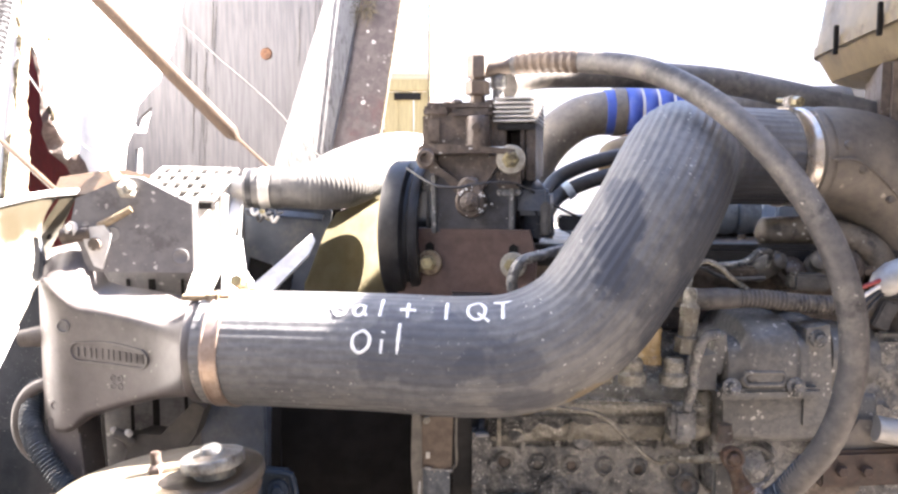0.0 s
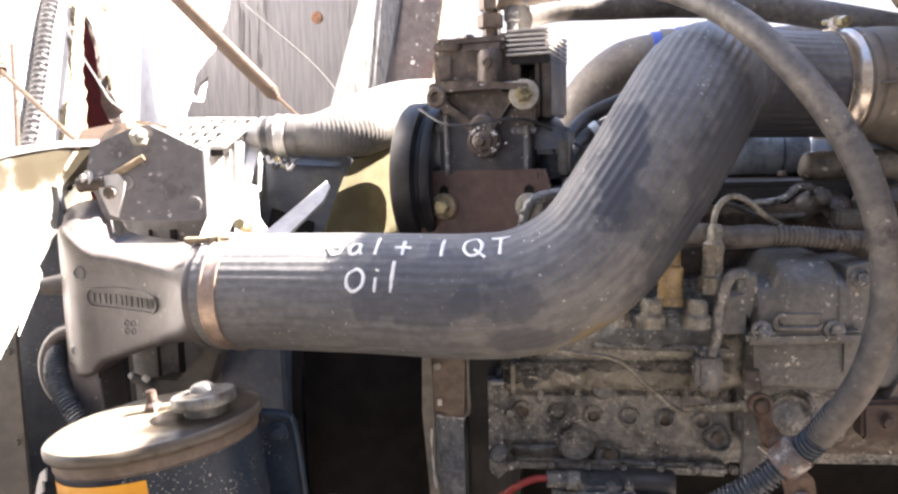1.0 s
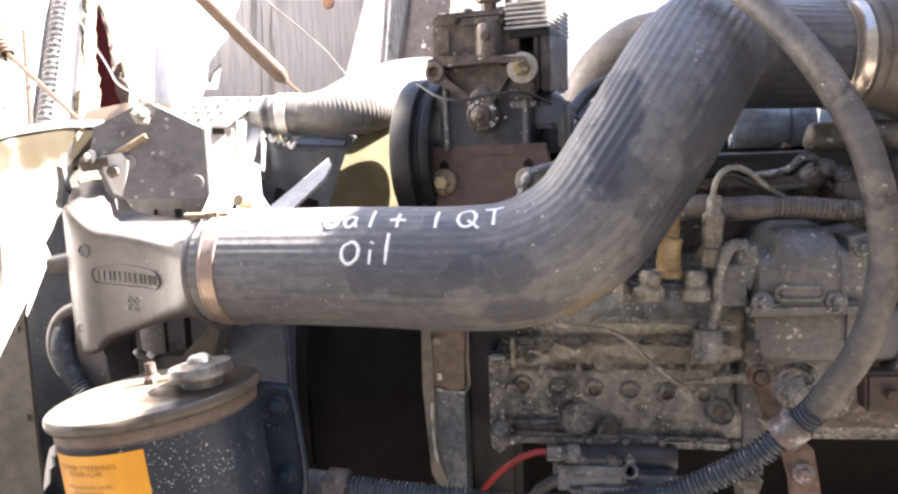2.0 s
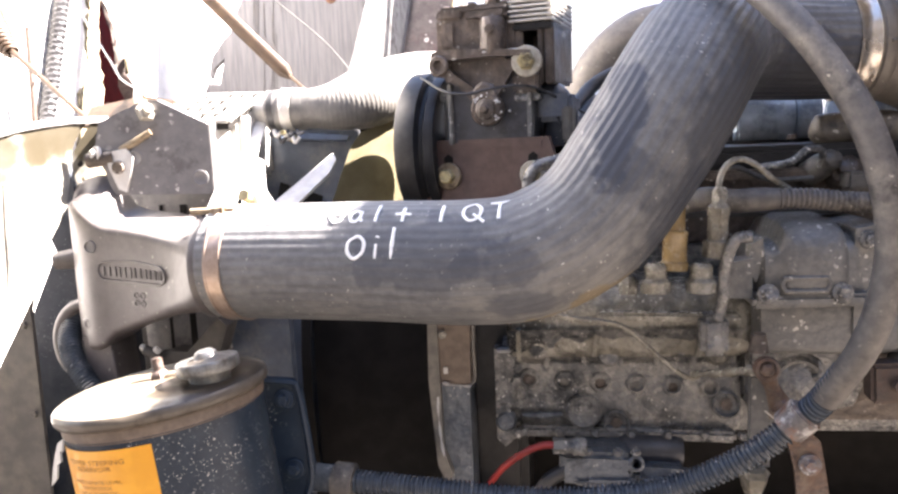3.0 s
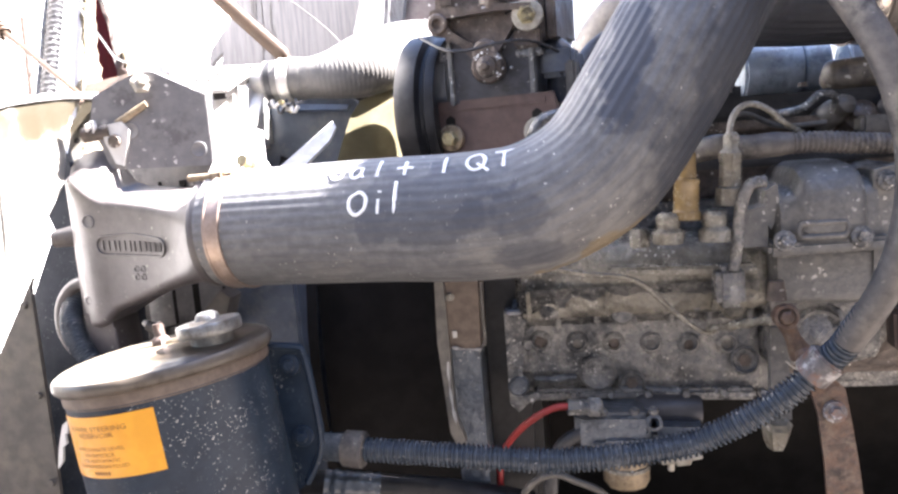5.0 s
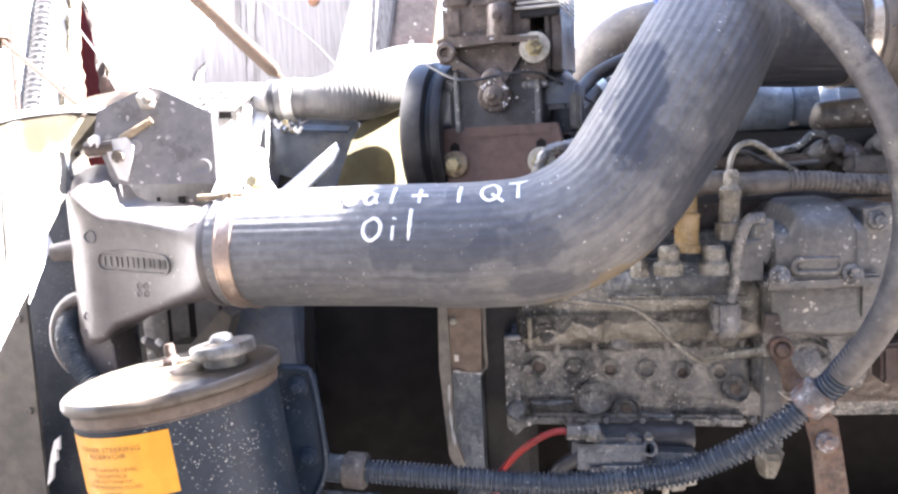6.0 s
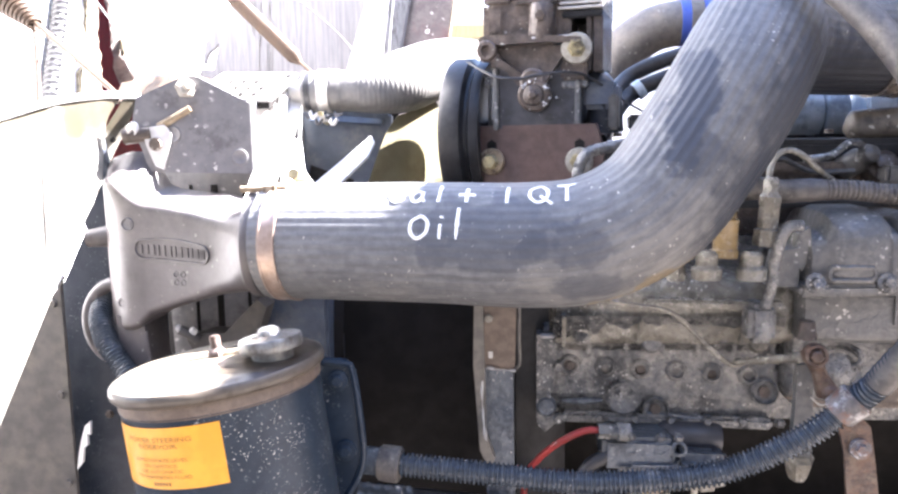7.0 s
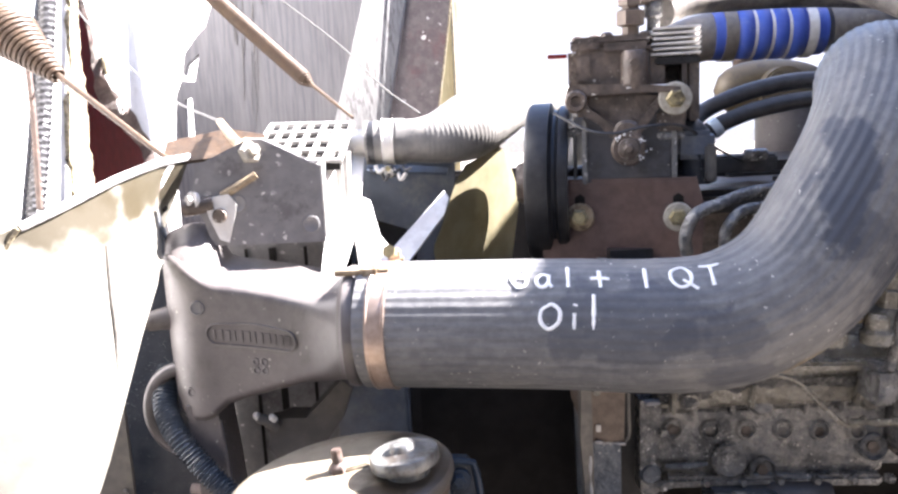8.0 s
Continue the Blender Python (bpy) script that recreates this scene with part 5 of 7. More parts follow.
# ---- air compressor ----
def build_compressor():
    t = thing("air_compressor", (0.03, 1.08, 1.42), "black greasy air compressor with cast ribs and pale fins", "air compressor")
    yaw = -12

    def at(x, y, z):
        return Matrix.Translation((0.04, 1.06, 0)) @ pose(0, 0, 0, 0, 0, yaw) @ Vector((x, y, z))

    def cube(name, x, y, z, mat=M_IRON_DARK, bev=0.004, parent=t, label="", turn=0):
        mid, size = [(p[0] + p[1]) / 2 for p in (x, y, z)], [p[1] - p[0] for p in (x, y, z)]
        return part(name, boxed(at(*mid), size, (0, turn, yaw)), mat, parent, label, bevel=bev)

    def web(name, outline, depth, thick, parent, mat=M_IRON_DARK, bev=0.003):
        return part(name, plate(bmesh.new(), outline, thick, Matrix.Translation(at(0, depth, 0)) @ pose(0, 0, 0, 90, 0, yaw)), mat, parent, bevel=bev)

    face = Vector((-0.2, -1, 0))
    case = cube("crankcase", (-0.055, 0.054), (-0.033, 0.09), (1.426, 1.520), M_CASE)
    block = cube("cylinder_block", (-0.072, 0.030), (-0.034, 0.10), (1.508, 1.594), bev=0.010)
    cube("deck", (-0.069, 0.027), (-0.030, 0.09), (1.590, 1.601), parent=t, bev=0.004)
    cube("deck_ledge", (-0.034, 0.024), (-0.039, 0.06), (1.578, 1.592), parent=t, bev=0.005)
    for i, x in enumerate((-0.060, -0.040, -0.026, -0.002, 0.018)):
        part("head_bolt", turned([(0.0075, -0.002), (0.007, 0.001 + 0.0015 * (i % 3)), (0.004, 0.003 + 0.0015 * (i % 3)), (0, 0.003 + 0.0015 * (i % 3))], axis_m(at(x, -0.018 + 0.006 * (i % 2), 1.600), (0, 0, 1)), 6), M_IRON_DARK, t)
    # raised pads and a round oil passage on the block's face
    cube("pad", (-0.062, -0.044), (-0.037, -0.03), (1.548, 1.580), parent=block, bev=0.002)
    cube("pad", (-0.068, -0.034), (-0.038, -0.03), (1.584, 1.594), parent=block, bev=0.002)
    part("oil_passage", turned([(0.015, -0.03), (0.017, -0.026), (0.0165, 0.012), (0.014, 0.016), (0, 0.017)], axis_m(at(0.006, -0.034, 1.566), (0, 0, 1)), 20), M_IRON_DARK, block)
    part("passage_screw", turned([(0.0058, 0), (0.0058, 0.004), (0, 0.005)], axis_m(at(0.006, -0.051, 1.566), face), 8), M_IRON_DARK, block)
    # head of thin pale fins on two dark columns
    head = cube("cylinder_head", (0.028, 0.079), (0.035, 0.10), (1.500, 1.600))
    for i in range(6):
        cube("fin", (0.024 + 0.002 * (i % 2), 0.080), (-0.030, 0.105), (1.5745 + i * 0.0058, 1.5775 + i * 0.0058), M_BARE, 0.0008, head)
    for x, w in ((0.034, 0.012), (0.062, 0.006), (0.073, 0.012)):
        cube("column", (x - w / 2, x + w / 2), (-0.022, 0.04), (1.498, 1.575), parent=head, bev=0.002)
    cube("shadow_plate", (0.028, 0.079), (-0.026, 0.04), (1.564, 1.573), M_PULLEY, 0.002, head)
    # cast triangular flange with ears, on the face
    web("recess", [(-0.058, 1.530), (0.046, 1.530), (0.012, 1.494), (-0.014, 1.494)], -0.0345, 0.002, case, M_IRON_DARK, 0)
    flange = web("flange", [(-0.074, 1.533), (-0.071, 1.543), (-0.060, 1.546), (0.010, 1.543), (0.056, 1.538), (0.056, 1.531), (0.010, 1.534), (-0.052, 1.533)], -0.034, 0.016, t)
    web("left_web", [(-0.075, 1.528), (-0.070, 1.514), (-0.058, 1.512), (-0.036, 1.499), (-0.022, 1.482), (-0.010, 1.486), (-0.020, 1.500), (-0.044, 1.516), (-0.056, 1.533)], -0.034, 0.015, flange)
    web("right_web", [(0.050, 1.534), (0.030, 1.512), (0.012, 1.486), (0.004, 1.484), (0.004, 1.494), (0.018, 1.512), (0.036, 1.533)], -0.034, 0.012, flange)
    part("ear", turned([(0.0125, -0.006), (0.0130, 0.018), (0.011, 0.020), (0.0065, 0.020), (0.006, 0.008), (0, 0.008)], axis_m(at(-0.062, -0.034, 1.527), face), 22), M_IRON_DARK, flange)
    part("end_boss", turned([(0.0205, 0), (0.0205, 0.013), (0.018, 0.016), (0.013, 0.016), (0.012, 0.021), (0.008, 0.023), (0, 0.023)], axis_m(at(-0.002, -0.036, 1.470), face), 28), M_IRON_DARK, case)
    part("boss_neck", turned([(0.0165, 0), (0.0165, 0.012), (0.013, 0.015), (0, 0.015)], axis_m(at(-0.004, -0.036, 1.487), face), 22), M_IRON_DARK, case)
    part("boss_screw", turned([(0.0065, 0.020), (0.0065, 0.027), (0.004, 0.029), (0, 0.029)], axis_m(at(-0.002, -0.036, 1.470), face), 6), M_IRON_DARK, case)
    bolt((0.080, 1.006, 1.525), (-0.2, -1, 0), 0.0102, t, M_ZINC, label="yellow zinc flange bolt", washer_material=M_WASHER, wide=1.85)
    part("bolt_link", rodded((0.026, 1.014, 1.5395), (0.072, 1.008, 1.539), 0.0026, None, 8), M_BARE, t, "bright bent wire")
    cube("bolt_bracket", (0.030, 0.062), (-0.040, -0.02), (1.488, 1.512), bev=0.003)
    # upright edges that catch the light beside the crankcase
    for x, mat in ((-0.0535, M_COVER), (0.050, M_COVER)):
        cube("side_rib", (x - 0.003, x + 0.003), (-0.040, -0.028), (1.428, 1.505 if x < 0 else 1.488), mat, 0.0015)
    cube("case_shelf", (0.030, 0.062), (-0.036, 0.0), (1.478, 1.488), M_IRON, 0.002)
    stay = cube("side_stay", (-0.090, -0.056), (-0.02, 0.01), (1.484, 1.496), M_IRON, 0.003)
    for x in (-0.086, -0.066):
        part("stay_rod", rodded(at(x, -0.018, 1.432), at(x, -0.018, 1.488), 0.0024, None, 8), M_COVER, stay)
    # blue-black outlet elbow low on the far side
    part("outlet_elbow", tubed([(0.098, 1.06, 1.492), (0.112, 1.055, 1.482), (0.119, 1.055, 1.462), (0.120, 1.06, 1.425)], lambda u, a, s: 0.017 + 0.008 * u, 18, 20), M_NAVY_PLAIN, t, "blue-black outlet elbow")
    part("grease_wire", tubed([(-0.056, 1.035, 1.515), (-0.02, 1.00, 1.493), (0.01, 0.992, 1.489), (0.03, 0.994, 1.493), (0.07, 0.998, 1.496), (0.10, 1.02, 1.489), (0.15, 1.08, 1.462), (0.205, 1.13, 1.437)], 0.0018, 6, 44), M_BLACK, t)
    cube("outlet_body", (0.052, 0.098), (-0.015, 0.05), (1.452, 1.486), M_SHROUD, 0.006)
    cube("outlet_post", (0.086, 0.099), (-0.02, 0.01), (1.426, 1.470), M_TAR, 0.003)
    # dried white splashes round the end boss
    rnd = random.Random(7)
    bm = bmesh.new()
    for k in range(24):
        a = rnd.uniform(0.3, 3.0) if k < 18 else rnd.uniform(-2.2, 0.2)
        d = rnd.uniform(0.015, 0.021) if k % 5 else rnd.uniform(0.022, 0.034)
        w = rnd.uniform(0.0008, 0.0020)
        lathe(bm, [(w, -0.001), (w * 0.8, 0.0006), (0, 0.0010)], axis_m(at(-0.002 + d * math.cos(a), -0.0525 if d < 0.021 else -0.0345, 1.470 + d * math.sin(a)), face), 7)
    part("dried_splash", bm, M_PAINT, case, "dried white splashes")
    # discharge fitting
    fit = part("fitting", turned([(0.010, 0), (0.010, 0.012), (0.0165, 0.014), (0.0165, 0.030), (0.010, 0.033), (0.010, 0.040)], axis_m((0.038, 1.045, 1.598), (0, 0, 1)), 6), M_TURBO, t, "brown hexagonal fitting")
    part("fitting_nut", turned([(0.0155, 0), (0.0155, 0.026), (0.013, 0.029), (0, 0.029)], axis_m((0.039, 1.045, 1.634), (0, 0, 1)), 6), M_TURBO, fit)
    part("second_fitting", turned([(0.008, 0), (0.008, 0.014), (0.011, 0.016), (0.011, 0.032), (0.006, 0.036), (0, 0.036)], axis_m((0.066, 1.05, 1.605), (0, 0, 1)), 10), M_IRON, t)


def build_compressor_bracket():
    t = thing("compressor_bracket", (0.03, 1.03, 1.30), "brown painted steel bracket plate below the compressor", "bracket")
    m = Matrix.Translation((0.025, 1.026, 0)) @ pose(0, 0, 0, 90, 0, -17)
    pl = part("plate", plate(bmesh.new(), [(-0.100, 1.30), (0.086, 1.30), (0.092, 1.40), (0.082, 1.434), (-0.100, 1.434)], -0.010, m), M_BROWN, t, bevel=0.0015)
    for x in (-0.053, 0.062):
        part("slot", plate(bmesh.new(), [(x - 0.006, 1.385), (x + 0.006, 1.385), (x + 0.006, 1.412), (x, 1.416), (x - 0.006, 1.412)], 0.0015, m), M_DARK, pl)
        c = m @ Vector((x, 1.388, 0.002))
        bolt(c, m.to_3x3() @ Vector((0, 0, 1)), 0.0098, t, M_ZINC, label="zinc plated bolt with washer", washer_material=M_WASHER if x > 0 else M_TARNISH)
    part("shelf", boxed((0.03, 1.075, 1.426), (0.17, 0.10, 0.012), (0, 0, -17)), M_BROWN, t, bevel=0.002)


build_compressor()
build_compressor_bracket()


# ---- long hoses over the engine ----
def build_discharge_hose():
    t = thing("discharge_hose", (0.3, 0.85, 1.05), "long dusty rubber hose looping from the compressor", "hose")
    pts = [(0.085, 1.045, 1.650), (0.130, 1.02, 1.652), (0.170, 0.99, 1.647), (0.235, 0.92, 1.626), (0.290, 0.85, 1.580), (0.335, 0.80, 1.520), (0.373, 0.77, 1.450), (0.394, 0.758, 1.385), (0.402, 0.758, 1.325), (0.397, 0.765, 1.268), (0.386, 0.78, 1.221), (0.367, 0.81, 1.168)]
    part("hose_wall", tubed(pts, 0.0138, 24, 110), M_AC, t)
    part("elbow_pipe", tubed([(0.040, 1.045, 1.650), (0.048, 1.045, 1.643), (0.060, 1.045, 1.646), (0.085, 1.045, 1.650), (0.10, 1.04, 1.651)], 0.010, 16, 20), M_TURBO, t)
    part("ferrule", tubed([(0.092, 1.042, 1.651), (0.125, 1.022, 1.652), (0.165, 0.994, 1.648)], lambda u, a, s: 0.0148 + 0.0005 * math.sin(s * 560), 24, 60), M_TURBO, t, "crimped brown ferrule")
    # ribbed conduit over its lower run
    low = [(0.379, 0.793, 1.200), (0.364, 0.815, 1.163), (0.347, 0.829, 1.139), (0.314, 0.836, 1.106), (0.258, 0.846, 1.069), (0.200, 0.852, 1.048), (0.083, 0.856, 1.036), (-0.042, 0.862, 1.043), (-0.12, 0.866, 1.048), (-0.165, 0.870, 1.050)]
    part("ribbed_conduit", tubed(low, lambda u, a, s: 0.0128 + 0.0015 * math.tanh(3 * math.cos(2 * math.pi * s / 0.0052)), 20, 900), M_LOOM, t, "dark corrugated conduit")
    for a, b in (((0.354, 0.825, 1.149), (0.337, 0.831, 1.129)), ((-0.128, 0.866, 1.048), (-0.153, 0.868, 1.050))):
        part("sleeve", rodded(a, b, 0.0210 if a[0] < 0 else 0.0190, 0.0202 if a[0] < 0 else 0.0182, 24), M_AC if a[0] < 0 else M_RUSTY_GREY, t, "worn clamp sleeve", bevel=0.002)
    part("end_tube", tubed([(-0.15, 0.868, 1.050), (-0.19, 0.872, 1.052), (-0.22, 0.875, 1.053)], 0.0165, 20, 8), M_LOOM, t)
    part("strap", upright([(0.334, 1.126), (0.352, 1.134), (0.368, 1.118), (0.373, 1.09), (0.380, 1.043), (0.396, 0.90), (0.356, 0.90), (0.348, 1.043), (0.343, 1.09)], 0.824, 0.004), M_RUSTY, t, bevel=0.0008)
    bolt((0.357, 0.820, 1.096), (0, -1, 0.05), 0.0062, t, M_RUSTY_GREY)


build_discharge_hose()
solo("coolant_pipe", tubed([(0.078, 1.065, 1.628), (0.12, 1.10, 1.644), (0.19, 1.15, 1.652), (0.30, 1.18, 1.655), (0.42, 1.20, 1.648), (0.54, 1.18, 1.620), (0.68, 1.15, 1.578), (0.85, 1.12, 1.52)], 0.0195, 24, 60), M_AC, "dusty grey pipe running back over the engine", "pipe")


def build_charge_pipe():
    t = thing("charge_air_pipe", (0.35, 1.68, 1.45), "bent alloy charge pipe with a blue silicone coupling", "pipe")
    part("elbow_pipe", tubed([(0.30, 1.46, 1.17), (0.24, 1.55, 1.18), (0.175, 1.66, 1.25), (0.16, 1.70, 1.36), (0.165, 1.70, 1.46), (0.20, 1.695, 1.56), (0.27, 1.69, 1.625), (0.345, 1.69, 1.643), (0.40, 1.69, 1.645)], 0.046, 32, 40), M_PIPE, t)
    part("far_pipe", tubed([(0.56, 1.69, 1.645), (0.68, 1.69, 1.65), (0.85, 1.69, 1.655)], 0.046, 32, 20), M_PIPE, t)
    part("coupling", tubed([(0.333, 1.69, 1.643), (0.44, 1.69, 1.645), (0.548, 1.69, 1.645)], lambda u, a, s: 0.0490 + (0.0065 * abs(math.sin(math.pi * (s - 0.043) / 0.0325)) ** 0.6 if 0.043 < s < 0.173 else 0), 40, 160), M_BLUE, t, "bright blue ribbed silicone")
    for x, w in ((0.363, 0.012), (0.4085, 0.0028), (0.441, 0.0028), (0.4735, 0.0028), (0.518, 0.009)):
        part("clamp_band", turned([(0.0495, -w), (0.0525, -w), (0.0525, w), (0.0495, w)], axis_m((x, 1.69, 1.644), (1, 0, 0)), 40), M_PIPE if x < 0.4 else M_BARE, t, "dusty grey band" if x < 0.4 else "bright band clamp")


build_charge_pipe()


def build_filter_housing():
    t = thing("air_filter_housing", (0.80, 1.15, 1.40), "tan dusty air filter housing on a dark neck", "air filter")

    def ring(z, grow):
        out = []
        for cx, cy, a0 in ((0.21, 0.26, 0), (-0.21, 0.26, 90), (-0.21, -0.26, 180), (0.21, -0.26, 270)):
            for k in range(7):
                a = radians(a0 + 15 * k)
                out.append((cx * 0.44 + (0.118 + grow) * math.cos(a), cy * 0.60 + (0.118 + grow) * math.sin(a), z))
        return out

    m = pose(0.815, 1.14, 0, 0, 0, -7)
    def shell(levels):
        bm = bmesh.new()
        rings = [[bm.verts.new(m @ Vector(p)) for p in ring(z, g)] for z, g in levels]
        for r0, r1 in zip(rings, rings[1:]):
            for k in range(len(r0)):
                j = (k + 1) % len(r0)
                bm.faces.new((r0[k], r0[j], r1[j], r1[k]))
        bm.faces.new(rings[0][::-1])
        bm.faces.new(rings[-1])
        return bm

    lid = part("lid", shell([(1.722, 0.004), (1.730, 0.004), (1.80, -0.006), (1.86, -0.02), (1.875, -0.05)]), M_TAN, t)
    part("seam", shell([(1.706, 0.009), (1.722, 0.009)]), M_TAN, t)
    tray = part("tray", shell([(1.655, -0.05), (1.665, -0.02), (1.700, 0.0), (1.707, 0.002)]), M_TAN, t)
    for y in (-0.10, 0.06):
        part("clip", boxed(m @ Vector((-0.224, y, 1.715)), (0.007, 0.006, 0.045), (0, 0, -7)), M_DARK, lid, bevel=0.001)
    part("neck", boxed(m @ Vector((-0.03, 0.00, 1.545)), (0.30, 0.22, 0.26), (0, 0, -22)), M_IRON_DARK, t, "dark grey square neck", bevel=0.012)


build_filter_housing()


# ---- the engine ----
def build_engine():
    t = thing("diesel_engine", (0.4, 1.25, 0.5), "dusty diesel engine block with cylinder head and covers", "engine")
    part("block", boxed((0.46, 1.28, 1.16), (0.92, 0.44, 0.25)), M_IRON, t, bevel=0.01)
    # Crankcase and oil pan are near-black, the void's shade put into the colour.
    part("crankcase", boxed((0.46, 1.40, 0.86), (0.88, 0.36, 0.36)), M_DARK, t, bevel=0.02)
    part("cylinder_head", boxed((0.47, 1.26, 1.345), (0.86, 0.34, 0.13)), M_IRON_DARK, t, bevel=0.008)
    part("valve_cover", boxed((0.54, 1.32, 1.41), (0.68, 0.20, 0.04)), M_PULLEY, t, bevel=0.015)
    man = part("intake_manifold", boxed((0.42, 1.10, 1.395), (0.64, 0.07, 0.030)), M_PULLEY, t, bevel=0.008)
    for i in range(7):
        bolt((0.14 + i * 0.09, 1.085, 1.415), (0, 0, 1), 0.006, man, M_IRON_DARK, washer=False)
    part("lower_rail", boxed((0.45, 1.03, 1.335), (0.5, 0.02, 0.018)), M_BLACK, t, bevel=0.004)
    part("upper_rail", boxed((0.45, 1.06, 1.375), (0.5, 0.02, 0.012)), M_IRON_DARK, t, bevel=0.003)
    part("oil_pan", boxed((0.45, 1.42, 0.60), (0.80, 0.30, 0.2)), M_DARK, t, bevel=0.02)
    # silver cylinder and its elbow behind the hose
    part("silver_canister", rodded((0.37, 1.24, 1.447), (0.450, 1.24, 1.447), 0.038, None, 32), M_CANISTER, t, bevel=0.004)
    part("canister_flange", rodded((0.452, 1.24, 1.447), (0.486, 1.24, 1.447), 0.0365, None, 32), M_CANISTER, t, bevel=0.002)
    part("second_canister", rodded((0.508, 1.24, 1.447), (0.62, 1.24, 1.447), 0.037, None, 32), M_CANISTER, t, bevel=0.004)
    part("canister_band", turned([(0.036, -0.006), (0.039, -0.006), (0.039, 0.006), (0.036, 0.006)], axis_m((0.435, 1.24, 1.447), (1, 0, 0)), 30), M_CANISTER, t)
    part("breather_elbow", tubed([(0.436, 1.10, 1.424), (0.440, 1.10, 1.424), (0.465, 1.098, 1.427), (0.51, 1.093, 1.428), (0.555, 1.085, 1.420), (0.59, 1.07, 1.395), (0.605, 1.06, 1.34)], lambda u, a, s: 0.0205 * math.sqrt(min(1.0, 0.10 + s / 0.012)) * (1 + 0.02 * math.sin(s * 90 + 3 * a)), 22, 90), M_BREATHER, t, "dusty brown breather elbow")
    part("breather_stem", tubed([(0.452, 1.095, 1.410), (0.449, 1.085, 1.395), (0.442, 1.075, 1.372)], 0.0075, 10, 10), M_RUST_DARK, t)
    for i, (x, z, r, h) in enumerate(((0.425, 1.372, 0.016, 0.05), (0.462, 1.366, 0.020, 0.035), (0.505, 1.372, 0.018, 0.045), (0.55, 1.368, 0.024, 0.05))):
        part("head_fitting", turned([(r, 0), (r, h * 0.5), (r * 0.75, h * 0.6), (r * 0.8, h * 0.85), (r * 0.4, h), (0, h)], axis_m((x, 1.07, z), (0.5 - i * 0.3, -0.8, 0.5)), 14), M_IRON_DARK if i % 2 else M_TAR, t)
    part("head_bracket", boxed((0.475, 1.02, 1.365), (0.05, 0.03, 0.022), (0, 3, 0)), M_TAR, t, bevel=0.004)
    part("injector_pipe", tubed([(0.36, 1.03, 1.385), (0.39, 1.02, 1.390), (0.41, 1.02, 1.405), (0.43, 1.03, 1.40), (0.43, 1.05, 1.375)], 0.0045, 8, 24), M_IRON, t)


def build_front_case():
    t = thing("gear_case", (0.0, 1.0, 0.9), "upright front gear case edge, scuffed dark iron", "gear case")
    part("rear_plate", boxed((0.03, 1.15, 1.13), (0.075, 0.30, 0.44)), M_PULLEY, t, bevel=0.012)
    part("upper_pad", upright([(-0.038, 1.144), (0.003, 1.141), (0.008, 1.30), (-0.044, 1.30)], 0.935, 0.14), M_TURBO, t, bevel=0.004)
    part("lower_web", upright([(-0.036, 1.150), (0.001, 1.148), (0.002, 0.85), (-0.030, 0.85)], 0.944, 0.12), M_BLUE_IRON, t, bevel=0.006)
    part("flange", upright([(-0.045, 1.225), (-0.034, 1.225), (-0.032, 1.06), (-0.022, 1.03), (-0.026, 1.01), (-0.040, 1.04), (-0.047, 1.15)], 0.930, 0.02), M_TAR, t, bevel=0.002)
    part("worn_edge", tubed([(-0.036, 0.931, 1.128), (-0.0365, 0.930, 1.105), (-0.035, 0.931, 1.075), (-0.032, 0.931, 1.052), (-0.029, 0.932, 1.038)], lambda u, a, s: 0.0016 + 0.0012 * math.sin(s * 170) * math.sin(s * 61), 6, 40), M_SCUFF, t, "edge worn to white")
    part("worn_edge", tubed([(-0.030, 0.932, 1.1445), (-0.016, 0.931, 1.1425), (0.004, 0.932, 1.1405)], lambda u, a, s: 0.0012 + 0.0009 * math.sin(s * 190 + 1), 6, 24), M_SCUFF, t, "edge worn to white")
    part("rim", tubed([(0.009, 0.936, 1.22), (0.0085, 0.934, 1.18), (0.009, 0.935, 1.15), (0.004, 0.936, 1.142)], 0.0020, 6, 12), M_TAR, t)
    bolt((-0.028, 0.934, 1.205), (0, -1, 0), 0.005, t, M_OILY, washer=False)
    part("small_label", boxed((-0.026, 0.9335, 1.160), (0.005, 0.002, 0.008)), M_TANK, t)


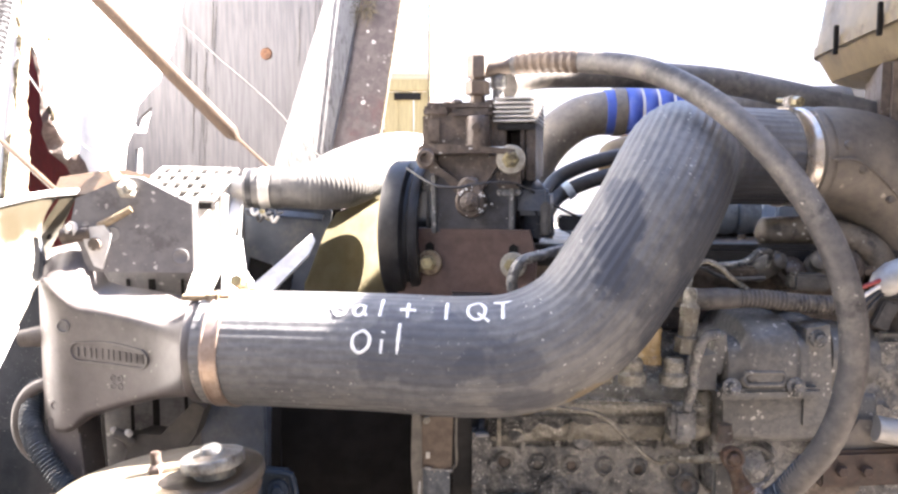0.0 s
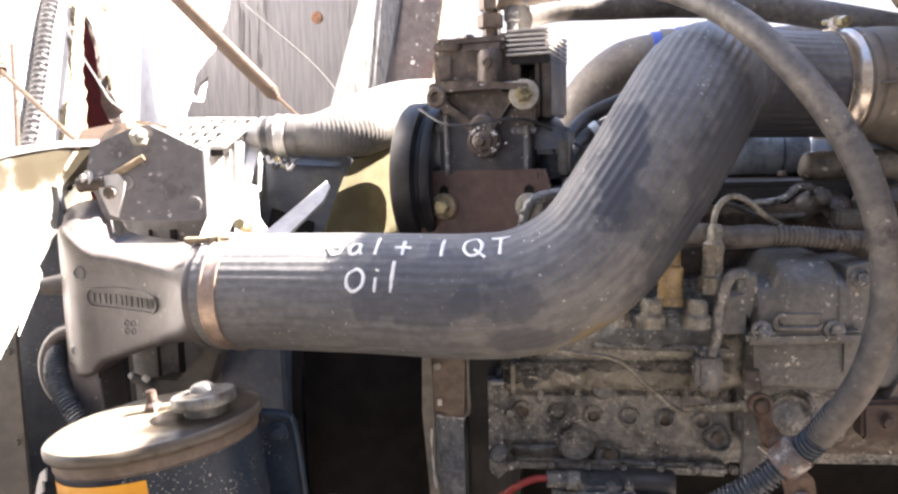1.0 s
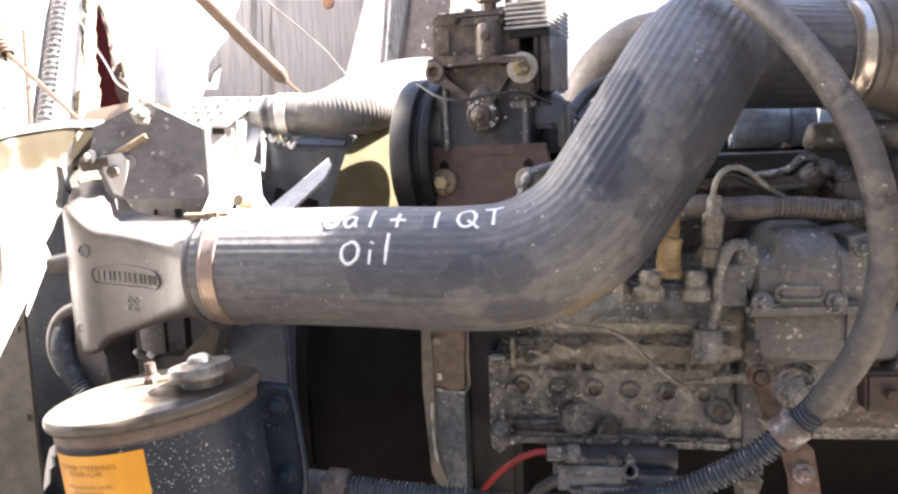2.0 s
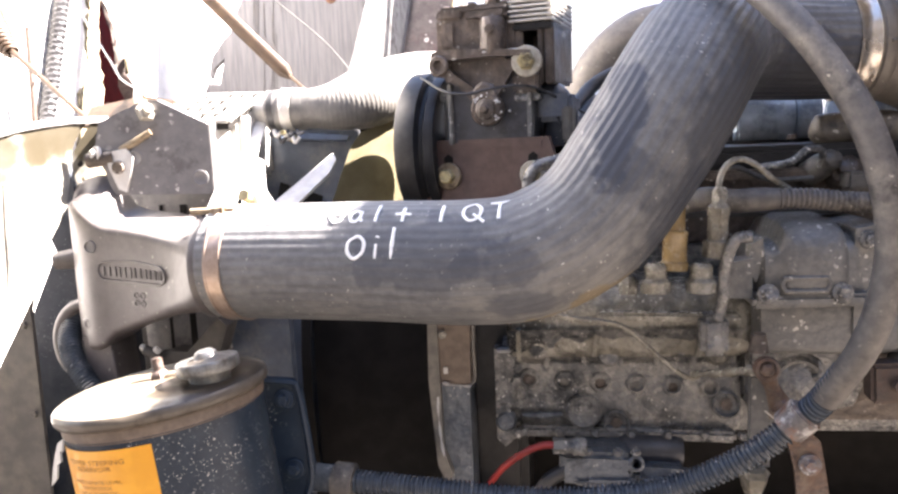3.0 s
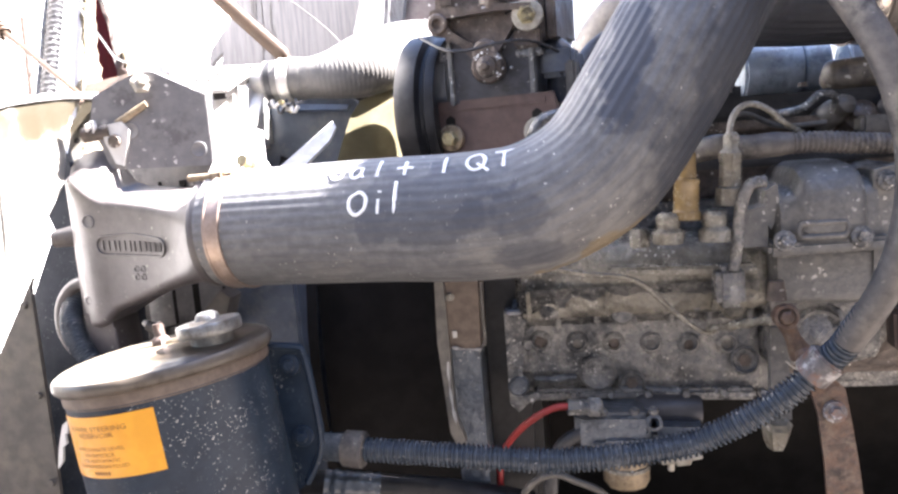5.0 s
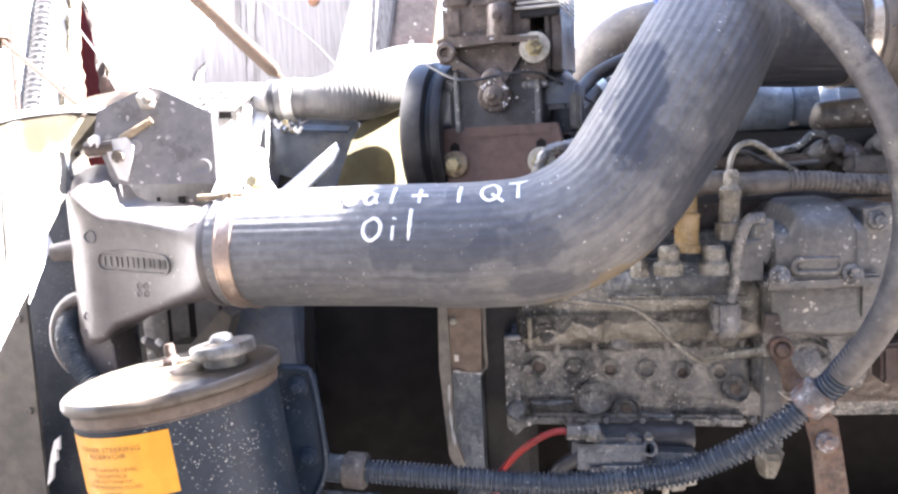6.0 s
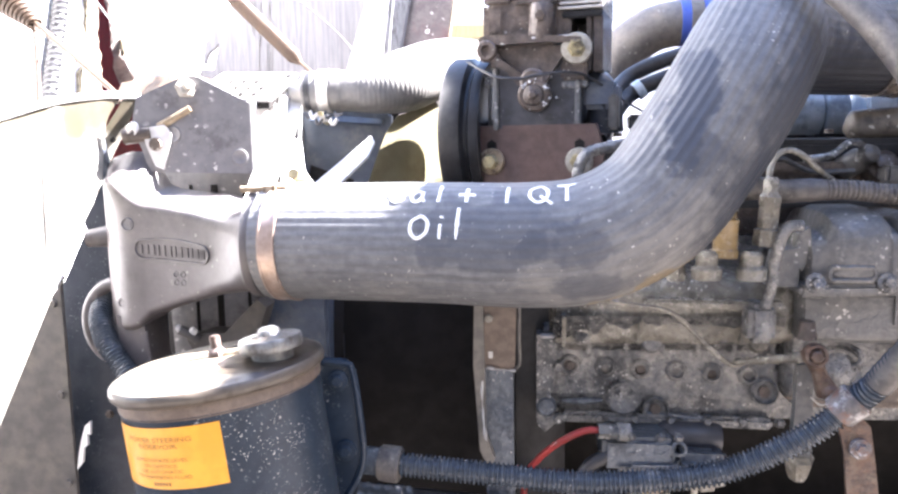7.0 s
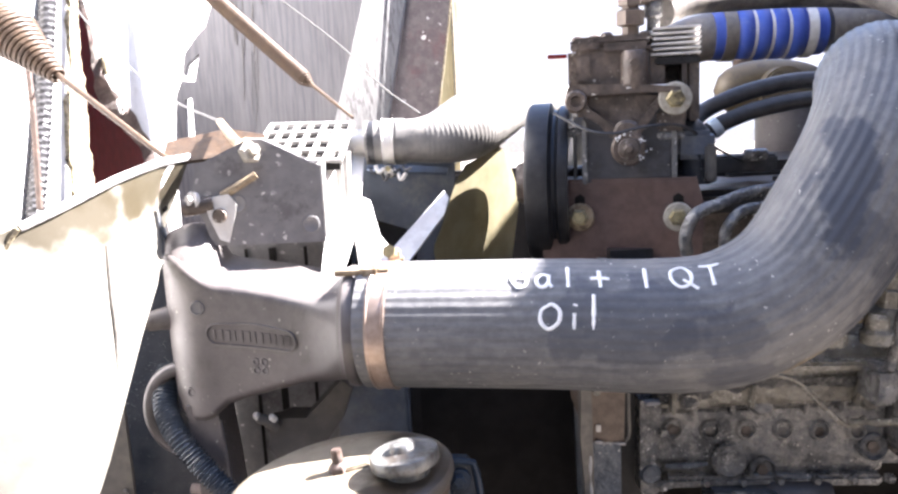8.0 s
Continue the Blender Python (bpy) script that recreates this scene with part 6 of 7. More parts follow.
def build_injection_pump():
    t = thing("injection_pump", (0.18, 1.0, 1.03), "dusty inline fuel injection pump with round plugs", "fuel pump")
    sec = []
    for x, top, bot, front, ex in ((0.033, 1.170, 1.075, 0.995, 5), (0.040, 1.190, 1.062, 0.986, 5), (0.10, 1.192, 1.056, 0.983, 4.5), (0.20, 1.190, 1.052, 0.983, 4.5), (0.315, 1.186, 1.050, 0.983, 4.5), (0.328, 1.180, 1.054, 0.99, 5)):
        sec.append(((x, (front + 1.14) / 2, (top + bot) / 2), (1.14 - front) / 2, (top - bot) / 2, ex))
    body = part("body", superloft(bmesh.new(), sec, 64), M_IRON, t)
    sec = []
    for x, top, bot, front, ex in ((0.046, 1.238, 1.165, 0.975, 5), (0.054, 1.252, 1.160, 0.960, 5), (0.12, 1.256, 1.160, 0.950, 4), (0.20, 1.256, 1.160, 0.947, 4), (0.318, 1.250, 1.160, 0.950, 4), (0.334, 1.246, 1.165, 0.96, 5)):
        sec.append(((x, (front + 1.13) / 2, (top + bot) / 2), (1.13 - front) / 2, (top - bot) / 2, ex))
    deck = part("top_deck", superloft(bmesh.new(), sec, 64), M_OILY, t)
    for i in range(6):
        x = 0.085 + i * 0.042
        part("casting_lump", turned([(0.014, -0.006), (0.012, 0.003), (0.007, 0.006), (0, 0.007)], axis_m((x, 0.962, 1.180 + 0.010 * math.sin(i * 2.3)), (0, -1, 0.4)), 14), M_OILY if i % 2 else M_IRON, deck)
    part("deck_ledge", boxed((0.235, 0.945, 1.222), (0.16, 0.03, 0.010), (0, 1.5, 0)), M_OILY, t, bevel=0.003)
    part("lower_rail", boxed((0.19, 0.985, 1.066), (0.26, 0.03, 0.014), (0, 1.5, 0)), M_IRON, t, bevel=0.004)
    flange = part("mount_flange", upright([(0.030, 1.175), (0.052, 1.175), (0.054, 1.13), (0.047, 1.10), (0.053, 1.06), (0.040, 1.048), (0.030, 1.06)], 0.972, 0.05), M_IRON, t, bevel=0.004)
    for z in (1.135, 1.068):
        bolt((0.055, 0.972, z), (0.3, -1, 0), 0.0065, flange, M_IRON, washer=False)
    for i in range(6):
        x = 0.072 + i * 0.0437
        z = 1.134 - i * 0.0022
        part("plug_boss", turned([(0.0165, -0.006), (0.0130, 0.002), (0.0108, 0.0050), (0.0094, 0.0054), (0.0086, 0.0044), (0.0080, 0.000), (0.0076, -0.001)], axis_m((x, 0.984, z), (0, -1, 0.12)), 24), M_IRON, body)
        part("plug_core", turned([(0.0080, -0.002), (0.0078, 0.0002), (0.0050, 0.0002 + 0.0008 * (i % 3)), (0.0044, 0.0014), (0, 0.0014)], axis_m((x, 0.984, z - 0.001), (0, -1, 0.12)), 14), M_IRON_DARK if i % 2 == 0 else M_TAR, body)
    for x, z, r, hollow in ((0.138, 1.093, 0.022, 0), (0.178, 1.078, 0.0165, 1), (0.309, 1.102, 0.017, 1)):
        part("port", turned([(r, -0.004), (r, 0.006), (r * 0.85, 0.009), (r * 0.72, 0.007 if not hollow else 0.002), (0, 0.007 if not hollow else 0.0)], axis_m((x, 0.982, z), (0, -1, 0.12)), 28), M_IRON, body)
        if hollow:
            part("port_plug", turned([(r * 0.45, 0), (r * 0.45, 0.005), (0, 0.005)], axis_m((x, 0.982, z), (0, -1, 0.12)), 6), M_IRON_DARK, body)
    for i in range(7):
        x = 0.052 + i * 0.0437
        part("rib", boxed((x, 0.980, 1.168), (0.006, 0.016, 0.036), (0, 6 * math.sin(i * 1.7), 0)), M_IRON, body, bevel=0.002)
        part("flange_bolt", turned([(0.0058, -0.004), (0.0058, 0.006), (0.004, 0.008), (0, 0.008)], axis_m((x + 0.012, 0.972, 1.069 - i * 0.0006), (0, -1, 0.2)), 6), M_IRON, body)
    for i in (0, 3, 7):
        x = 0.062 + i * 0.030
        part("deck_web", boxed((x, 0.949, 1.188 + 0.006 * math.sin(i * 2.1)), (0.005, 0.020, 0.040 + 0.012 * math.sin(i * 1.3)), (8, 5 * math.sin(i * 2.9), 0)), M_OILY, deck, bevel=0.002)
    # uneven cast shoulder between the deck and the plugged face
    bm = bmesh.new()
    rows = []
    for i in range(61):
        x = 0.050 + 0.270 * i / 60
        row = []
        for j in range(13):
            f = j / 12
            relief = 0.0075 * noise.noise(Vector((x * 55, f * 3.2, 2.0))) + 0.0035 * noise.noise(Vector((x * 150, f * 9, 5.0)))
            row.append(bm.verts.new((x, 0.943 + 0.046 * f ** 1.3 + relief * f * (1 - f) * 3.2, 1.206 - 0.058 * f)))
        rows.append(row)
    for r0, r1 in zip(rows, rows[1:]):
        for j in range(12):
            bm.faces.new((r0[j], r0[j + 1], r1[j + 1], r1[j]))
    bmesh.ops.solidify(bm, geom=bm.faces[:], thickness=-0.006)
    part("cast_shoulder", bm, M_IRON, body)
    for x0, x1, z0, z1 in ((0.062, 0.112, 1.088, 1.089), (0.165, 0.300, 1.073, 1.063)):
        part("worn_ledge", tubed([(x0, 0.980, z0), ((x0 + x1) / 2, 0.977, (z0 + z1) / 2), (x1, 0.980, z1)], lambda u, a, s: 0.0036 * (0.5 + 1.2 * math.sin(math.pi * u)) ** 0.5, 10, 24), M_BLUE_IRON, body)
    part("flange_foot", turned([(0.012, -0.02), (0.013, 0.002), (0.010, 0.006), (0, 0.007)], axis_m((0.042, 0.974, 1.082), (0, -1, 0.1)), 16), M_BLUE_IRON, flange)
    part("worn_lip", boxed((0.043, 0.966, 1.1755), (0.018, 0.014, 0.004), (0, -2, 0)), M_SCUFF, flange, bevel=0.0015)
    # delivery fittings under the hose
    for x, y, z in ((0.218, 0.905, 1.268), (0.266, 0.903, 1.268)):
        part("delivery_cap", turned([(0.017, 0), (0.017, 0.012), (0.0125, 0.016), (0.0125, 0.028), (0.009, 0.032), (0, 0.032)], axis_m((x, y, z - 0.01), (0, 0, 1)), 10), M_OILY, t, "oily hexagonal cap")
    part("oil_bolt", turned([(0.011, 0), (0.011, 0.014), (0.008, 0.02), (0, 0.02)], axis_m((0.19, 0.93, 1.252), (0, 0, 1)), 8), M_OILY, t)
    part("yellow_sleeve", turned([(0.0155, -0.004), (0.0155, 0.004), (0.0135, 0.006), (0.0135, 0.034), (0.0142, 0.035), (0.0142, 0.039), (0.0105, 0.041), (0.0100, 0.066), (0.008, 0.07)], axis_m((0.2385, 0.912, 1.285), (0.05, 0.06, 1)), 20), M_AMBER, t, "yellowed plastic sleeve", bevel=0.002)
    part("line_fitting", turned([(0.015, 0), (0.015, 0.018), (0.0115, 0.02), (0.0115, 0.045), (0.0125, 0.047), (0.0125, 0.055), (0.008, 0.060), (0.007, 0.068)], axis_m((0.284, 0.915, 1.294), (0.06, 0, 1)), 8), M_OILY, t)
    part("fuel_line", tubed([(0.288, 0.918, 1.355), (0.290, 0.93, 1.375), (0.299, 0.94, 1.392), (0.315, 0.95, 1.399), (0.332, 0.95, 1.393), (0.352, 0.955, 1.376), (0.375, 0.97, 1.362)], 0.0035, 10, 40), M_OILY, t, "dusty bent fuel line")
    part("fuel_line", tubed([(0.291, 0.93, 1.360), (0.296, 0.95, 1.384), (0.320, 0.98, 1.388), (0.36, 1.0, 1.372), (0.41, 1.0, 1.372)], 0.0030, 8, 30), M_WIRE, t)
    part("line_nut", turned([(0.0085, 0), (0.0085, 0.014), (0.006, 0.018), (0.0045, 0.019)], axis_m((0.288, 0.918, 1.352), (0.05, 0, 1)), 6), M_OILY, t)
    part("lever_arm", tubed([(0.318, 0.90, 1.318), (0.302, 0.90, 1.315), (0.292, 0.90, 1.29), (0.289, 0.905, 1.25), (0.285, 0.91, 1.225)], 0.0065, 10, 24), M_IRON, t)
    part("lever_foot", boxed((0.282, 0.925, 1.205), (0.03, 0.04, 0.045)), M_IRON, t, bevel=0.006)
    part("cover_plate", upright([(0.293, 1.245), (0.325, 1.245), (0.325, 1.290), (0.300, 1.285)], 0.925, 0.03), M_COVER, t, bevel=0.002)
    part("leak_wire", tubed([(0.06, 0.91, 1.242), (0.091, 0.90, 1.238), (0.127, 0.90, 1.23), (0.181, 0.91, 1.218), (0.22, 0.925, 1.181), (0.258, 0.94, 1.148), (0.28, 0.945, 1.155)], 0.0030, 6, 40), M_OILY, t, "thin bent steel line")
    return t


def build_governor():
    t = thing("pump_governor", (0.42, 0.98, 1.10), "dusty cast governor housing with rounded top", "governor")
    def shell(rows):
        sec = []
        for x, top, bot, front, ex in rows:
            sec.append(((x, (front + 1.08) / 2, (top + bot) / 2), (1.08 - front) / 2, (top - bot) / 2, ex))
        return superloft(bmesh.new(), sec, 64)

    part("lower_case", shell(((0.332, 1.238, 1.180, 0.945, 7), (0.337, 1.243, 1.176, 0.933, 7), (0.40, 1.243, 1.174, 0.929, 7), (0.46, 1.243, 1.174, 0.929, 7), (0.525, 1.24, 1.178, 0.935, 7), (0.532, 1.235, 1.182, 0.945, 7))), M_COVER, t)
    part("under_case", shell(((0.330, 1.195, 1.105, 0.972, 6), (0.336, 1.2, 1.096, 0.962, 6), (0.40, 1.2, 1.090, 0.958, 6), (0.45, 1.2, 1.10, 0.962, 6), (0.462, 1.19, 1.115, 0.972, 6))), M_IRON, t)
    part("inner_case", boxed((0.44, 1.03, 1.15), (0.20, 0.10, 0.14)), M_IRON_DARK, t, bevel=0.01)
    part("small_clip", tubed([(0.398, 0.955, 1.168), (0.404, 0.945, 1.164), (0.406, 0.944, 1.152), (0.400, 0.95, 1.145)], 0.0030, 8, 14), M_IRON, t)
    part("thin_wire", tubed([(0.330, 0.885, 1.128), (0.345, 0.895, 1.116), (0.37, 0.92, 1.114), (0.395, 0.945, 1.120)], 0.0010, 6, 20), M_TANK, t)
    part("dome", shell(((0.334, 1.290, 1.225, 0.930, 5), (0.338, 1.302, 1.225, 0.922, 5), (0.353, 1.306, 1.225, 0.918, 4.5), (0.360, 1.326, 1.225, 0.913, 3.4), (0.368, 1.331, 1.225, 0.911, 3.2), (0.412, 1.331, 1.225, 0.911, 3.2), (0.420, 1.326, 1.225, 0.914, 3.4), (0.424, 1.315, 1.225, 0.920, 4), (0.436, 1.312, 1.225, 0.922, 5))), M_COVER, t)
    part("flange", boxed((0.385, 0.935, 1.243), (0.125, 0.05, 0.014), (0, -1, 0)), M_COVER, t, bevel=0.004)
    loop = [(0.378 + 0.018 * math.copysign(1, math.cos(a)) + 0.007 * math.cos(a), 0.912, 1.262 + 0.0075 * math.sin(a)) for a in [2 * math.pi * (k + 0.5) / 16 for k in range(17)]]
    part("slot_rim", tubed(loop, 0.0028, 8, 60), M_COVER, t)
    part("slot_pad", boxed((0.378, 0.922, 1.262), (0.050, 0.018, 0.016)), M_COVER, t, bevel=0.006)
    for x in (0.338, 0.415):
        bolt((x, 0.910, 1.252), (0, -1, 0.2), 0.0065, t, M_IRON)
    part("side_lug", upright([(0.325, 1.305), (0.337, 1.312), (0.340, 1.285), (0.330, 1.262), (0.322, 1.275)], 0.930, 0.03), M_COVER, t, bevel=0.003)
    part("rear_case", upright([(0.432, 1.320), (0.460, 1.325), (0.470, 1.20), (0.432, 1.20)], 0.925, 0.14), M_COVER, t, bevel=0.008)
    bolt((0.445, 0.922, 1.308), (0, -1, 0.1), 0.006, t, M_IRON)
    part("round_cover", turned([(0.030, -0.02), (0.030, 0.002), (0.026, 0.006), (0.022, 0.004), (0.016, 0.009), (0, 0.010)], axis_m((0.385, 0.958, 1.138), (0, -1, 0.05)), 36), M_IRON, t, "dusty round cover")
    part("end_cap", rodded((0.46, 0.97, 1.28), (0.53, 0.97, 1.275), 0.045, 0.040, 28), M_COVER, t, bevel=0.006)
    part("drain_bracket", upright([(0.318, 1.162), (0.335, 1.162), (0.338, 1.06), (0.316, 1.06)], 0.895, 0.012), M_COVER, t, bevel=0.002)
    lever = part("lever", tubed([(0.326, 0.878, 1.185), (0.332, 0.876, 1.165), (0.345, 0.879, 1.136)], lambda u, a, s: 0.0100 + 0.0022 * math.cos(u * 6.28) + 0.0008 * math.sin(3 * a), 16, 24), M_RUSTY, t, "rusty lever")
    part("lever_ring", turned([(0.0130, -0.004), (0.0135, 0.004), (0.012, 0.007), (0.009, 0.007), (0.008, 0.003)], axis_m((0.327, 0.872, 1.180), (0, -1, 0.1)), 24), M_RUSTY, lever)
    part("lever_bolt", turned([(0.0075, 0), (0.0075, 0.006), (0.005, 0.008), (0, 0.008)], axis_m((0.327, 0.869, 1.180), (0, -1, 0)), 6), M_RUSTY, lever)
    part("lever_end", turned([(0.009, -0.01), (0.010, 0.004), (0.006, 0.008), (0, 0.008)], axis_m((0.345, 0.872, 1.138), (0, -1, 0)), 10), M_RUSTY, lever)
    part("link_arm", tubed([(0.262, 0.942, 1.152), (0.285, 0.918, 1.160), (0.305, 0.894, 1.170), (0.322, 0.880, 1.176)], lambda u, a, s: 0.0032 + 0.003 * u + 0.0008 * math.sin(s * 260), 10, 30), M_OILY, t, "dusty tan link arm")
    part("shaft_stub", rodded((0.322, 0.885, 1.215), (0.322, 0.885, 1.195), 0.008, 0.011, 12), M_IRON_DARK, t)


def build_lift_pump():
    t = thing("lift_pump", (0.17, 0.93, 1.0), "small blue-grey fuel lift pump under the injection pump", "lift pump")
    part("upper_body", boxed((0.150, 0.955, 1.042), (0.086, 0.07, 0.040), (0, 1.5, 0)), M_BLUE_IRON, t, bevel=0.006)
    part("lower_body", boxed((0.165, 0.945, 1.020), (0.060, 0.06, 0.036)), M_BLUE_IRON, t, bevel=0.006)
    part("side_lobe", turned([(0.0, -0.044), (0.016, -0.043), (0.021, -0.036), (0.021, 0.026), (0.018, 0.034), (0, 0.036)], axis_m((0.222, 0.975, 1.046), (1, 0, -0.04)), 20), M_CASE, t)
    part("outlet_lobe", boxed((0.226, 0.950, 1.022), (0.070, 0.05, 0.034), (0, 2, 0)), M_BLUE_IRON, t, bevel=0.010)
    part("seam", boxed((0.176, 0.916, 1.026), (0.100, 0.006, 0.005), (0, 1.5, 0)), M_IRON, t, bevel=0.0015)
    for x in (0.140, 0.175, 0.196):
        bolt((x, 0.925, 1.060), (0, -0.3, 1), 0.0055, t, M_IRON, washer=False)
        part("screw_well", turned([(0.0095, -0.006), (0.0095, 0.001), (0.0065, 0.002), (0.006, -0.004)], axis_m((x, 0.922, 1.050), (0, -1, 0.2)), 14), M_BLUE_IRON, t)
    part("inlet_nut", turned([(0.0095, 0), (0.0095, 0.014), (0.008, 0.016), (0, 0.016)], axis_m((0.100, 0.915, 1.074), (1, 0.1, -0.05)), 6), M_COVER, t)
    part("inlet_body", turned([(0.0085, 0), (0.0085, 0.008), (0.011, 0.009), (0.011, 0.022), (0.007, 0.024)], axis_m((0.115, 0.917, 1.073), (1, 0.1, -0.08)), 14), M_IRON, t)
    bowl = part("sediment_bowl", turned([(0.0, -0.012), (0.024, -0.012), (0.027, -0.008), (0.027, 0.022), (0.024, 0.025), (0.020, 0.030), (0, 0.030)], axis_m((0.164, 0.945, 0.980), (0, 0, 1)), 10), M_TARNISH, t, "dirty brass sediment bowl")
    part("bowl_ring", turned([(0.026, 0), (0.0285, 0.001), (0.0285, 0.005), (0.026, 0.006)], axis_m((0.164, 0.945, 0.988), (0, 0, 1)), 24), M_OILY, bowl)
    part("drain_fitting", turned([(0.006, -0.022), (0.007, -0.008), (0.010, -0.006), (0.010, 0.008), (0.006, 0.010), (0.005, 0.022)], axis_m((0.222, 0.90, 1.018), (1, 0, 0.12)), 8), M_WASHER, t, "pale hexagonal fitting")
    part("drain_spout", rodded((0.211, 0.90, 1.016), (0.210, 0.90, 1.003), 0.0042, 0.0036, 10), M_WASHER, t)
    part("vent_tube", tubed([(0.035, 0.90, 0.955), (0.047, 0.90, 0.980), (0.063, 0.90, 0.995), (0.083, 0.90, 1.000), (0.103, 0.90, 0.992), (0.131, 0.90, 0.979), (0.15, 0.90, 0.955)], 0.0042, 10, 30), M_TAR, t, "grey looped vent tube")
    part("return_pipe", tubed([(0.12, 0.93, 1.04), (0.09, 0.93, 1.02), (0.075, 0.94, 0.97), (0.07, 0.95, 0.85)], 0.009, 12, 20), M_BLACK, t)


def build_turbo():
    t = thing("turbocharger", (0.30, 1.45, 1.30), "brown dusty turbocharger housing behind the hoses", "turbocharger")
    c = Vector((0.385, 1.50, 1.535))
    part("volute", tubed([c + Vector((0.070 * math.cos(a), 0, 0.020 * math.sin(a))) for a in [math.pi * k / 8 for k in range(17)]], lambda u, a, s: 0.026 + 0.014 * u, 20, 60), M_TAN, t)
    part("centre", rodded((0.385, 1.44, 1.53), (0.385, 1.56, 1.53), 0.04, 0.036, 28), M_TAN, t, bevel=0.004)
    part("canister", rodded((0.405, 1.48, 1.51), (0.405, 1.48, 1.39), 0.055, 0.053, 30), M_PLASTIC, t, bevel=0.006)
    part("outlet_flange", rodded((0.375, 1.62, 1.575), (0.375, 1.62, 1.592), 0.018, 0.020, 16), M_RUST_DARK, t, bevel=0.003)
    part("riser", rodded((0.375, 1.62, 1.53), (0.375, 1.62, 1.58), 0.012, 0.013, 12), M_RUST_DARK, t)


def build_sensor_box():
    t = thing("sensor_box", (0.20, 1.15, 1.415), "small black sensor box with a bracket", "sensor")
    part("case", boxed((0.205, 1.15, 1.436), (0.085, 0.05, 0.022), (0, 0, -4)), M_BLACK, t, bevel=0.003)
    part("tab", boxed((0.215, 1.12, 1.448), (0.03, 0.012, 0.014), (20, 0, -4)), M_IRON, t, bevel=0.002)


build_engine()
build_turbo()
build_sensor_box()
build_front_case()
build_injection_pump()
build_governor()
build_lift_pump()
solo("red_air_line", tubed([(0.112, 0.916, 1.074), (0.085, 0.916, 1.073), (0.055, 0.922, 1.055), (0.030, 0.94, 1.025), (0.015, 0.955, 0.99), (0.01, 0.96, 0.90)], 0.0042, 12, 40), M_REDHOSE, "thin red rubber line curving to the lift pump", "hose")
solo("harness_conduit", tubed([(0.24, 0.985, 1.345), (0.279, 0.955, 1.355), (0.31, 0.95, 1.352), (0.345, 0.95, 1.353), (0.392, 0.95, 1.352), (0.45, 0.95, 1.346), (0.60, 0.95, 1.340)], lambda u, a, s: 0.0112 + 0.0022 * max(0.0, min(1.0, (0.135 - s) / 0.02)) + (0.0009 * math.tanh(3 * math.cos(2 * math.pi * s / 0.0055)) if s > 0.13 else 0), 18, 420), M_AC, "dusty corrugated harness conduit along the pump", "conduit")
solo("drain_cock", turned([(0, -0.022), (0.009, -0.022), (0.013, -0.012), (0.016, 0.004), (0.012, 0.010), (0, 0.010)], axis_m((0.317, 0.875, 1.058), (0, -0.2, 1)), 6), M_OILY, "yellowed hexagonal drain plug under the pump", "plug")


# ---- oil lines beside the compressor ----
solo("oil_line", tubed([(0.082, 0.965, 1.352), (0.078, 0.955, 1.375), (0.088, 0.952, 1.398), (0.115, 0.965, 1.405), (0.16, 1.0, 1.412), (0.22, 1.03, 1.415)], 0.0072, 12, 40), M_IRON, "bent steel oil line rising behind the hose", "pipe", group="oil lines")
solo("oil_line", tubed([(0.125, 0.965, 1.352), (0.124, 0.96, 1.376), (0.138, 0.96, 1.395), (0.165, 0.98, 1.398), (0.20, 1.01, 1.392)], 0.0066, 12, 40), M_IRON, "bent steel oil line rising behind the hose", "pipe", group="oil lines")
for dy, dz in ((0.0, 0.0), (-0.022, -0.026)):
    solo("coolant_hose", tubed([(0.118, 1.13 + dy, 1.440 + dz), (0.140, 1.17 + dy, 1.470 + dz), (0.166, 1.20 + dy, 1.500 + dz), (0.200, 1.20 + dy, 1.518 + dz), (0.250, 1.20 + dy, 1.533 + dz), (0.322, 1.20 + dy, 1.541 + dz), (0.42, 1.21 + dy, 1.53 + dz)], 0.0115, 16, 50), M_BLACK, "black rubber coolant hose behind the ribbed hose", "hose", group="coolant hoses")


solo("hose_clip", turned([(0.0122, -0.006), (0.0140, -0.006), (0.0140, 0.006), (0.0122, 0.006)], axis_m((0.181, 1.178, 1.483), (0.8, 0, 0.55)), 20), M_CANISTER, "narrow grey clip round the coolant hose", "hose clamp")


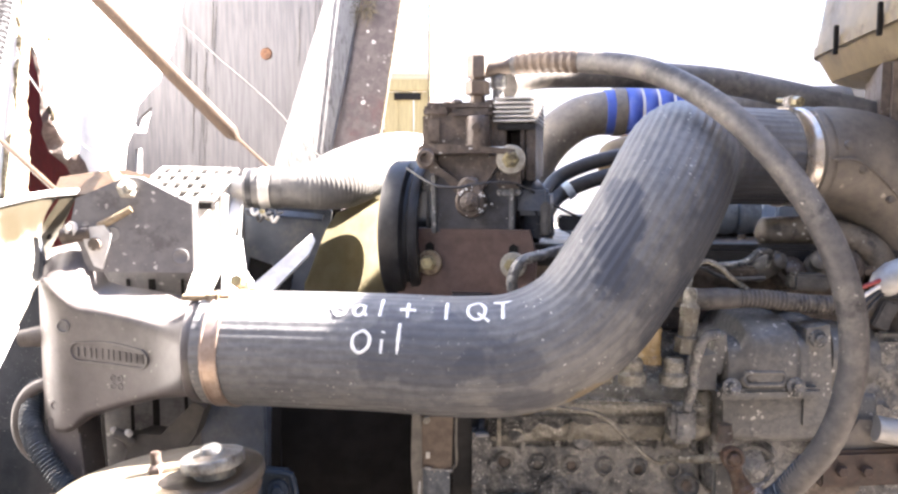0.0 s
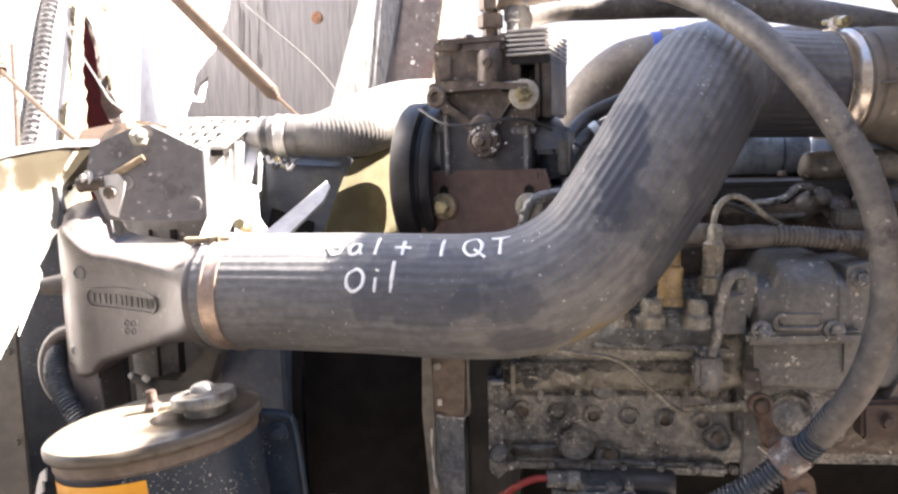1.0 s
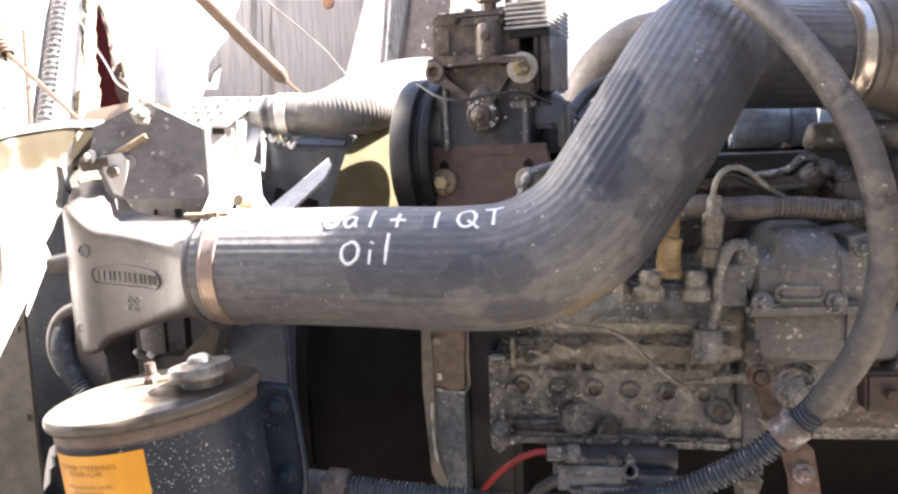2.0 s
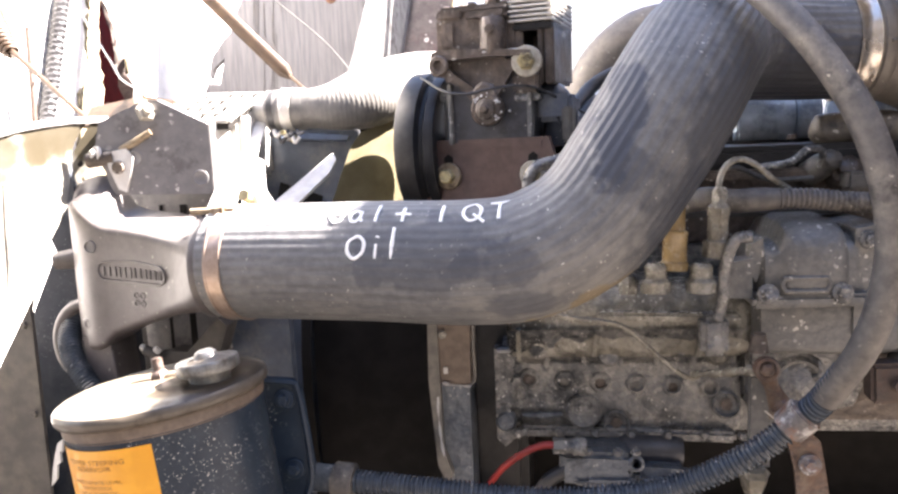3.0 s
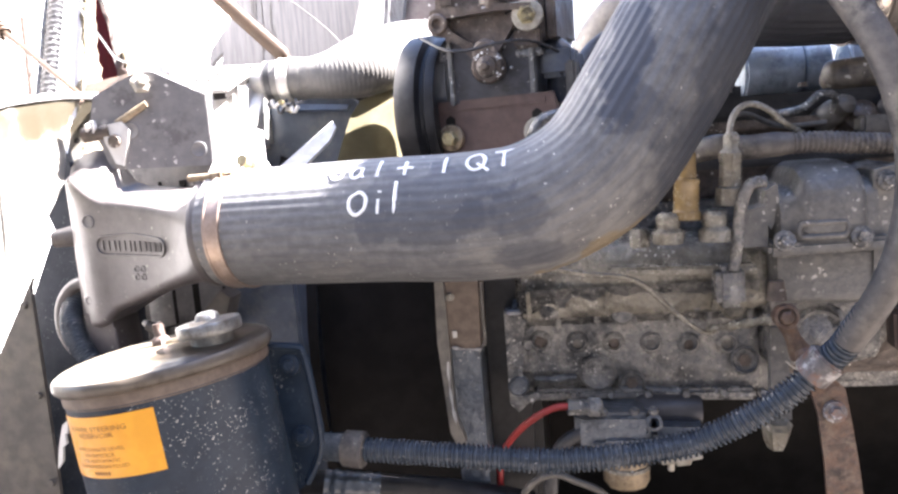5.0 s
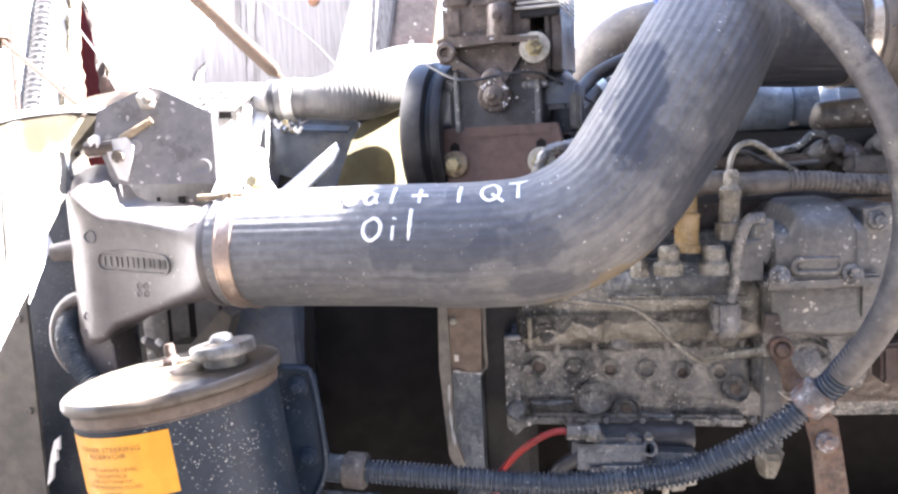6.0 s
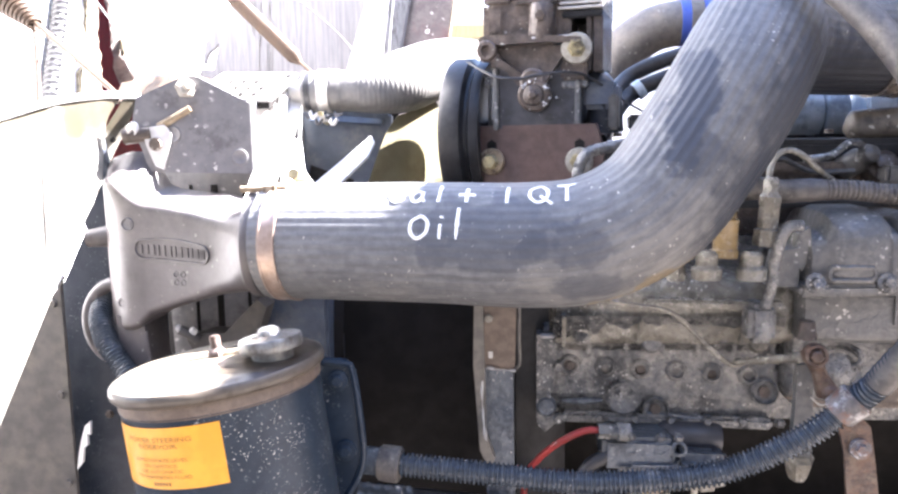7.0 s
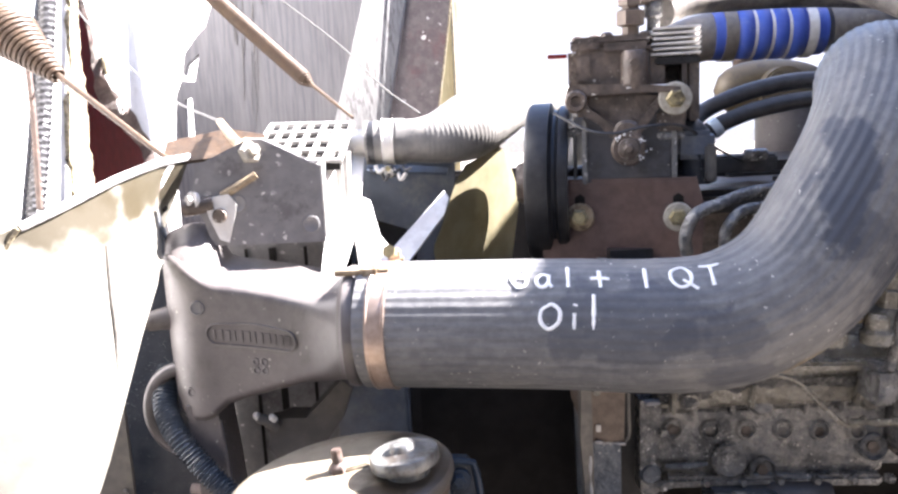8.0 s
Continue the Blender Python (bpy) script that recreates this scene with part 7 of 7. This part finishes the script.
# ---- power steering reservoir ----
def build_reservoir():
    base = Vector((-0.2925, 0.757, 1.203))
    ax = Vector((-0.13, 0.03, 0.99)).normalized()
    m = axis_m(base, ax)
    t = thing("steering_reservoir", base - ax * 0.26, "dark blue spattered power steering reservoir with dusty lid", "reservoir")
    body = part("body", turned([(0.0, -0.27), (0.095, -0.27), (0.097, -0.262), (0.097, -0.030), (0.0985, -0.028), (0.0985, -0.016), (0.096, -0.012)], m, 72), M_NAVY, t)
    lid = part("lid", turned([(0.1030, -0.0045), (0.102, -0.0035), (0.100, -0.0030), (0.098, -0.0012), (0.092, 0.0005), (0.06, 0.0045), (0.0, 0.006)], m, 80), M_LID, t, "dusty pale lid, shade round its cap put into the colour")
    part("rim", turned([(0.097, -0.018), (0.1015, -0.017), (0.1042, -0.014), (0.1048, -0.010), (0.1042, -0.006), (0.1028, -0.0042)], m, 80), M_LID_RIM, lid, "dirty rolled rim, darker to hold its shade")
    part("band", turned([(0.097, -0.030), (0.0980, -0.029), (0.0987, -0.027), (0.0987, -0.017), (0.097, -0.016)], m, 72), M_TURBO, body, "dirty brown upper band")
    cap = axis_m(Vector((-0.2275, 0.731, 1.2178)), ax)
    part("cap", turned([(0.020, -0.01), (0.020, 0.005), (0.0295, 0.0055), (0.0305, 0.007), (0.0305, 0.015), (0.0295, 0.017), (0.026, 0.0175), (0.022, 0.0165), (0.012, 0.019), (0.010, 0.024), (0.007, 0.026), (0, 0.0265)], cap, 48), M_CAP, t, "grey metal filler cap")
    st = Vector((-0.290, 0.751, 1.2080))
    part("stud", rodded(st, st + ax * 0.022, 0.0055, 0.0052, 12), M_RUST_DARK, t, "brown threaded stud", bevel=0.001)
    part("stud_nut", turned([(0.010, 0), (0.010, 0.005), (0.007, 0.009), (0.0055, 0.010)], axis_m(st, ax), 6), M_RUST_DARK, t)
    part("tab", boxed(st + ax * 0.004 + Vector((0.016, 0, 0)), (0.022, 0.008, 0.006), (0, -8, 15)), M_LID, t, bevel=0.0015)
    # label wrapped round the body
    z1, z0 = -0.035, -0.092
    u_l, u_r = radians(-90 - 56), radians(-90 + 19)
    bm = bmesh.new()
    rows = []
    for j in range(7):
        rows.append([bm.verts.new(m @ Vector((0.0976 * math.cos(u_l + (u_r - u_l) * i / 24), 0.0976 * math.sin(u_l + (u_r - u_l) * i / 24), z0 + (z1 - z0) * j / 6))) for i in range(25)])
    for a, b in zip(rows, rows[1:]):
        for i in range(24):
            bm.faces.new((a[i], a[i + 1], b[i + 1], b[i]))
    label = part("label", bm, M_LABEL, body, "orange printed label")

    def words(text, top, size, centre=None):
        cu = bpy.data.curves.new("words", "FONT")
        cu.body, cu.size, cu.align_x = text, size, "CENTER"
        cu.resolution_u = 3
        ob = bpy.data.objects.new("words", cu)
        scene.collection.objects.link(ob)
        bpy.context.view_layer.update()
        me = bpy.data.meshes.new_from_object(ob.evaluated_get(bpy.context.evaluated_depsgraph_get()))
        bpy.data.objects.remove(ob)
        b2 = bmesh.new()
        b2.from_mesh(me)
        bpy.data.meshes.remove(me)
        mid = (u_l + u_r) / 2 + radians(0)
        for v in b2.verts:
            ang = mid + v.co.x / 0.0978
            v.co = m @ Vector((0.0979 * math.cos(ang), 0.0979 * math.sin(ang), top + v.co.y * 0.70))
        part("lettering", b2, M_INK, label, smooth=False)

    words("POWER STEERING", z1 - 0.0135, 0.0092)
    words("RESERVOIR", z1 - 0.0195, 0.0092)
    words("APPROXIMATE LEVEL", z1 - 0.0315, 0.0066)
    words("ON DIPSTICK", z1 - 0.0370, 0.0066)
    words("USE AUTOMATIC", z1 - 0.0422, 0.0066)
    words("TRANSMISSION FLUID", z1 - 0.0474, 0.0066)
    bm = bmesh.new()
    mid = (u_l + u_r) / 2
    for k in range(6):
        a0 = mid + (-0.010 + k * 0.0035) / 0.0978
        a1 = a0 + 0.0024 / 0.0978
        v = [bm.verts.new(m @ Vector((0.0979 * math.cos(a), 0.0979 * math.sin(a), z))) for a, z in ((a0, z0 + 0.003), (a1, z0 + 0.003), (a1, z0 + 0.0062), (a0, z0 + 0.0062))]
        bm.faces.new(v)
    part("lettering_bars", bm, M_INK, label, smooth=False)
    # mounting bracket
    br = part("bracket", upright([(-0.225, 1.190), (-0.176, 1.186), (-0.167, 1.174), (-0.1585, 1.090), (-0.163, 1.066), (-0.177, 1.037), (-0.205, 1.012), (-0.225, 1.010)], 0.812, 0.012), M_NAVY, t, "dark blue bracket plate", bevel=0.003)
    part("bracket_lip", tubed([(-0.205, 0.811, 1.187), (-0.175, 0.811, 1.184), (-0.167, 0.811, 1.172), (-0.159, 0.811, 1.090), (-0.164, 0.811, 1.062), (-0.179, 0.811, 1.035)], 0.0038, 8, 16), M_NAVY, br)
    for x, z in ((-0.184, 1.166), (-0.178, 1.088)):
        bolt((x, 0.810, z), (0, -1, 0.1), 0.0065, br, M_NAVY)
    return t


build_reservoir()


def build_return_hose():
    t = thing("return_hose", (-0.15, 0.89, 0.97), "black rubber return hose with a collar below the conduit", "hose")
    part("hose_wall", tubed([(-0.30, 0.86, 1.000), (-0.22, 0.88, 1.003), (-0.15, 0.89, 0.994), (-0.05, 0.92, 0.972), (0.05, 0.95, 0.94)], 0.0155, 18, 40), M_PULLEY, t)
    part("collar", tubed([(-0.185, 0.884, 1.000), (-0.155, 0.889, 0.995), (-0.125, 0.898, 0.989)], lambda u, a, s: 0.0178 + 0.0006 * math.cos(s * 500), 20, 24), M_LOOM, t, "blue-black ribbed collar")


build_return_hose()


# ---- below the scoop ----
solo("lower_tank_column", upright([(-0.337, 1.30), (-0.250, 1.30), (-0.245, 0.70), (-0.345, 0.70)], 1.03, 0.05), M_SHROUD, "dusty dark upright side channel of the shroud", "channel", bevel=0.004)
# Near-black panel added behind the scoop where the gap lies in shade.
solo("gap_panel", upright([(-0.65, 1.20), (-0.57, 1.30), (-0.50, 1.42), (-0.34, 1.42), (-0.34, 0.50), (-0.65, 0.50)], 1.24, 0.03), M_DARK, "near-black panel closing the gap behind the scoop", "panel", bevel=0.003)


def build_left_loom():
    t = thing("wiring_conduit", (-0.50, 0.95, 0.95), "black corrugated wiring conduit through a grey ring", "conduit")
    part("ribbed_conduit", tubed([(-0.535, 1.00, 1.240), (-0.530, 0.962, 1.206), (-0.519, 0.943, 1.186), (-0.504, 0.930, 1.168), (-0.478, 0.920, 1.139), (-0.450, 0.910, 1.114), (-0.42, 0.90, 1.085)], lambda u, a, s: 0.0125 + 0.0018 * math.cos(2 * math.pi * s / 0.005), 18, 320), M_LOOM, t)
    arc = [(-0.508 + 0.042 * math.cos(radians(a)), 0.968, 1.190 + 0.051 * math.sin(radians(a))) for a in range(75, 271, 15)]
    part("ring", tubed(arc, 0.0086, 12, 40), M_PLASTIC, t, "grey plastic ring")
    part("red_tube", rodded((-0.505, 0.95, 1.098), (-0.46, 0.95, 1.092), 0.006, None, 10), M_LIP, t)


build_left_loom()


def build_catch():
    t = thing("hood_catch", (-0.39, 0.96, 1.13), "worn steel catch bracket above the reservoir", "bracket")
    arm = part("arm", upright([(-0.412, 1.174), (-0.399, 1.176), (-0.386, 1.181), (-0.362, 1.180), (-0.340, 1.202), (-0.318, 1.224), (-0.306, 1.214), (-0.318, 1.180), (-0.340, 1.150), (-0.372, 1.128), (-0.398, 1.130), (-0.409, 1.144), (-0.405, 1.160)], 0.950, 0.035), M_FLAP, t, bevel=0.005)
    part("hook", tubed([(-0.394, 0.945, 1.172), (-0.404, 0.942, 1.181), (-0.415, 0.940, 1.187)], 0.0065, 10, 8), M_FLAP, arm)
    for x, z in ((-0.416, 1.189), (-0.398, 1.186)):
        part("bare_tip", turned([(0.0042, -0.004), (0.0042, 0.002), (0.003, 0.004), (0, 0.004)], axis_m((x, 0.940, z), (-0.4, -0.5, 0.8)), 10), M_BARE, arm, "bare bright tip")


build_catch()


# ---- the rest of the truck that closes the view ----
def build_chassis():
    t = thing("frame_rail", (0.3, 1.0, 0.5), "dark dirty steel frame rail below the engine", "frame rail")
    part("web", boxed((0.4, 1.02, 0.68), (2.6, 0.012, 0.26)), M_DARK, t)
    part("upper_flange", boxed((0.4, 1.06, 0.81), (2.6, 0.09, 0.012)), M_DARK, t)
    part("lower_flange", boxed((0.4, 1.06, 0.55), (2.6, 0.09, 0.012)), M_DARK, t)


build_chassis()
t = thing("rear_mount", (0.50, 0.93, 1.08), "rusty brown mount rail with bolt heads", "bracket")
part("rail", boxed((0.53, 0.93, 1.150), (0.16, 0.03, 0.045), (0, -2, 0)), M_RUST_DARK, t, bevel=0.004)
for x in (0.475, 0.505, 0.55):
    bolt((x, 0.914, 1.148), (0, -1, 0), 0.007, t, M_RUST_DARK, washer=False)


def build_connector():
    t = thing("wiring_connector", (0.53, 0.94, 1.34), "loose connector with red and white wires", "connector")
    part("foil_wrap", turned([(0.010, -0.03), (0.017, -0.02), (0.020, 0.0), (0.016, 0.02), (0.018, 0.035), (0.008, 0.045)], axis_m((0.545, 0.94, 1.382), (0.8, 0, 0.5)), 14), M_TANK, t, "crumpled silver wrap")
    for k, (mat, dz) in enumerate(((M_REDHOSE, 0.008), (M_PAINT, 0.0), (M_BLACK, -0.008), (M_BLACK, -0.016))):
        part("wire", tubed([(0.535, 0.935, 1.378 + dz * 0.5), (0.515, 0.93, 1.368 + dz), (0.50, 0.935, 1.355 + dz * 1.5), (0.49, 0.95, 1.34 + dz)], 0.0028, 6, 16), mat, t)
    part("clip", boxed((0.53, 0.935, 1.335), (0.02, 0.012, 0.035), (0, 25, 0)), M_BLACK, t, bevel=0.002)


def build_rear_bracket():
    t = thing("throttle_bracket", (0.53, 0.93, 1.13), "dusty steel throttle bracket with a pale rod", "bracket")
    part("wedge", upright([(0.478, 1.165), (0.545, 1.160), (0.556, 1.185), (0.535, 1.205), (0.50, 1.208)], 0.925, 0.03), M_PIPE, t, bevel=0.004)
    part("rod", rodded((0.515, 0.915, 1.200), (0.62, 0.90, 1.185), 0.016, 0.015, 18), M_TANK, t)
    part("upper_web", upright([(0.515, 1.232), (0.548, 1.214), (0.516, 1.270), (0.500, 1.285)], 0.94, 0.02), M_IRON, t, bevel=0.003)


build_connector()
build_rear_bracket()
